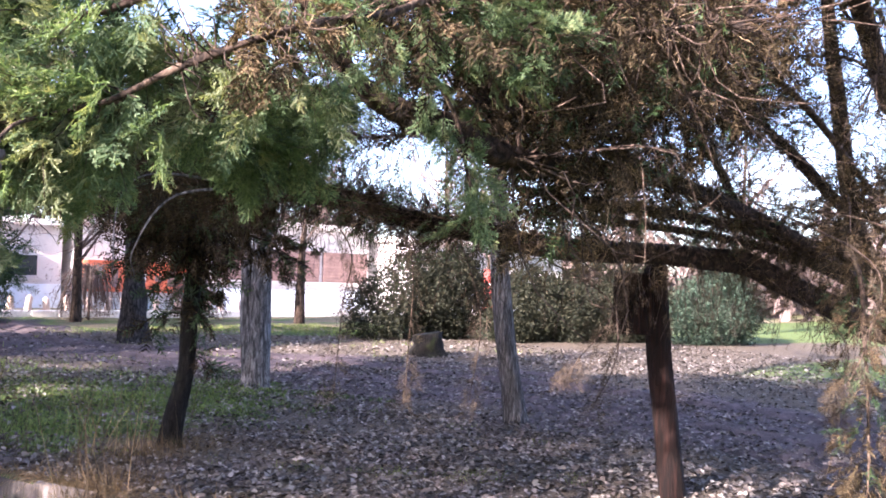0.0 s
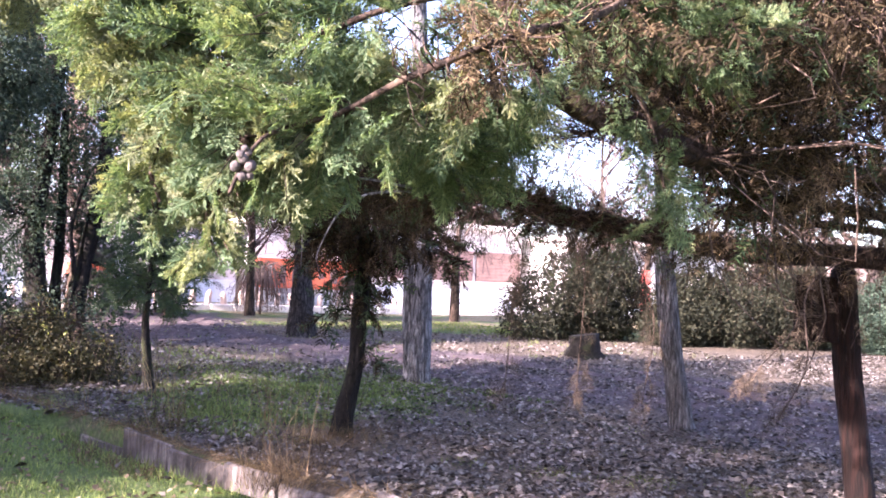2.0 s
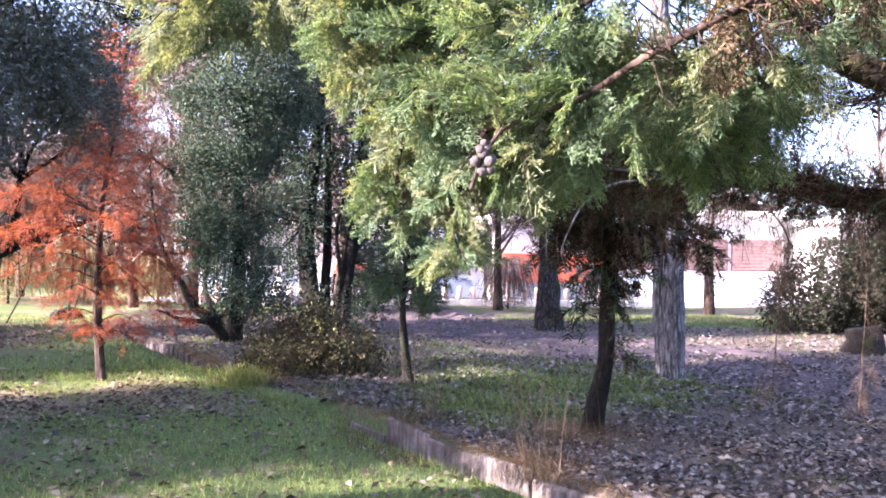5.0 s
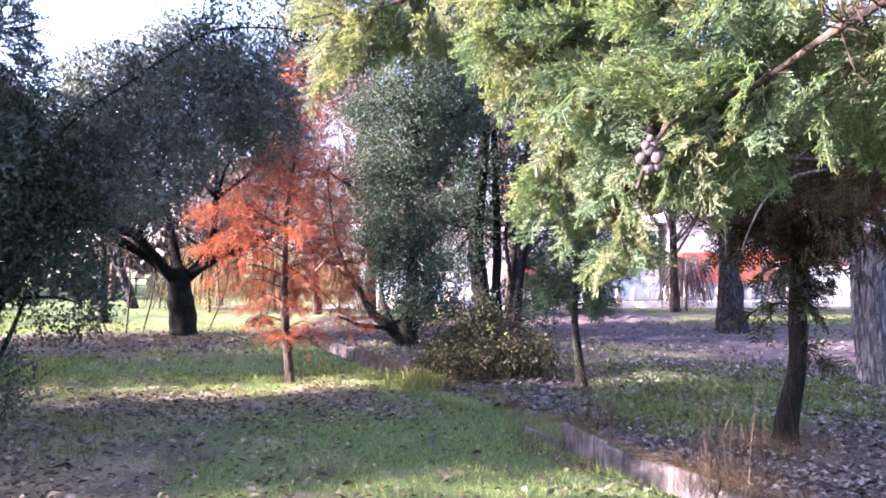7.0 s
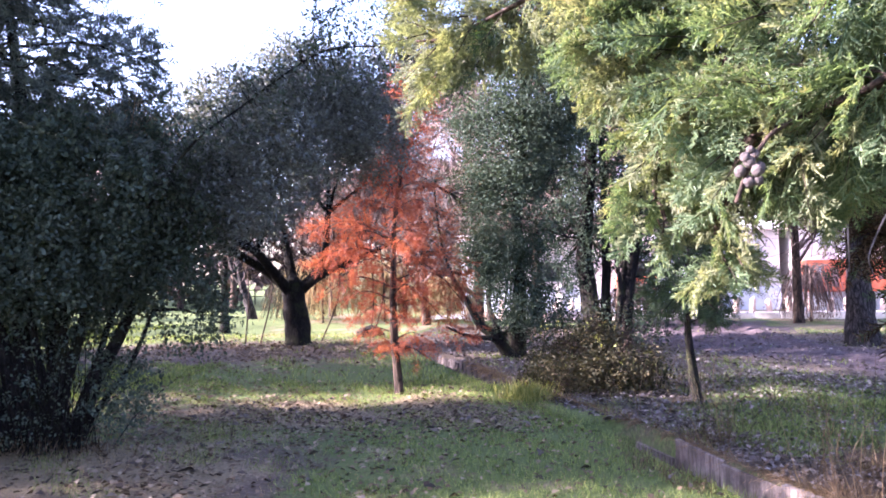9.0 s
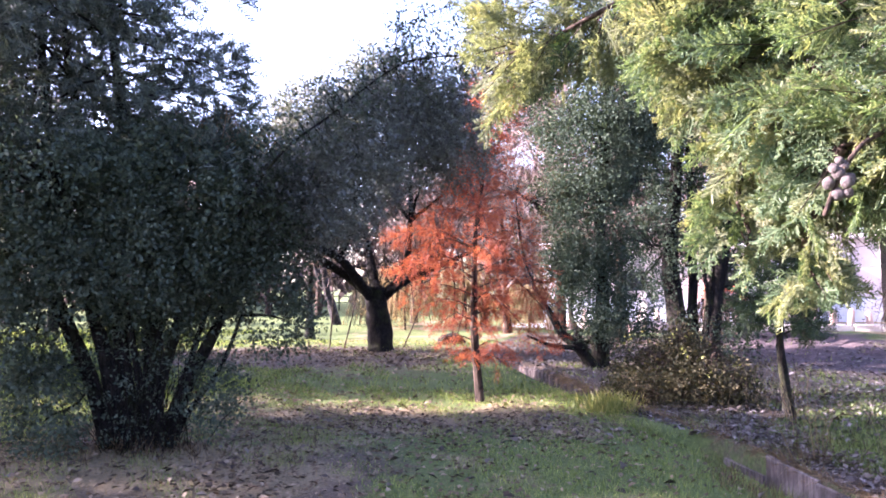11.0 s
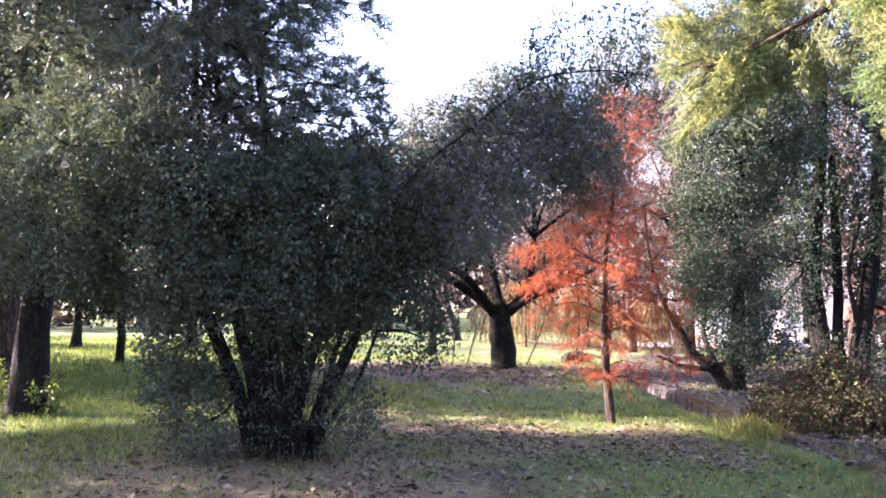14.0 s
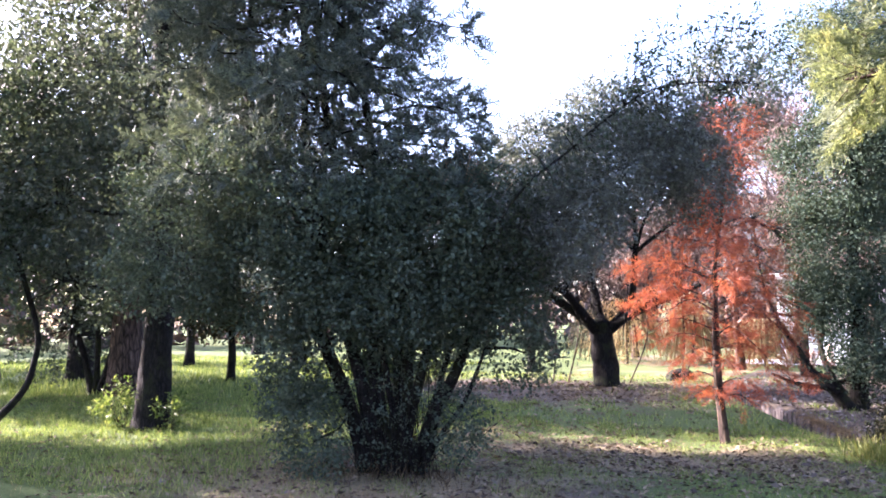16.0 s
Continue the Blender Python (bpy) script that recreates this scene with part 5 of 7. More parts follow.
broad_tree("weeping_ivy_tree", "tall narrow tree smothered in drooping dark ivy", (-0.7, 15.5, 0),
    [([(-0.74, 15.48, -0.1), (-0.61, 15.49, 1.24), (-0.66, 15.49, 2.36), (-0.53, 15.49, 4.06), (-0.4, 15.5, 6.5)], 0.16, 0.07)],
    [(-0.75, 15.3, 1.6, 0.75, 0.8, 1.1), (-0.75, 15.3, 2.9, 0.9, 0.9, 1.1), (-0.7, 15.3, 4.2, 0.95, 0.9, 1.0), (-0.2, 15.3, 5.3, 1.1, 1.0, 0.9), (-0.4, 15.4, 6.6, 1.4, 1.1, 0.9), (0.1, 15.2, 3.6, 0.5, 0.5, 1.3), (-1.5, 15.2, 3.5, 0.4, 0.4, 0.35), (-1.35, 15.3, 2.1, 0.35, 0.4, 0.5), (0.35, 15.2, 2.3, 0.35, 0.4, 0.5), (0.5, 15.3, 4.6, 0.45, 0.4, 0.3), (-1.55, 15.3, 4.8, 0.45, 0.4, 0.3), (-0.2, 15.1, 1.0, 0.6, 0.4, 0.4)],
    M_IVY, M_DARK_BARK, 13000, 0.047, per=10, span=0.36, seed=72, width=0.6, cut=-0.6, freq=2.9, droop=1.0, twigs=260, crown_label="drooping curtain of small dark leaves")
bush = broad_tree("ditch_bush", "tangled bramble bush with a few yellowed leaves over the ditch", (0.55, 10.9, 0),
    [([(0.5, 10.9, -0.1), (0.4, 10.8, 0.35), (0.2, 10.7, 0.7)], 0.026, 0.012), ([(0.6, 11.0, -0.1), (0.8, 10.8, 0.35), (1.0, 10.6, 0.7)], 0.026, 0.012)],
    [(0.33, 10.8, 0.41, 0.53, 0.6, 0.42), (0.84, 10.7, 0.41, 0.47, 0.5, 0.4), (-0.02, 11.0, 0.26, 0.34, 0.4, 0.26), (0.59, 10.9, 0.88, 0.24, 0.3, 0.25), (0.97, 10.8, 0.77, 0.17, 0.2, 0.25), (0.2, 10.9, 0.75, 0.15, 0.2, 0.19), (0.11, 10.5, 0.14, 0.43, 0.35, 0.27), (0.63, 10.45, 0.16, 0.52, 0.3, 0.31), (1.27, 10.6, 0.3, 0.21, 0.3, 0.27)],
    M_SHRUB, M_TWIG, 3600, 0.043, per=8, span=0.3, seed=73, cut=-0.55, freq=4.2, twigs=1100, twig_r=0.0045, droop=0.6)
ry = np.random.default_rng(79)
at, out = in_blobs(ry, [(0.35, 10.6, 0.65, 0.65, 0.45, 0.3), (0.85, 10.5, 0.5, 0.5, 0.4, 0.3)], 18, 0.7)
v, f = sprigs(ry, at, out, 5, 0.12, 0.045, 0.5)
under("yellowed_leafage", np_mesh("yellowed_leafage", v, f, M_YELLOW), bush, "a few yellowed leaves", "stuff")
broad_tree("leaning_willow", "dark leaning stem with bare arching branches by the ditch", (-0.8, 15.1, 0),
    [([(-0.72, 15.18, -0.1), (-1.04, 14.96, 0.39), (-1.36, 14.94, 0.67), (-1.57, 14.92, 1.05), (-1.88, 14.88, 1.59), (-2.09, 14.85, 2.3), (-2.2, 14.8, 3.4)], 0.12, 0.012), ([(-1.1, 14.96, 0.40), (-1.53, 14.52, 0.48), (-1.92, 14.27, 0.66)], 0.05, 0.02), ([(-0.9, 14.97, 0.28), (-1.16, 15.26, 0.81), (-1.23, 15.45, 1.25), (-1.06, 15.46, 1.8)], 0.07, 0.03)],
    [(-1.9, 14.9, 3.2, 0.9, 0.7, 0.9), (-1.5, 15.1, 1.9, 0.7, 0.6, 0.8), (-1.0, 15.1, 0.5, 0.9, 0.6, 0.35)], M_SHRUB, M_DARK_BARK, 260, 0.06, seed=74, cut=0.0, twigs=170, twig_r=0.012)
ys = thing("yellow_grass_tuft", -0.32, 9.95, 0, "tuft of yellow-green grass on the ditch rim", "grass")
at = np.c_[rr.normal(-0.32, 0.16, 420), rr.normal(9.95, 0.16, 420), np.zeros(420)]
v, f = leaves(at, np.c_[rr.normal(size=(420, 2)) * 0.5, np.ones(420)], rr.normal(size=(420, 3)), rr.uniform(0.1, 0.32, 420), 0.05)
under("grass_mass", np_mesh("grass_mass", v, f, M_YELLOW), ys, "", "stuff")

# ---- the great dark bush and its tall stems ----
clump = broad_tree("evergreen_clump", "broad many-stemmed dark evergreen bush on dry ground", (-4.7, 6.85, 0),
    [([(-4.67, 6.87, -0.1), (-4.64, 6.88, 0.52), (-4.62, 6.9, 0.98), (-4.75, 7.0, 2.0), (-4.95, 7.0, 3.0)], 0.085, 0.045),
     ([(-4.57, 6.93, -0.1), (-4.4, 7.04, 0.53), (-4.21, 7.14, 0.99), (-4.07, 7.33, 1.45), (-3.9, 7.5, 2.1)], 0.075, 0.045),
     ([(-4.72, 6.84, -0.1), (-4.6, 6.91, 0.59), (-4.47, 6.99, 1.14), (-4.35, 7.16, 1.9)], 0.07, 0.045),
     ([(-4.6, 6.91, -0.1), (-4.48, 6.99, 0.44), (-4.36, 7.06, 0.83), (-4.2, 7.22, 1.5)], 0.04, 0.025),
     ([(-4.7, 7.0, -0.1), (-4.75, 7.1, 0.7), (-4.9, 7.2, 1.8)], 0.06, 0.04), ([(-4.62, 6.8, -0.1), (-4.72, 6.75, 0.7), (-4.9, 6.7, 1.7)], 0.045, 0.03),
     ([(-4.9, 6.72, -0.1), (-5.1, 6.6, 0.6), (-5.3, 6.45, 1.3), (-5.6, 6.3, 2.2)], 0.04, 0.025),
     ([(-4.5, 6.9, -0.1), (-4.3, 6.95, 0.35), (-4.05, 7.1, 0.75), (-3.85, 7.2, 1.3)], 0.03, 0.018)],
    [(-6.45, 6.05, 2.9, 1.25, 1.0, 0.65), (-5.47, 6.41, 2.6, 1.25, 1.0, 0.6), (-4.55, 6.94, 2.53, 1.0, 0.85, 0.66), (-3.87, 7.32, 2.78, 0.5, 0.5, 0.5), (-6.59, 5.61, 2.25, 0.8, 0.7, 0.6), (-5.6, 6.2, 1.98, 0.9, 0.75, 0.5), (-4.78, 6.67, 1.86, 0.95, 0.75, 0.5), (-5.4, 6.15, 1.2, 0.4, 0.4, 0.5), (-4.28, 7.22, 1.62, 0.5, 0.5, 0.3), (-5.4, 6.9, 1.5, 0.6, 0.4, 0.5), (-4.75, 7.2, 1.3, 0.6, 0.3, 0.28), (-4.05, 7.3, 2.0, 0.55, 0.5, 0.5), (-3.7, 7.4, 2.3, 0.42, 0.4, 0.4), (-5.3, 6.9, 2.8, 0.9, 0.8, 0.42), (-4.7, 7.2, 2.85, 0.8, 0.7, 0.42), (-5.4, 6.15, 0.75, 0.28, 0.26, 0.36), (-5.2, 6.1, 0.42, 0.26, 0.22, 0.34), (-4.02, 6.98, 0.6, 0.2, 0.2, 0.34), (-3.5, 7.4, 1.25, 0.32, 0.3, 0.22), (-3.7, 7.3, 1.65, 0.45, 0.4, 0.35)],
    M_DARK_LEAF, M_DARK_BARK, 22500, 0.043, per=10, span=0.26, seed=81, cut=-0.45, freq=5.0, width=0.58, twigs=460, twig_r=0.007,
    limbs=[([(-4.0, 7.0, 1.9), (-3.6, 6.85, 2.45), (-3.21, 6.86, 2.91), (-2.84, 7.01, 3.22), (-2.53, 7.12, 3.49), (-2.16, 7.23, 3.75), (-1.84, 7.31, 3.82), (-1.46, 7.29, 3.79), (-1.09, 7.24, 3.69)], 0.016, 0.005)],
    crown_label="dense small glossy dark green leaves")
rv = np.random.default_rng(87)
at = np.c_[rv.normal(-4.72, 0.2, 280), rv.normal(6.78, 0.14, 280), np.zeros(280)]
v, f = strands(rv, at, np.c_[rv.normal(0, 0.3, (280, 2)), np.ones(280)], rv.uniform(0.5, 1.5, 280), 0.011, 0.16)
under("shoot_mass", np_mesh("shoot_mass", v, f, M_DARK_BARK), clump, "thin dark shoots round the stems", "stuff")
at = at[rv.integers(0, 280, 420)] + np.c_[rv.normal(0, 0.3, (420, 2)), rv.uniform(0.15, 1.25, 420)]
v, f = sprigs(rv, at, unit(rv.normal(size=(420, 3))), 7, 0.16, 0.04, 0.5, 0.4)
under("shoot_leafage", np_mesh("shoot_leafage", v, f, M_DARK_LEAF), clump, "", "stuff")
fc = thing("feathery_conifer", -5.3, 7.0, 0, "tall dark conifer of several trunks with feathery layered boughs", "tree")
rv = np.random.default_rng(86)
FC = ([(-4.72, 7.02, -0.1), (-4.8, 7.05, 1.0), (-4.95, 7.1, 2.2), (-5.25, 7.15, 3.6), (-5.45, 7.15, 5.2), (-5.55, 7.2, 8.6)],
      [(-4.79, 6.79, -0.1), (-4.84, 6.76, 0.44), (-4.88, 6.73, 0.83), (-5.1, 6.8, 1.8), (-5.67, 7.01, 3.45), (-5.9, 6.95, 5.1), (-6.0, 7.0, 8.2)],
      [(-4.86, 6.74, -0.1), (-4.95, 6.68, 0.52), (-5.03, 6.62, 0.99), (-5.4, 6.64, 2.0), (-5.92, 6.81, 3.57), (-6.03, 6.86, 5.3), (-6.1, 6.9, 8.0)],
      [(-4.95, 6.7, -0.1), (-5.2, 6.6, 0.8), (-5.7, 6.5, 1.9), (-6.52, 6.55, 3.64), (-6.62, 6.6, 5.4), (-6.7, 6.6, 7.4)])
fb = []
for k, pts in enumerate(FC):
    limb("trunk" if k == 0 else "stem", fc, M_DARK_BARK, pts, 0.095, 0.03, sides=12, flare=0.3, rough=0.06, ridges=8, n=44, seed=90 + k)
    tc = curve(pts, 120)
    for j in range(36):
        h = 2.75 + 4.9 * (j + rv.uniform()) / 36
        o = tc[np.argmin(abs(tc[:, 2] - h))]
        a = j * 2.4 + k + rv.uniform(-0.6, 0.6)
        ln = rv.uniform(0.75, 1.25) * (1.8 - 0.22 * (h - 3.0)) * (1.0 if k < 3 else 0.8)
        d = np.array([math.cos(a), math.sin(a), 0])
        if o[0] + d[0] * ln > -4.1:
            ln *= 0.7
        fb.append([o, o + d * ln * 0.5 + (0, 0, 0.10 * ln), o + d * ln * 0.85 + (0, 0, 0.02 * ln), o + d * ln + (0, 0, 0.06 * ln)])
v, q = joined([tube(b, 0.018, 0.005, n=8, sides=5, seed=k) for k, b in enumerate(fb)])
under("branchwork", np_mesh("branchwork", v, fix_tips(q), M_DARK_BARK, True), fc, kind="stuff")
at, way = zip(*[along(rv, b, 54, 0.25, 0.1, (0, 0, -0.3), 0.9, 0.6) for b in fb])
at = np.vstack(at)
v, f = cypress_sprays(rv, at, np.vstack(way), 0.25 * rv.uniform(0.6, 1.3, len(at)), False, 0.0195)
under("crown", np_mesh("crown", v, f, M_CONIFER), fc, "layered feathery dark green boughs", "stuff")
dryt = thing("dry_twigs", -4.06, 7.1, 3.2, "tuft of pale dry twigs over the evergreen bush", "branch")
at = np.array([-4.1, 7.1, 3.0]) + rv.normal(size=(240, 3)) * np.array([0.32, 0.2, 0.1])
v, f = strands(rv, at, rv.normal(size=(240, 3)) * 0.5 + np.array([0, 0, 0.9]), rv.uniform(0.15, 0.45, 240), 0.007, 0.3)
under("twigwork", np_mesh("twigwork", v, f, M_STRAW), dryt, kind="stuff")
arch = thing("arching_bough", -2.6, 7.2, 3.2, "thin arching bough with sparse small dark leaves", "branch")
ra = np.random.default_rng(83)
ARCH = [(-3.6, 6.85, 2.45), (-3.21, 6.86, 2.91), (-2.84, 7.01, 3.22), (-2.53, 7.12, 3.49), (-2.16, 7.23, 3.75), (-1.84, 7.31, 3.82), (-1.46, 7.29, 3.79), (-1.09, 7.24, 3.69)]
ARCH_TOP = [(-2.16, 7.23, 3.75), (-2.2, 7.22, 4.05), (-1.95, 7.28, 4.23), (-1.5, 7.38, 4.35), (-1.1, 7.38, 4.2), (-0.8, 7.37, 3.9)]
limb("upper_branch", arch, M_DARK_BARK, ARCH_TOP, 0.007, 0.003, sides=6, n=20)
ends, way = along(ra, ARCH, 250, 0.3, 0.0, (0, 0, -0.2))
e2, w2 = along(ra, ARCH_TOP, 130, 0.2, 0.0, (0, 0, 0.2))
ends, way = np.vstack([ends, e2]), np.vstack([way, w2])
v, q = twig_web(ra, np.vstack([curve(ARCH, 30), curve(ARCH_TOP, 30)]), ends, 0.005, 0.0018)
under("twigwork", np_mesh("twigwork", v, fix_tips(q), M_DARK_BARK, True), arch, kind="stuff")
v, f = sprigs(ra, ends, way, 9, 0.2, 0.045, 0.45)
under("leafage", np_mesh("leafage", v, f, M_DARK_LEAF), arch, "", "stuff")
arch2 = thing("hanging_foliage", -2.6, 8.3, 2.6, "curtain of dull green leaves hanging from an arching bough", "branch")
at, out = in_blobs(ra, [(-3.25, 8.2, 2.7, 0.7, 0.55, 0.55), (-2.35, 8.3, 3.0, 0.45, 0.4, 0.35), (-1.8, 8.2, 3.0, 0.3, 0.3, 0.3), (-3.4, 7.6, 2.5, 0.6, 0.5, 0.5), (-3.0, 7.0, 2.6, 0.6, 0.4, 0.5), (-2.5, 7.25, 3.0, 0.45, 0.4, 0.35), (-2.15, 7.7, 3.6, 0.55, 0.45, 0.42), (-2.7, 7.6, 3.35, 0.55, 0.45, 0.4), (-1.75, 7.8, 3.35, 0.4, 0.4, 0.4), (-1.95, 7.75, 3.25, 0.4, 0.35, 0.35)], 6200)
at, out = gap(at, out, 5, 3.6, -0.4)
v, f = sprigs(ra, at, out, 9, 0.22, 0.038, 0.5, 0.6)
under("leafage", np_mesh("leafage", v, f, M_OAK), arch2, "", "stuff")
v, q = twig_web(ra, np.vstack([curve(ARCH, 40), at[::40]]), at[::14], 0.004, 0.0015)
under("twigwork", np_mesh("twigwork", v, fix_tips(q), M_DARK_BARK, True), arch2, kind="stuff")

# ---- conifers on the far left ----
broad_tree("tall_conifer", "thick-trunked tall dark conifer with leafy suckers at its foot", (-9.83, 8.0, 0),
    [([(-9.83, 7.99, -0.1), (-9.79, 8.03, 0.93), (-9.77, 8.07, 1.86), (-9.87, 8.1, 3.96), (-9.96, 8.15, 5.8), (-10.08, 8.16, 10.5)], 0.25, 0.13)],
    [(-9.9, 8.1, 9.0, 2.0, 2.0, 1.5), (-10.3, 7.9, 7.0, 2.3, 2.2, 0.9), (-8.7, 7.5, 4.2, 1.4, 1.0, 0.8), (-10.8, 7.1, 3.4, 1.5, 1.1, 1.1), (-11.8, 7.35, 5.2, 1.8, 1.3, 1.2), (-8.4, 7.2, 2.9, 1.0, 0.9, 0.6), (-9.2, 7.3, 5.2, 1.0, 0.8, 1.0), (-9.4, 7.4, 6.6, 1.1, 0.8, 0.9), (-10.6, 7.2, 2.2, 0.9, 0.9, 0.6)],
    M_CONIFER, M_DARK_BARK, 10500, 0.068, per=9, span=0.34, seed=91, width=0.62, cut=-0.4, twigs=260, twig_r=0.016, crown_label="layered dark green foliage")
broad_tree("bank_conifer", "dark conifer behind a shaded shrub on the lawn's edge", (-14.4, 11.2, 0),
    [([(-14.4, 11.2, -0.1), (-14.4, 11.2, 1.5), (-14.5, 11.2, 4.0), (-14.5, 11.2, 9.0)], 0.38, 0.15)],
    [(-14.6, 11.6, 4.6, 2.4, 1.7, 1.3), (-13.0, 11.4, 5.8, 2.0, 1.8, 1.3), (-15.6, 11.0, 6.4, 2.2, 2.0, 1.6), (-14.2, 11.0, 8.2, 2.2, 2.0, 1.4), (-16.5, 10.6, 3.6, 2.0, 1.8, 1.4), (-12.6, 10.6, 3.6, 1.2, 1.2, 0.8)],
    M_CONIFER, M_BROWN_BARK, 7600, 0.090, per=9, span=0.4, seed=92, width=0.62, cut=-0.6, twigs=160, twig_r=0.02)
broad_tree("stem_shrub", "many-stemmed dark shrub in the shade of a conifer", (-15.7, 11.4, 0),
    [([(-15.7, 11.4, -0.1), (-15.9, 11.3, 0.8), (-16.3, 11.2, 1.8)], 0.09, 0.05), ([(-15.65, 11.4, -0.1), (-15.6, 11.4, 0.8), (-15.5, 11.3, 1.9)], 0.08, 0.05), ([(-15.6, 11.4, -0.1), (-15.2, 11.4, 0.8), (-14.9, 11.4, 1.7)], 0.07, 0.04)],
    [(-16.0, 11.2, 2.3, 1.5, 1.2, 0.7), (-15.0, 11.3, 2.3, 1.0, 1.0, 0.6), (-17.4, 12.0, 1.5, 2.0, 1.1, 1.2), (-16.2, 12.4, 1.4, 1.0, 0.8, 1.0)], M_DARK_LEAF, M_DARK_BARK, 2600, 0.09, seed=93, span=0.35)
broad_tree("bent_stem_tree", "thin bent trunk under a heavy shaded crown", (-11.4, 6.5, 0),
    [([(-11.5, 6.3, -0.1), (-11.19, 6.81, 0.56), (-11.1, 6.96, 1.04), (-11.09, 6.97, 1.53), (-11.3, 6.75, 2.6), (-11.6, 6.4, 4.2)], 0.055, 0.03)],
    [(-11.6, 6.4, 4.2, 1.6, 1.5, 1.3), (-11.3, 6.5, 2.6, 1.1, 1.0, 0.7), (-12.6, 6.2, 3.2, 1.2, 1.2, 1.0)], M_DARK_LEAF, M_DARK_BARK, 2600, 0.085, seed=94, cut=-0.5, span=0.32)
suck = thing("sucker_shoots", -9.4, 7.8, 0, "pale green leafy suckers round a trunk's foot", "shrub")
at, out = in_blobs(ra, [(-9.3, 7.95, 0.3, 0.2, 0.2, 0.25), (-10.15, 7.7, 0.35, 0.25, 0.25, 0.35)], 190)
v, f = sprigs(ra, at, out, 8, 0.16, 0.06, 0.4, -0.4)
under("leafage", np_mesh("leafage", v, f, M_GRASS), suck, "", "stuff")
v, q = twig_web(ra, [(-9.35, 7.95, 0), (-10.1, 7.75, 0)], at[:30], 0.006, 0.002)
under("shootwork", np_mesh("shootwork", v, fix_tips(q), M_TWIG, True), suck, kind="stuff")

# the first two are added only to shade the ground by the forked tree
for k, (x, y, h, c) in enumerate(((-20.2, 14.3, 9.0, M_DARK_LEAF), (-22.6, 13.0, 8.0, M_DARK_LEAF), (-15.7, 15.6, 3.0, M_SHRUB), (-22.7, 20.6, 4.6, M_OAK), (-20.5, 24.0, 5.0, M_OAK), (-28.0, 30.0, 7.0, M_OAK))):
    broad_tree("lawn_tree", ("tall dark evergreen tree added to shade the lawn", "tall dark evergreen added behind a conifer for its shade", "small lawn tree with yellowing leaves", "low dark lawn tree in half shade", "round-headed tree on the sunny lawn", "distant dark park tree")[k], (x, y, 0),
        [([(x, y, -0.1), (x + 0.05, y, h * 0.25), (x, y, h * 0.5), (x - 0.1, y, h * 0.8)], 0.04 * h, 0.02 * h)],
        [(x, y, h * 0.72, h * 0.42, h * 0.4, h * 0.26), (x - h * 0.25, y, h * 0.58, h * 0.3, h * 0.3, h * 0.18), (x + h * 0.28, y, h * 0.6, h * 0.28, h * 0.28, h * 0.18)],
        c, M_DARK_BARK, 1500 if h > 7.5 else 900, 0.03 * h ** 0.8 + 0.03, seed=100 + k, cut=-0.3, span=0.1 * h, twigs=60, twig_r=0.012)

# ---- shrubs beyond the track ----
for k, (x, y, w, h, mat, lab) in enumerate(((13.6, 16.6, 1.6, 1.15, M_HEDGE, "rounded brownish-green shrub beyond the track"), (14.9, 16.3, 1.1, 1.2, M_HEDGE, "dark rounded brownish shrub beyond the track"), (16.2, 14.6, 1.2, 0.95, M_HEDGE, "brownish rough hedge shrub"), (17.8, 13.9, 1.4, 1.15, M_HEDGE, "tall brown-green hedge shrub"), (19.2, 13.3, 1.2, 1.05, M_HEDGE, "thinning brown-green hedge shrub"), (21.2, 11.8, 1.5, 1.05, M_IVY, "dark green spreading shrub beyond the track"))):
    broad_tree("shrub", lab, (x, y, 0), [([(x, y, -0.1), (x + 0.1, y, 0.4), (x + 0.2, y, 1.0)], 0.06, 0.02), ([(x - 0.1, y, -0.1), (x - 0.3, y, 0.5), (x - 0.5, y, 1.0)], 0.04, 0.02)],
        [(x, y, h, w, w * 0.8, h), (x - w * 0.6, y, h * 0.7, w * 0.6, w * 0.6, h * 0.7), (x + w * 0.6, y, h * 0.75, w * 0.6, w * 0.6, h * 0.75), (x + w * 0.2, y, h * 1.6, w * 0.5, w * 0.5, h * 0.5)],
        mat, M_TWIG, 3700, 0.074, seed=120 + k, cut=-1.1, span=0.26, twigs=90, core=0.5, group="shrubs beyond the track")


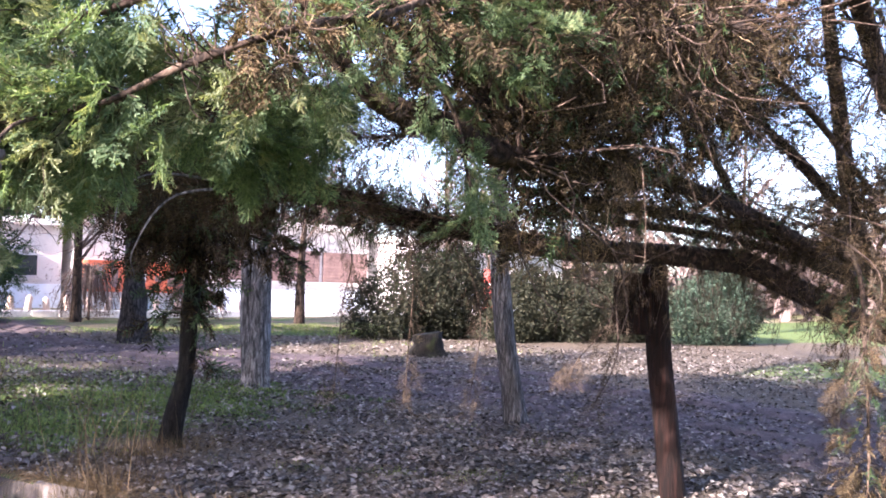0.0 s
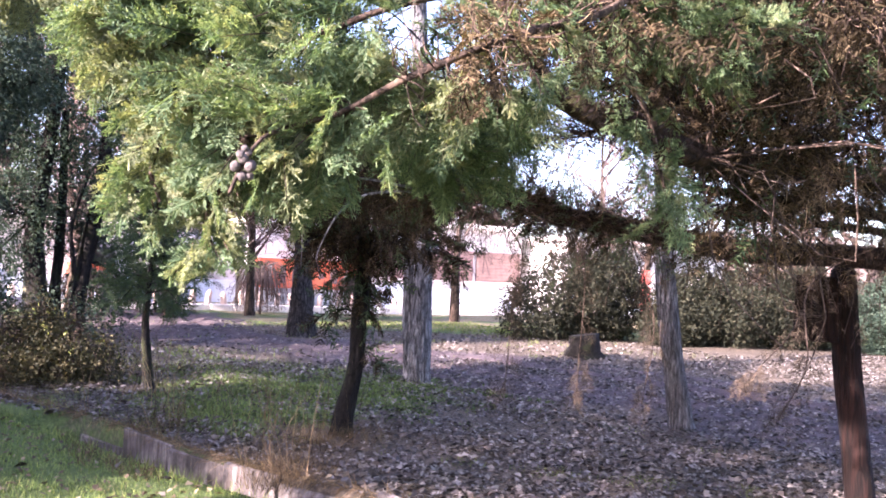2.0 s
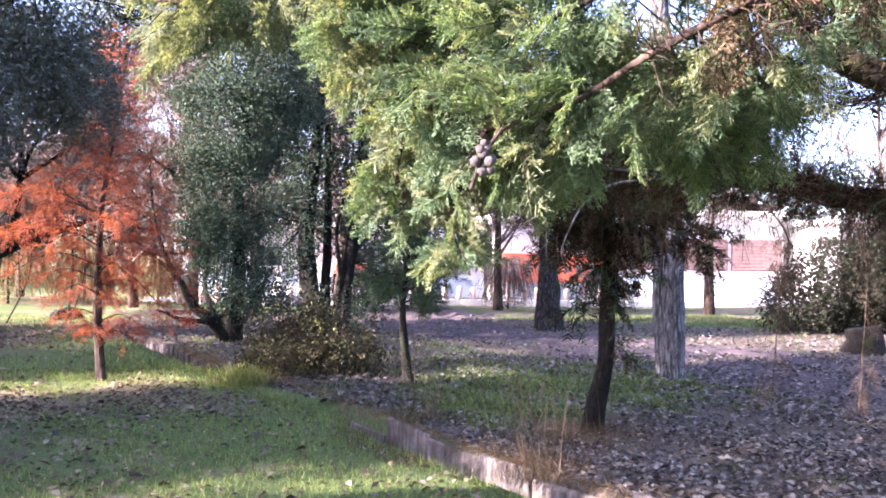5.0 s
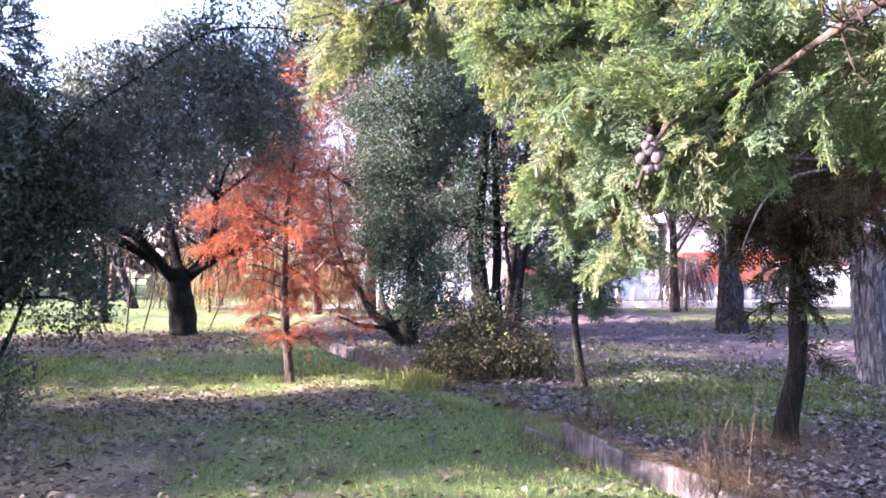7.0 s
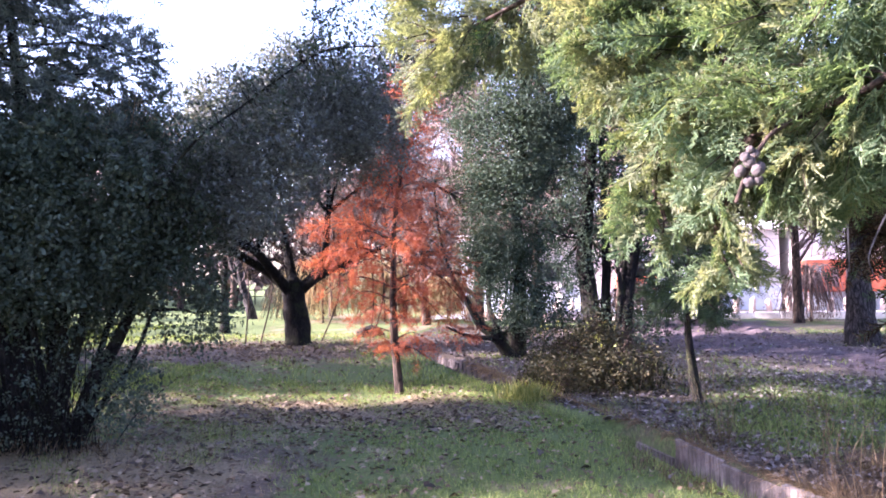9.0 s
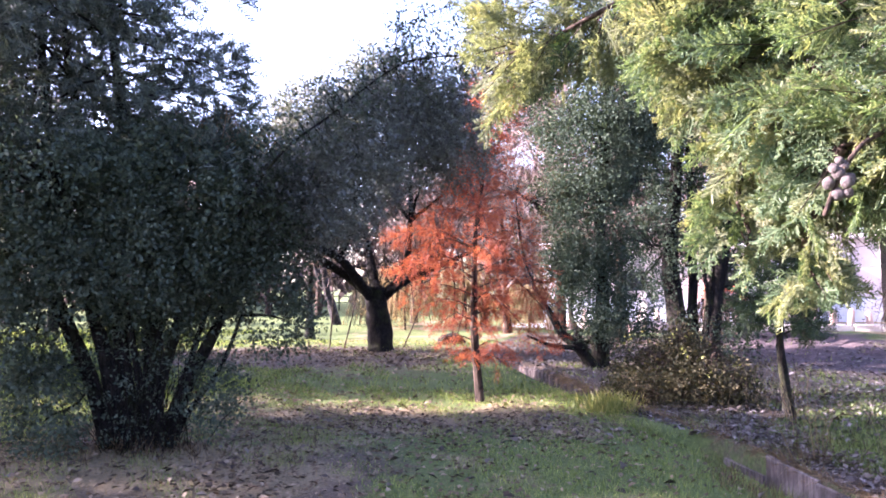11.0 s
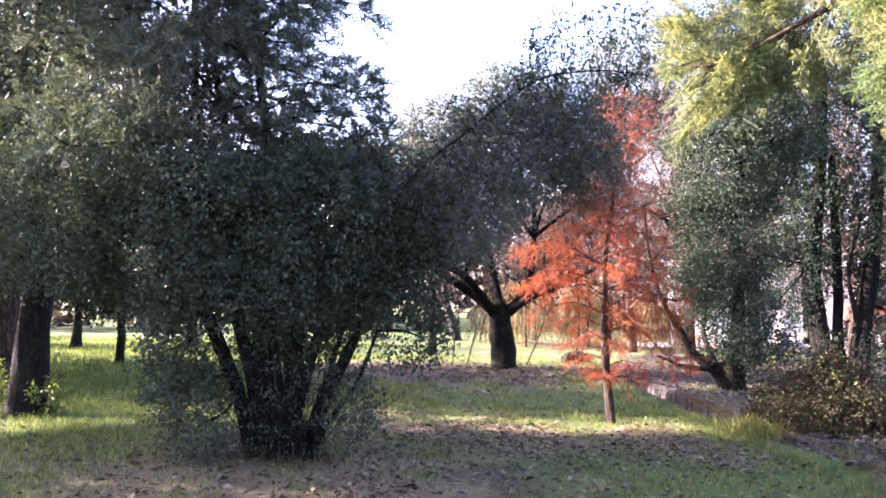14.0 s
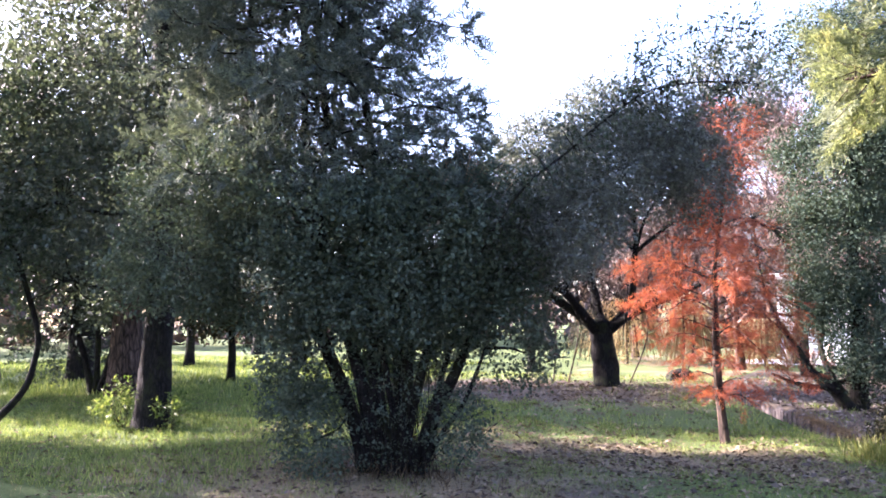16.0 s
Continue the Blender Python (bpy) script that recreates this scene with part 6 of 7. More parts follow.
# ---- bare woods and weeping plants in the distance ----
def bare_tree(x, y, h, seed, label, mat=None, spread=0.32):
    r = np.random.default_rng(seed)
    mat = mat or M_BARE
    root = thing("bare_tree", x, y, 0, label, "tree")
    c = [(x, y, -0.1), (x + r.normal() * 0.1, y, h * 0.3), (x + r.normal() * 0.25, y, h * 0.6), (x + r.normal() * 0.3, y, h)]
    limb("trunk", root, M_BROWN_BARK, c, 0.018 * h + 0.03, 0.012, sides=8, n=14, seed=seed)
    cc = curve(c, 40)
    mains = []
    for k in range(26):
        o = cc[int(r.uniform(0.22, 0.95) * 39)]
        a, ln = r.uniform(0, 6.28), h * spread * r.uniform(0.5, 1.1)
        e = o + np.array([math.cos(a) * ln * 0.7, math.sin(a) * ln * 0.7, ln * r.uniform(0.5, 1.1)])
        mains.append([o, (o + e) / 2 + r.normal(size=3) * ln * 0.1, e])
    pts = np.vstack([curve(m, 8)[2:] for m in mains])
    v, q = joined([tube(m, 0.03 + 0.003 * h, 0.012, n=6, sides=5) for m in mains])
    under("branchwork", np_mesh("branchwork", v, fix_tips(q), mat, True), root, kind="stuff")
    n = 2000 if y < 32 and x < 1 else 1700 if y < 26 and x < 8 else 420 if x > 20 else 900 if y < 32 else 450
    at = pts[r.integers(len(pts), size=n)] + r.normal(size=(n, 3)) * 0.15
    v, f = strands(r, at, r.normal(size=(n, 3)) + np.array([0, 0, 0.8]), h * r.uniform(0.05, 0.18, n), 0.026, 0.3)
    under("twigwork", np_mesh("twigwork", v, f, mat), root, kind="stuff")


for k, (x, y, h) in enumerate(((-9.5, 33, 8), (-6.0, 31, 9), (-3.0, 30, 8.5), (-0.6, 31, 10), (-4.5, 36, 11), (-8, 38, 11), (-12.5, 38, 9), (-17, 40, 10), (-22, 44, 10), (-2.2, 24.0, 7.5), (-4.2, 26, 7.0), (3.5, 38, 11), (8, 39, 10), (24, 17, 8), (27, 14, 9), (29, 20, 9), (22, 22, 8), (32, 9, 9), (1.8, 21.8, 7.5), (4.6, 23.5, 8), (7.4, 25, 8.5), (10.8, 24, 8), (14.0, 23, 8.5), (18, 20, 8), (-0.4, 22.5, 8))):
    bare_tree(x, y, h, 200 + k, "leafless greyish-pink tree in the winter woods")


def weeper(x, y, h, w, mat, label, seed, n=190):
    r = np.random.default_rng(seed)
    root = thing("weeping_shrub", x, y, 0, label, "shrub")
    limb("stem", root, M_TWIG, [(x, y, -0.1), (x, y, h * 0.5), (x + 0.1, y, h * 0.9)], 0.05, 0.02, sides=7)
    v = []
    for k in range(n):
        a, d = r.uniform(0, 6.28), w * r.uniform(0.2, 1) ** 0.6
        top = h * r.uniform(0.6, 1.05)
        o = np.array([x, y, top * 0.9])
        m = o + (math.cos(a) * d * 0.6, math.sin(a) * d * 0.6, 0.15 * h)
        e = np.array([x + math.cos(a) * d, y + math.sin(a) * d, top * r.uniform(0.05, 0.6)])
        v.append(tube([o, m, e], 0.015, 0.009, n=5, sides=3))
    v, q = joined(v)
    under("strand_mass", np_mesh("strand_mass", v, fix_tips(q), mat, True), root, kind="stuff")
    at = np.c_[r.normal(x, w * 0.5, 500), r.normal(y, w * 0.5, 500), r.uniform(0.1, h, 500)]
    vv, f = sprigs(r, at, unit(r.normal(size=(500, 3))), 6, 0.25, 0.08, 0.3, 0.8)
    under("leafage", np_mesh("leafage", vv, f, mat), root, "", "stuff")


weeper(-8.4, 28.0, 2.3, 1.6, M_DRY, "weeping shrub with dry beige strands", 301)
weeper(-6.2, 28.6, 2.1, 1.2, M_DRY, "weeping dry shrub at the wood's edge", 302)
weeper(-7.0, 30.6, 2.6, 1.0, M_PALELEAF, "pale cream-plumed shrub at the wood's edge", 303)
weeper(-10.2, 30.0, 1.9, 1.3, M_SHRUB, "olive weeping shrub at the wood's edge", 304)
for k, (x, y, h) in enumerate(((4.6, 25.6, 1.5), (8.2, 26.4, 1.7), (11.4, 25.4, 1.4), (2.6, 24.6, 1.3))):
    weeper(x, y, h, 1.1, M_BARE, "low leafless brown shrub by the street", 310 + k, 170)
weeper(-3.6, 27.0, 1.5, 1.2, M_DRY, "low dry beige shrub behind the ditch", 305)

lean = thing("leaning_tree", -12.6, 31.6, 0, "reddish leaning broken trunk on the lawn", "tree")
limb("trunk", lean, M_STUMP, [(-12.55, 31.6, -0.1), (-12.7, 31.5, 0.7), (-12.95, 31.45, 1.5), (-13.1, 31.4, 2.4)], 0.22, 0.13, sides=12, flare=0.2, seed=3)
limb("limb", lean, M_STUMP, [(-12.9, 31.45, 1.4), (-13.3, 31.4, 2.0), (-13.6, 31.3, 3.2)], 0.14, 0.06, sides=8)


def boulder(name, x, y, r, mat, label, seed):
    bm = bmesh.new()
    bmesh.ops.create_icosphere(bm, subdivisions=3, radius=1)
    for v in bm.verts:
        v.co *= 1 + 0.32 * noise.noise(v.co * 1.4 + Vector((seed * 7, 0, 0))) + 0.1 * noise.noise(v.co * 4)
    bmesh.ops.scale(bm, vec=(r * 1.3, r, r * 0.7), verts=bm.verts)
    bmesh.ops.translate(bm, vec=(x, y, r * 0.35), verts=bm.verts)
    me = bpy.data.meshes.new(name)
    bm.to_mesh(me)
    bm.free()
    me.materials.append(mat)
    return tagged(new(name, me), label, "stone")


boulder("boulder", -4.9, 20.8, 0.29, M_DARK_BARK, "dark mossy boulder on the lawn", 1)
boulder("bush_stone", -5.35, 6.75, 0.10, M_ROCK, "small grey stone at a bush's foot", 2)
for k in range(14):
    a = k * 2.4
    boulder("rockery_stone", 0.35 + 0.85 * math.cos(a) * (0.3 + k / 18), 27.2 + 0.5 * math.sin(a) * (0.3 + k / 18), 0.2 + 0.05 * (k % 4), M_ROCK, "rough warm-grey rockery stone", 10 + k)
mono = thing("standing_stone", 0.33, 27.3, 0, "pale upright stone on a rockery", "stone")
limb("stone", mono, M_KERB, [(0.33, 27.3, 0.1), (0.33, 27.3, 0.6), (0.3, 27.3, 1.15)], 0.26, 0.13, sides=9, rough=0.12, n=12)

# ---- street and buildings beyond the park ----
road = tagged(new("road", np_mesh("road", np.array([(-5, 29.5, 0.02), (45, 29.5, 0.02), (45, 33.0, 0.02), (-5, 33.0, 0.02)]), np.array([[0, 1, 2, 3]]), M_ROAD)), "pale sunlit road beyond the park", "road", "", "structure")
kerb = thing("kerb", 10, 28.0, 0, "whitewashed kerb of separate stones along the street", "kerb")
k_me = None
for k in range(34):
    x = 1.5 + k * 0.82
    if k_me is None:
        bm = box(0, 0, 0, 0.8, 0.22, 0.3, 0, 0.02)
        k_me = bpy.data.meshes.new("kerb_stone")
        bm.to_mesh(k_me)
        bm.free()
        k_me.materials.append(M_KERB)
    ob = new("kerb_stone", k_me)
    ob.parent = kerb
    ob.location = (x - 10, -0.18 * math.sin(k * 0.2) * 0.1 - 0.02 * k, 0.08)
rbl = random.Random(3)
for k in range(30):
    x, y = -3 + k * 0.62 + rbl.uniform(-0.1, 0.1), 28.4 + rbl.uniform(-0.05, 0.05)
    b = thing("bollard", x, y, 0, "short weathered pale bollard along the street", "bollard", "bollards along the street")
    h = rbl.uniform(0.5, 0.68)
    v, q = tube([(x, y, -0.05), (x, y, h * 0.5), (x + rbl.uniform(-0.04, 0.04), y, h)], 0.13, 0.10, n=7, sides=10, rough=0.05, seed=k)
    under("post", np_mesh("post", v, fix_tips(q), M_BOLLARD, True), b)


def building(x0, x1, y, h, label, seed, band, slats):
    """A low street building: walls, plinth, windows with frames and sills, a coloured band, a roof with eaves."""
    r = random.Random(seed)
    cx, w = (x0 + x1) / 2, x1 - x0
    root = thing("street_building", cx, y, 0, label, "building")
    part("wall", box(cx, y + 3, h / 2, w, 6, h, 0, 0.01), M_WHITE, root)
    part("plinth", box(cx, y - 0.04, 0.5, w, 0.12, 1.0, 0, 0.01), M_BLUEW, root, "pale blue painted plinth")
    n = int(w / 2.6)
    for k in range(n):
        x = x0 + (k + 0.5) * w / n
        zc, hh, ww = (2.15, 1.5, 2.7) if slats else (1.75, 1.0, 1.3)
        win = part("window", box(x, y - 0.02, zc, ww, 0.1, hh, 0, 0.01), M_SLAT if slats else M_WHITE, root, "dark red slatted shutter" if slats else "white window")
        part("pane", box(x, y - 0.085, zc, ww - 0.2, 0.02, hh - 0.18, 0, 0), M_GLASS if not slats else M_SLAT, win)
        if slats:
            for j in range(9):
                part("slat", box(x, y - 0.11, zc - 0.64 + j * 0.16, ww - 0.06, 0.04, 0.09, 0, 0.008), M_SLAT, win)
        part("sill", box(x, y - 0.12, zc - hh / 2 - 0.05, ww + 0.15, 0.2, 0.06, 0, 0.008), M_WHITE, win)
    if band:
        xa, xb, za, zb = band
        aw = part("awning", box((xa + xb) / 2, y - 0.5, (za + zb) / 2, xb - xa, 1.0, zb - za, 0, 0.04), M_ORANGE, root, "orange-red canvas awning")
        for j in range(int((xb - xa) / 0.6)):
            part("stripe", box(xa + 0.45 + j * 0.6, y - 1.02, (za + zb) / 2 - 0.05, 0.16 + 0.1 * (j % 3), 0.05, (zb - za) * r.uniform(0.2, 0.7), 0, 0.01), M_WHITE if j % 3 == 0 else M_SLAT, aw)
        for x in (xa + 0.1, xb - 0.1):
            part("awning_post", box(x, y - 0.95, za / 2, 0.07, 0.07, za, 0, 0.005), M_SLAT, aw)
    part("roof", box(cx, y + 3, h + 0.12, w + 0.6, 6.8, 0.24, 0, 0.02), M_KERB, root)


building(-4.0, 1.2, 34.5, 3.2, "low white street building with small windows", 1, False, False)
building(1.6, 6.2, 34.2, 3.0, "low white shop with a small red awning", 4, (2.7, 4.3, 0.9, 1.5), False)
building(6.6, 9.6, 34.8, 3.4, "narrow white street building", 5, False, False)
building(10.0, 15.0, 34.2, 3.6, "low white shop with a deep orange-red awning", 6, (10.2, 14.8, 0.75, 2.05), False)
building(15.3, 24.0, 33.0, 4.0, "low white building with slatted dark red shutters", 2, False, True)
building(24.6, 36.0, 30.0, 3.6, "long pale building behind the hedge", 3, False, False)
sign = thing("sign_panel", 18.5, 18.5, 0, "tall faded red sign panel with a white stripe behind the hedge", "sign")
part("panel", box(18.5, 18.5, 1.35, 0.32, 0.06, 1.4, radians(-45), 0.01), M_SIGN, sign)
part("stripe", box(18.475, 18.475, 1.55, 0.32, 0.06, 0.07, radians(-45), 0.005), M_WHITE, sign)
part("post", box(18.52, 18.52, 0.4, 0.07, 0.05, 1.0, radians(-45), 0.005), M_SLAT, sign)
fence = thing("park_fence", -24, 52, 0, "thin dark park fence far across the lawn", "fence")
for k in range(30):
    part("post", box(-40 + k * 1.3, 52, 0.55, 0.07, 0.07, 1.1, 0, 0), M_DARK_BARK, fence)
for z in (0.55, 1.0):
    part("rail", box(-21, 52, z, 39, 0.05, 0.06, 0, 0), M_DARK_BARK, fence)

# ---- far woods closing the view ----
rw = np.random.default_rng(400)
ang = rw.uniform(-2.1, 2.6, 420)
dist = rw.uniform(50, 85, 420)
blobs = np.c_[-np.sin(ang) * dist, np.cos(ang) * dist, rw.uniform(0.3, 8.5, 420) * np.where(ang < -0.3, 0.5, 1.0), rw.uniform(2, 4, 420), rw.uniform(2, 4, 420), rw.uniform(1.5, 3, 420)]
at, out = in_blobs(rw, blobs, 8500)
v, f = sprigs(rw, at, out, 4, 0.8, 1.45, 0.46, 0.0)
tagged(new("far_woods", np_mesh("far_woods", v, f, M_FARWOOD)), "hazy line of bare winter woods in the distance", "woods", "", "stuff")


# ---- out-of-view trees added beside the walker to shade the lawn and bank ----
def shade_tree(name, label, x, y, h, blobs, count, seed, cut, leaf=0.14, freq=3.6):
    broad_tree(name, label, (x, y, 0), [([(x, y, -0.1), (x, y, h * 0.4), (x + 0.2, y, h * 0.9)], 0.3, 0.1)],
        [(x + a, y + b, c, d, e, f) for a, b, c, d, e, f in blobs], M_DARK_LEAF, M_BROWN_BARK, count, leaf * 1.25, per=5, span=0.5, seed=seed, freq=freq, cut=cut, twigs=50, twig_r=0.03)


# small outer tufts that break one added tree's shadow edge into dapples
r_o = np.random.default_rng(505)
OUTER = [(r_o.uniform(-1.6, 1.6), r_o.uniform(1.6, 4.6), r_o.uniform(4.0, 6.2), r_o.uniform(0.3, 0.7), r_o.uniform(0.2, 0.5), r_o.uniform(0.15, 0.4)) for k in range(16)]
EVERGREEN = "unseen evergreen added to shade the lawn"
shade_tree("shade_tree", EVERGREEN, -10.7, 3.4, 9.5, [(0, 0.1, 7.6, 2.2, 2.3, 1.7), (0.6, 0.3, 7.0, 1.7, 2.1, 1.0), (1.2, 1.8, 7.4, 1.8, 1.8, 1.2), (2.4, 0.4, 8.2, 1.6, 1.9, 1.2)], 4200, 500, -0.45, 0.12, 3.4)
shade_tree("shade_tree", EVERGREEN, -20.0, 3.0, 9.5, [(0, 0, 6.8, 2.2, 2.0, 2.5), (0.8, 0.3, 4.3, 1.7, 1.7, 1.5), (-0.8, 0.3, 5.2, 1.8, 1.8, 1.9)], 2600, 501, -0.5)
shade_tree("shade_tree", EVERGREEN, -15.2, 4.2, 6.6, [(0, 0, 4.75, 2.2, 2.0, 1.7), (0.8, 0.3, 3.0, 1.7, 1.7, 1.1), (-0.8, 0.3, 3.6, 1.8, 1.8, 1.3)] + OUTER, 3800, 502, 0.3, 0.11, 3.0)
shade_tree("shade_tree", EVERGREEN, -20.8, 8.3, 6.6, [(0, 0, 4.75, 2.2, 2.0, 1.7), (0.8, 0.3, 3.0, 1.7, 1.7, 1.1), (-0.8, 0.3, 3.6, 1.8, 1.8, 1.3), (0.2, 2.4, 4.6, 2.0, 1.6, 1.5), (-0.6, 4.3, 5.0, 1.8, 1.4, 1.5)], 4600, 503, -1.0)
for k, (x, y, h) in enumerate(((-31.0, 9.6, 9.0), (-34.0, 13.6, 10.0), (-39.0, 18.6, 11.0))):
    shade_tree("edge_shade_tree", "unseen broad evergreen added to shade the far lawn", x, y, h, [(0, 0, h * 0.7, 2.8, 2.4, h * 0.26), (0.5, 0.6, h * 0.45, 2.4, 2.2, h * 0.16), (-0.6, -0.4, h * 0.5, 2.4, 2.2, h * 0.2)], 1300, 510 + k, -0.35, 0.22)
shade_tree("shade_pine", "unseen high-crowned pine added to shade the bank", -7.5, 2.5, 8.5, [(0, 0, 7.8, 1.8, 2.1, 1.6), (1.2, 0.3, 7.2, 1.5, 1.8, 1.0), (-1.0, 0.2, 8.6, 1.5, 1.9, 1.2)], 2600, 520, 0.05, 0.12)

# ---- leaves, grass and stalks on the ground ----
rf = np.random.default_rng(600)


def on_ground(n, x0, x1, y0, y1, weight):
    """Places in a stretch of the plan, kept by a weight of the place, outside the ditch."""
    x, y = rf.uniform(x0, x1, n), rf.uniform(y0, y1, n)
    d, _ = away(x, y, DITCH, 130)
    keep = (rf.uniform(0, 1, n) < weight(x, y)) & ((d > HALF_DITCH + 0.05) | ((y > 8.6) & (y < 11.2)))
    x, y = x[keep], y[keep]
    return x, y, ground_z(x, y)


def litter_weight(x, y):
    g, dr, t = zones(x, y)
    right = x > ditch_x(y)
    w = np.where(right, 1.0 - 0.85 * g - 0.8 * t, np.maximum(0.26 + 0.2 * dr - 0.24 * g, 0.10))
    w += 0.5 * spot(x, y, -7.5, 16.8, 5.0, 2.3) + 0.35 * spot(x, y, -2.4, 8.9, 2.2, 1.0)
    p = np.stack([x, y, 0 * x], -1)
    return w * (0.75 + 0.35 * SN2(p))


def litter(name, n, area, size, label, mat=M_LITTER, bank=None):
    """bank: True for the ditch's right bank alone, False for the lawn side alone."""
    def weight(x, y):
        right = x > ditch_x(y)
        return litter_weight(x, y) * (1 if bank is None else right == bank)

    x, y, z = on_ground(n, *area, weight)
    m = len(x)
    a = rf.uniform(0, 6.28, m)
    ax = np.c_[np.cos(a), np.sin(a), rf.normal(0, 0.25, m)]
    face = np.c_[rf.normal(0, 0.35, (m, 2)), np.ones(m)]
    v, f = leaves(np.c_[x, y, z + rf.uniform(0.008, 0.035, m)], ax, face, size * rf.uniform(0.45, 1.35, m), rf.uniform(0.4, 0.75, m)[:, None], 0.3)
    tagged(new(name, np_mesh(name, v, f, mat)), label, "fallen leaves", "", "stuff")


litter("fallen_leaves", 110000, (-0.5, 10, 1.6, 12.0), 0.062, "dry curled grey-brown leaves covering the bank", M_LITTER, True)
litter("lawn_leaves", 100000, (-7, 3.4, 2.0, 12.0), 0.058, "dry brown leaves scattered over the lawn", M_BROWNLEAF, False)
litter("near_leaves", 26000, (-6, 8, -3.4, 2.0), 0.06, "dry leaves on the ground round the viewpoint", M_BROWNLEAF)
litter("large_leaves", 5200, (-6.5, 3, 3.0, 10.5), 0.095, "large curled dead leaves on the grass", M_OLDLEAF)
litter("side_fallen_leaves", 26000, (-16, -7, 4.6, 12.0), 0.07, "brown leaves fallen on the shaded lawn", M_BROWNLEAF)
litter("track_leaves", 30000, (8, 19, 3.0, 12.0), 0.065, "leaves scattered along the track")
litter("far_fallen_leaves", 24000, (-5, 15, 10.0, 22.0), 0.085, "fallen leaves under the park trees", M_LITTER, True)
litter("grove_leaves", 30000, (-14, 1, 10.0, 22.0), 0.085, "brown leaves fallen under the forked tree", M_BROWNLEAF, False)


def blades(name, n, area, lo, hi, mat, label, weight, wide=0.05):
    x, y, z = on_ground(n, *area, weight)
    m = len(x)
    ax = np.c_[rf.normal(0, 0.45, (m, 2)), np.ones(m)]
    v, f = leaves(np.c_[x, y, z - 0.01], ax, rf.normal(size=(m, 3)), rf.uniform(lo, hi, m), wide, 0.25, wide < 0.3)
    tagged(new(name, np_mesh(name, v, f, mat)), label, "grass", "", "stuff")


def clumpy(x, y, g):
    p = np.stack([x, y, 0 * x], -1)
    return np.clip(g * 1.3 - 0.3 + 0.45 * SN3(p) + 0.25 * SN2(p * 1.7), 0, 1)


blades("lawn_grass", 270000, (-6, 6, 3.2, 12.0), 0.02, 0.075, M_GRASS, "short green winter grass", lambda x, y: clumpy(x, y, zones(x, y)[0]), 0.11)
blades("far_grass", 90000, (-14, 14, 11.0, 22.0), 0.06, 0.14, M_GRASS, "green park grass further off", lambda x, y: clumpy(x, y, zones(x, y)[0]), 0.14)
blades("near_grass", 70000, (-6, 5, -3.4, 3.2), 0.035, 0.11, M_GRASS, "short green grass round the viewpoint", lambda x, y: clumpy(x, y, np.clip(zones(x, y)[0] + 0.15, 0, 1)), 0.075)
blades("side_lawn", 120000, (-18, -6, 4.6, 14.0), 0.05, 0.13, M_GRASS, "shaded green grass under the conifers", lambda x, y: clumpy(x, y, np.clip(zones(x, y)[0] + 0.25, 0, 1)), 0.11)
blades("open_lawn", 42000, (-32, -13, 11.0, 27.0), 0.09, 0.2, M_GRASS, "open park lawn", lambda x, y: clumpy(x, y, np.clip(zones(x, y)[0] + 0.1, 0, 1)), 0.2)
blades("dry_grass", 60000, (-8, 4, 3.4, 12.0), 0.03, 0.09, M_DRY, "dry straw-coloured grass", lambda x, y: 0.45 * zones(x, y)[1], 0.06)
blades("bank_weeds", 15000, (1.2, 6.0, 6.6, 11.0), 0.05, 0.13, M_GRASS, "taller green weeds on the bank", lambda x, y: 0.8 * np.clip(zones(x, y)[0] - 0.35, 0, 1), 0.09)


def rim_weight(x, y):
    d, _ = away(x, y, DITCH, 190)
    left = x < ditch_x(y)
    return np.where(left, np.exp(-((d - HALF_DITCH) / 0.13) ** 2), 0.45 * np.exp(-((d - HALF_DITCH) / 0.12) ** 2) * (SN2(np.stack([x, y, 0 * x], -1)) > -0.1)) * (y < 13)


blades("bush_foot_grass", 5200, (-6.4, -3.4, 5.8, 7.6), 0.06, 0.26, M_DEAD, "dry brown grass round the foot of the evergreen bush", lambda x, y: 0.9 * spot(x, y, -4.75, 6.68, 0.62, 0.3), 0.05)
blades("rim_grass", 105000, (-1.5, 3.2, 3.4, 13.0), 0.05, 0.15, M_GRASS, "grass overhanging the ditch rim", rim_weight, 0.06)


def stalks(name, spots, mat, lo, hi, label):
    r = np.random.default_rng(len(name))
    root = thing(name, spots[0][0], spots[0][1], 0, label, "weeds")
    b, ax, ln = [], [], []
    for x, y, n, rad in spots:
        b.append(np.c_[r.normal(x, rad, n), r.normal(y, rad, n), np.zeros(n) - 0.02])
        ax.append(np.c_[r.normal(0, 0.6, (n, 2)), np.ones(n)])
        ln.append(r.uniform(lo, hi, n))
    b, ax, ln = np.vstack(b), np.vstack(ax), np.concatenate(ln)
    v, f = leaves(b, ax, r.normal(size=b.shape), ln, np.minimum(0.0035 / ln, 0.04)[:, None], 0.2, True)
    under("stalk_mass", np_mesh("stalk_mass", v, f, mat), root, "", "stuff")
    k = r.choice(len(b), min(60, len(b)))
    tips = b[k] + unit(ax[k]) * (ln[k] * r.uniform(0.6, 1.2, len(k)))[:, None]
    v, q = twig_web(r, b, tips, 0.004, 0.0015, 0.15, 4, 5)
    under("stem_mass", np_mesh("stem_mass", v, fix_tips(q), M_TWIG, True), root, kind="stuff")


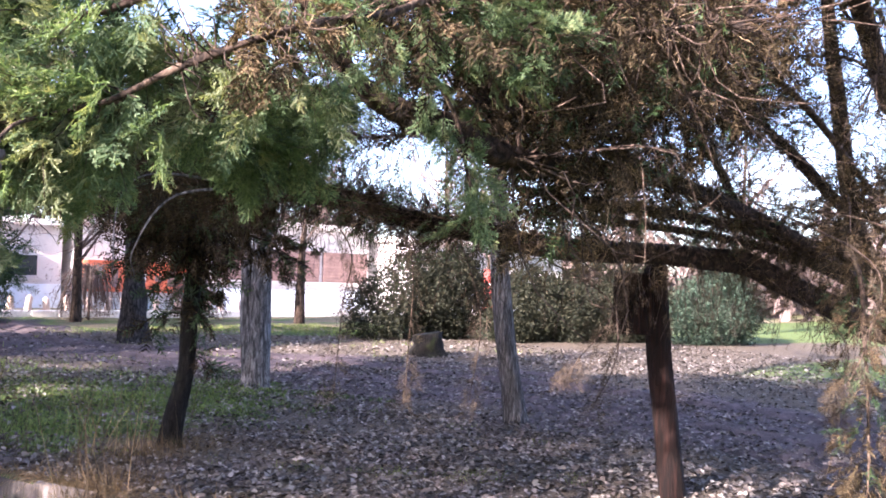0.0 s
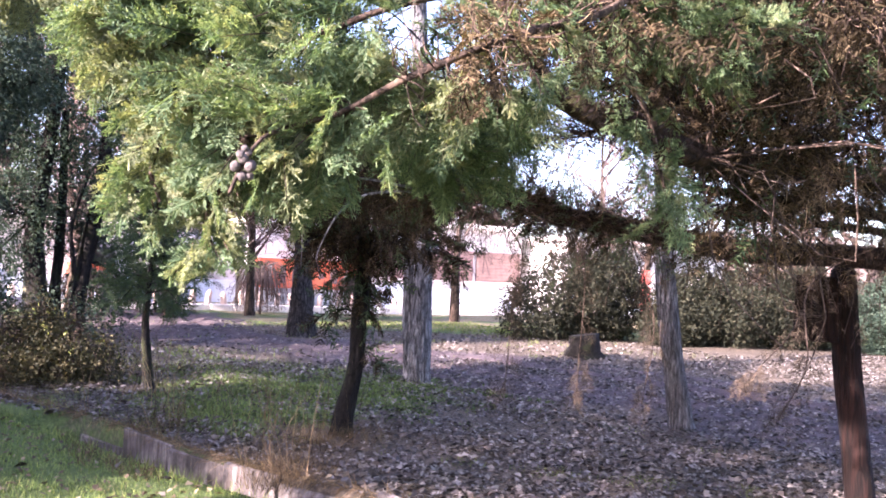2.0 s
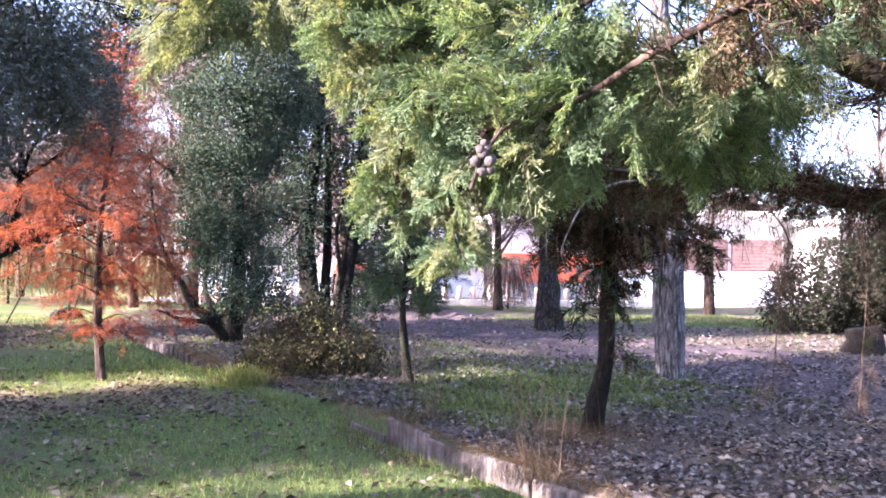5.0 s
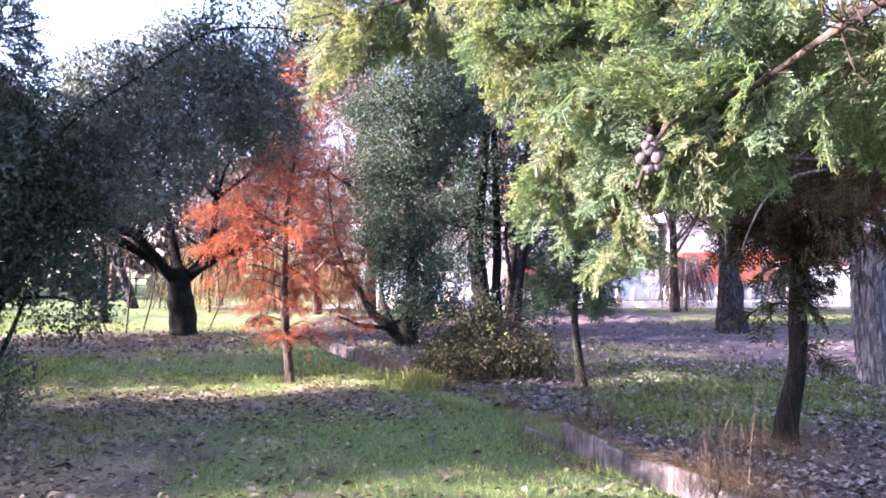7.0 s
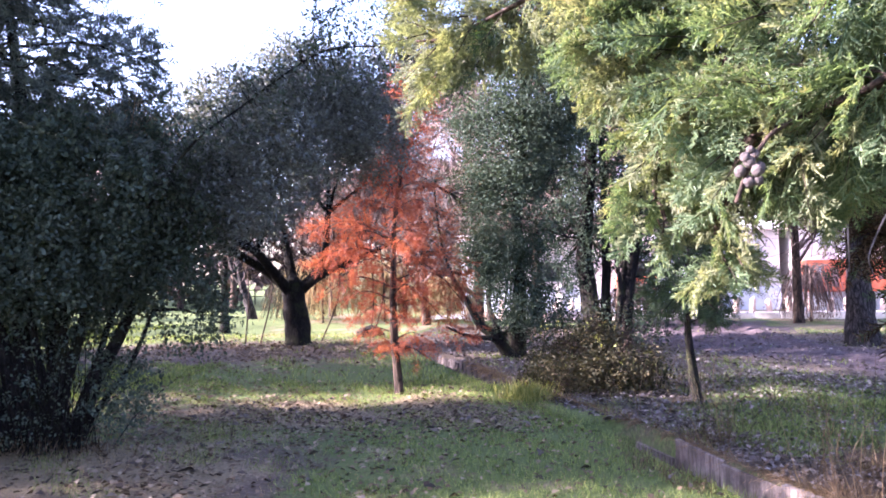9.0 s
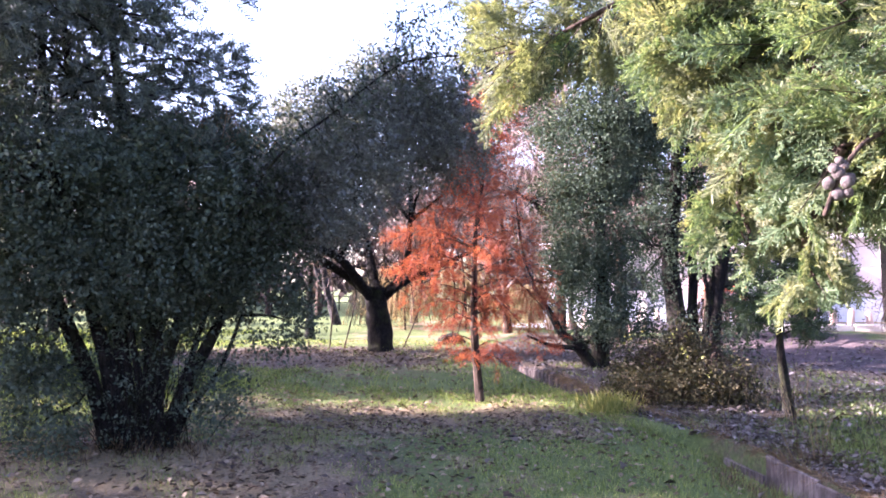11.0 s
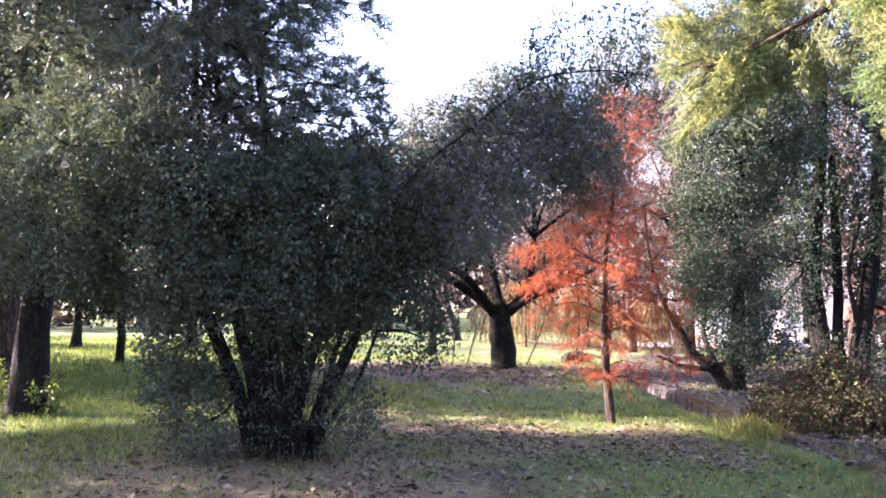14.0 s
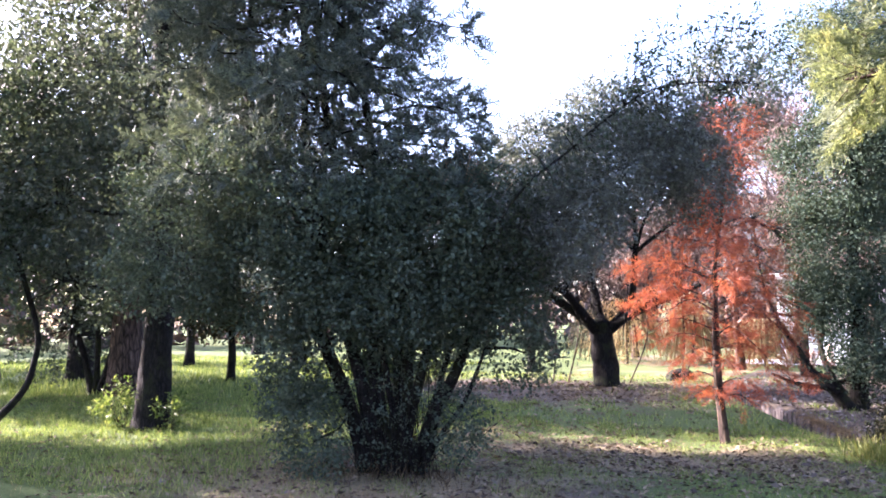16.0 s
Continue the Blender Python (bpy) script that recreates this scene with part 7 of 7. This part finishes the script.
stalks("dry_weeds", [(2.35, 6.7, 500, 0.3), (2.75, 6.55, 400, 0.25), (2.05, 5.75, 420, 0.13), (1.75, 8.3, 300, 0.16), (3.2, 6.7, 200, 0.15), (1.45, 7.4, 420, 0.1), (1.8, 5.35, 300, 0.1), (2.6, 6.6, 260, 0.1)], M_DEAD, 0.06, 0.30, "dry brown weeds along the ditch bank")
# dry grass and leaves that hang over the ditch wall from the bank
n = 11000
s_at = rf.uniform(S0 + 0.2, S0 + 13.5, n)
keep = sines(95, 3.2)(np.c_[s_at, 0 * s_at, 0 * s_at]) > rf.uniform(-0.9, 0.7, n)
s_at = s_at[keep]
n = len(s_at)
px, py = np.interp(s_at, dlen, dc[:, 0]), np.interp(s_at, dlen, dc[:, 1])
tx, ty = np.interp(s_at + 0.1, dlen, dc[:, 0]) - px, np.interp(s_at + 0.1, dlen, dc[:, 1]) - py
nrm = unit(np.c_[ty, -tx])
off = HALF_DITCH + rf.uniform(0.0, 0.09, n)
base = np.c_[px + nrm[:, 0] * off, py + nrm[:, 1] * off, rf.uniform(0.0, 0.03, n)]
ax = np.c_[-nrm * rf.uniform(0.2, 1.0, n)[:, None], rf.uniform(-0.9, 0.7, n)] + rf.normal(size=(n, 3)) * 0.4
v, f = leaves(base, ax, rf.normal(size=(n, 3)), rf.uniform(0.06, 0.2, n), 0.045, 0.2, True)
tagged(new("hanging_grass", np_mesh("hanging_grass", v, f, M_STRAW)), "dry grass hanging over the ditch wall", "grass", "", "stuff")
# tangled dry grass and leafy weeds along the bank's edge
blades("bank_dry_grass", 16000, (0.6, 4.2, 5.4, 9.6), 0.06, 0.2, M_DEAD, "brown tangled dry grass on the ditch bank", lambda x, y: 0.9 * np.exp(-((away(x, y, DITCH, 130)[0] - HALF_DITCH - 0.25) / 0.3) ** 2) * (SN3(np.stack([x, y, 0 * x], -1)) > -0.1), 0.035)
blades("leafy_weeds", 16000, (1.6, 6.4, 7.0, 11.4), 0.035, 0.075, M_SHRUB_GREEN, "low dark leafy weeds among the fallen leaves", lambda x, y: clumpy(x, y, zones(x, y)[0] * 0.9), 0.55)
rb2 = np.random.default_rng(611)
tall = thing("dead_stems", 2.3, 6.9, 0, "thin upright dead weed stems on the ditch bank", "weeds")
at = np.vstack([np.c_[rb2.normal(x, s, n), rb2.normal(y, s, n), np.zeros(n)] for x, y, n, s in ((2.26, 7.3, 14, 0.25), (2.6, 6.6, 12, 0.2), (1.5, 7.5, 16, 0.15), (1.8, 5.5, 14, 0.15), (2.9, 7.6, 8, 0.3), (1.2, 8.8, 16, 0.3))])
v, f = strands(rb2, at, np.c_[rb2.normal(0, 0.16, (len(at), 2)), np.ones(len(at))], rb2.uniform(0.35, 1.0, len(at)), 0.006, 0.12)
under("stem_mass", np_mesh("stem_mass", v, f, M_STRAW), tall, "", "stuff")
stalks("reed_stalks", [(1.35, 10.9, 120, 0.3), (1.0, 11.2, 120, 0.3), (1.95, 9.6, 60, 0.2), (2.7, 9.0, 24, 0.3)], M_DRY, 0.35, 0.95, "tall pale dry stalks beside the ditch")
stalks("bush_weeds", [(-4.4, 6.2, 260, 0.5), (-5.3, 6.1, 260, 0.5), (-3.6, 6.6, 160, 0.35)], M_DRY, 0.06, 0.2, "dry straw at the foot of the evergreen clump")
stalks("grass_tufts", [(1.81, 7.9, 260, 0.14), (2.1, 8.2, 200, 0.16), (0.7, 9.2, 160, 0.12), (-3.3, 7.3, 300, 0.14), (-3.0, 6.4, 160, 0.1)], M_GRASS, 0.1, 0.3, "taller fresh green grass tufts")
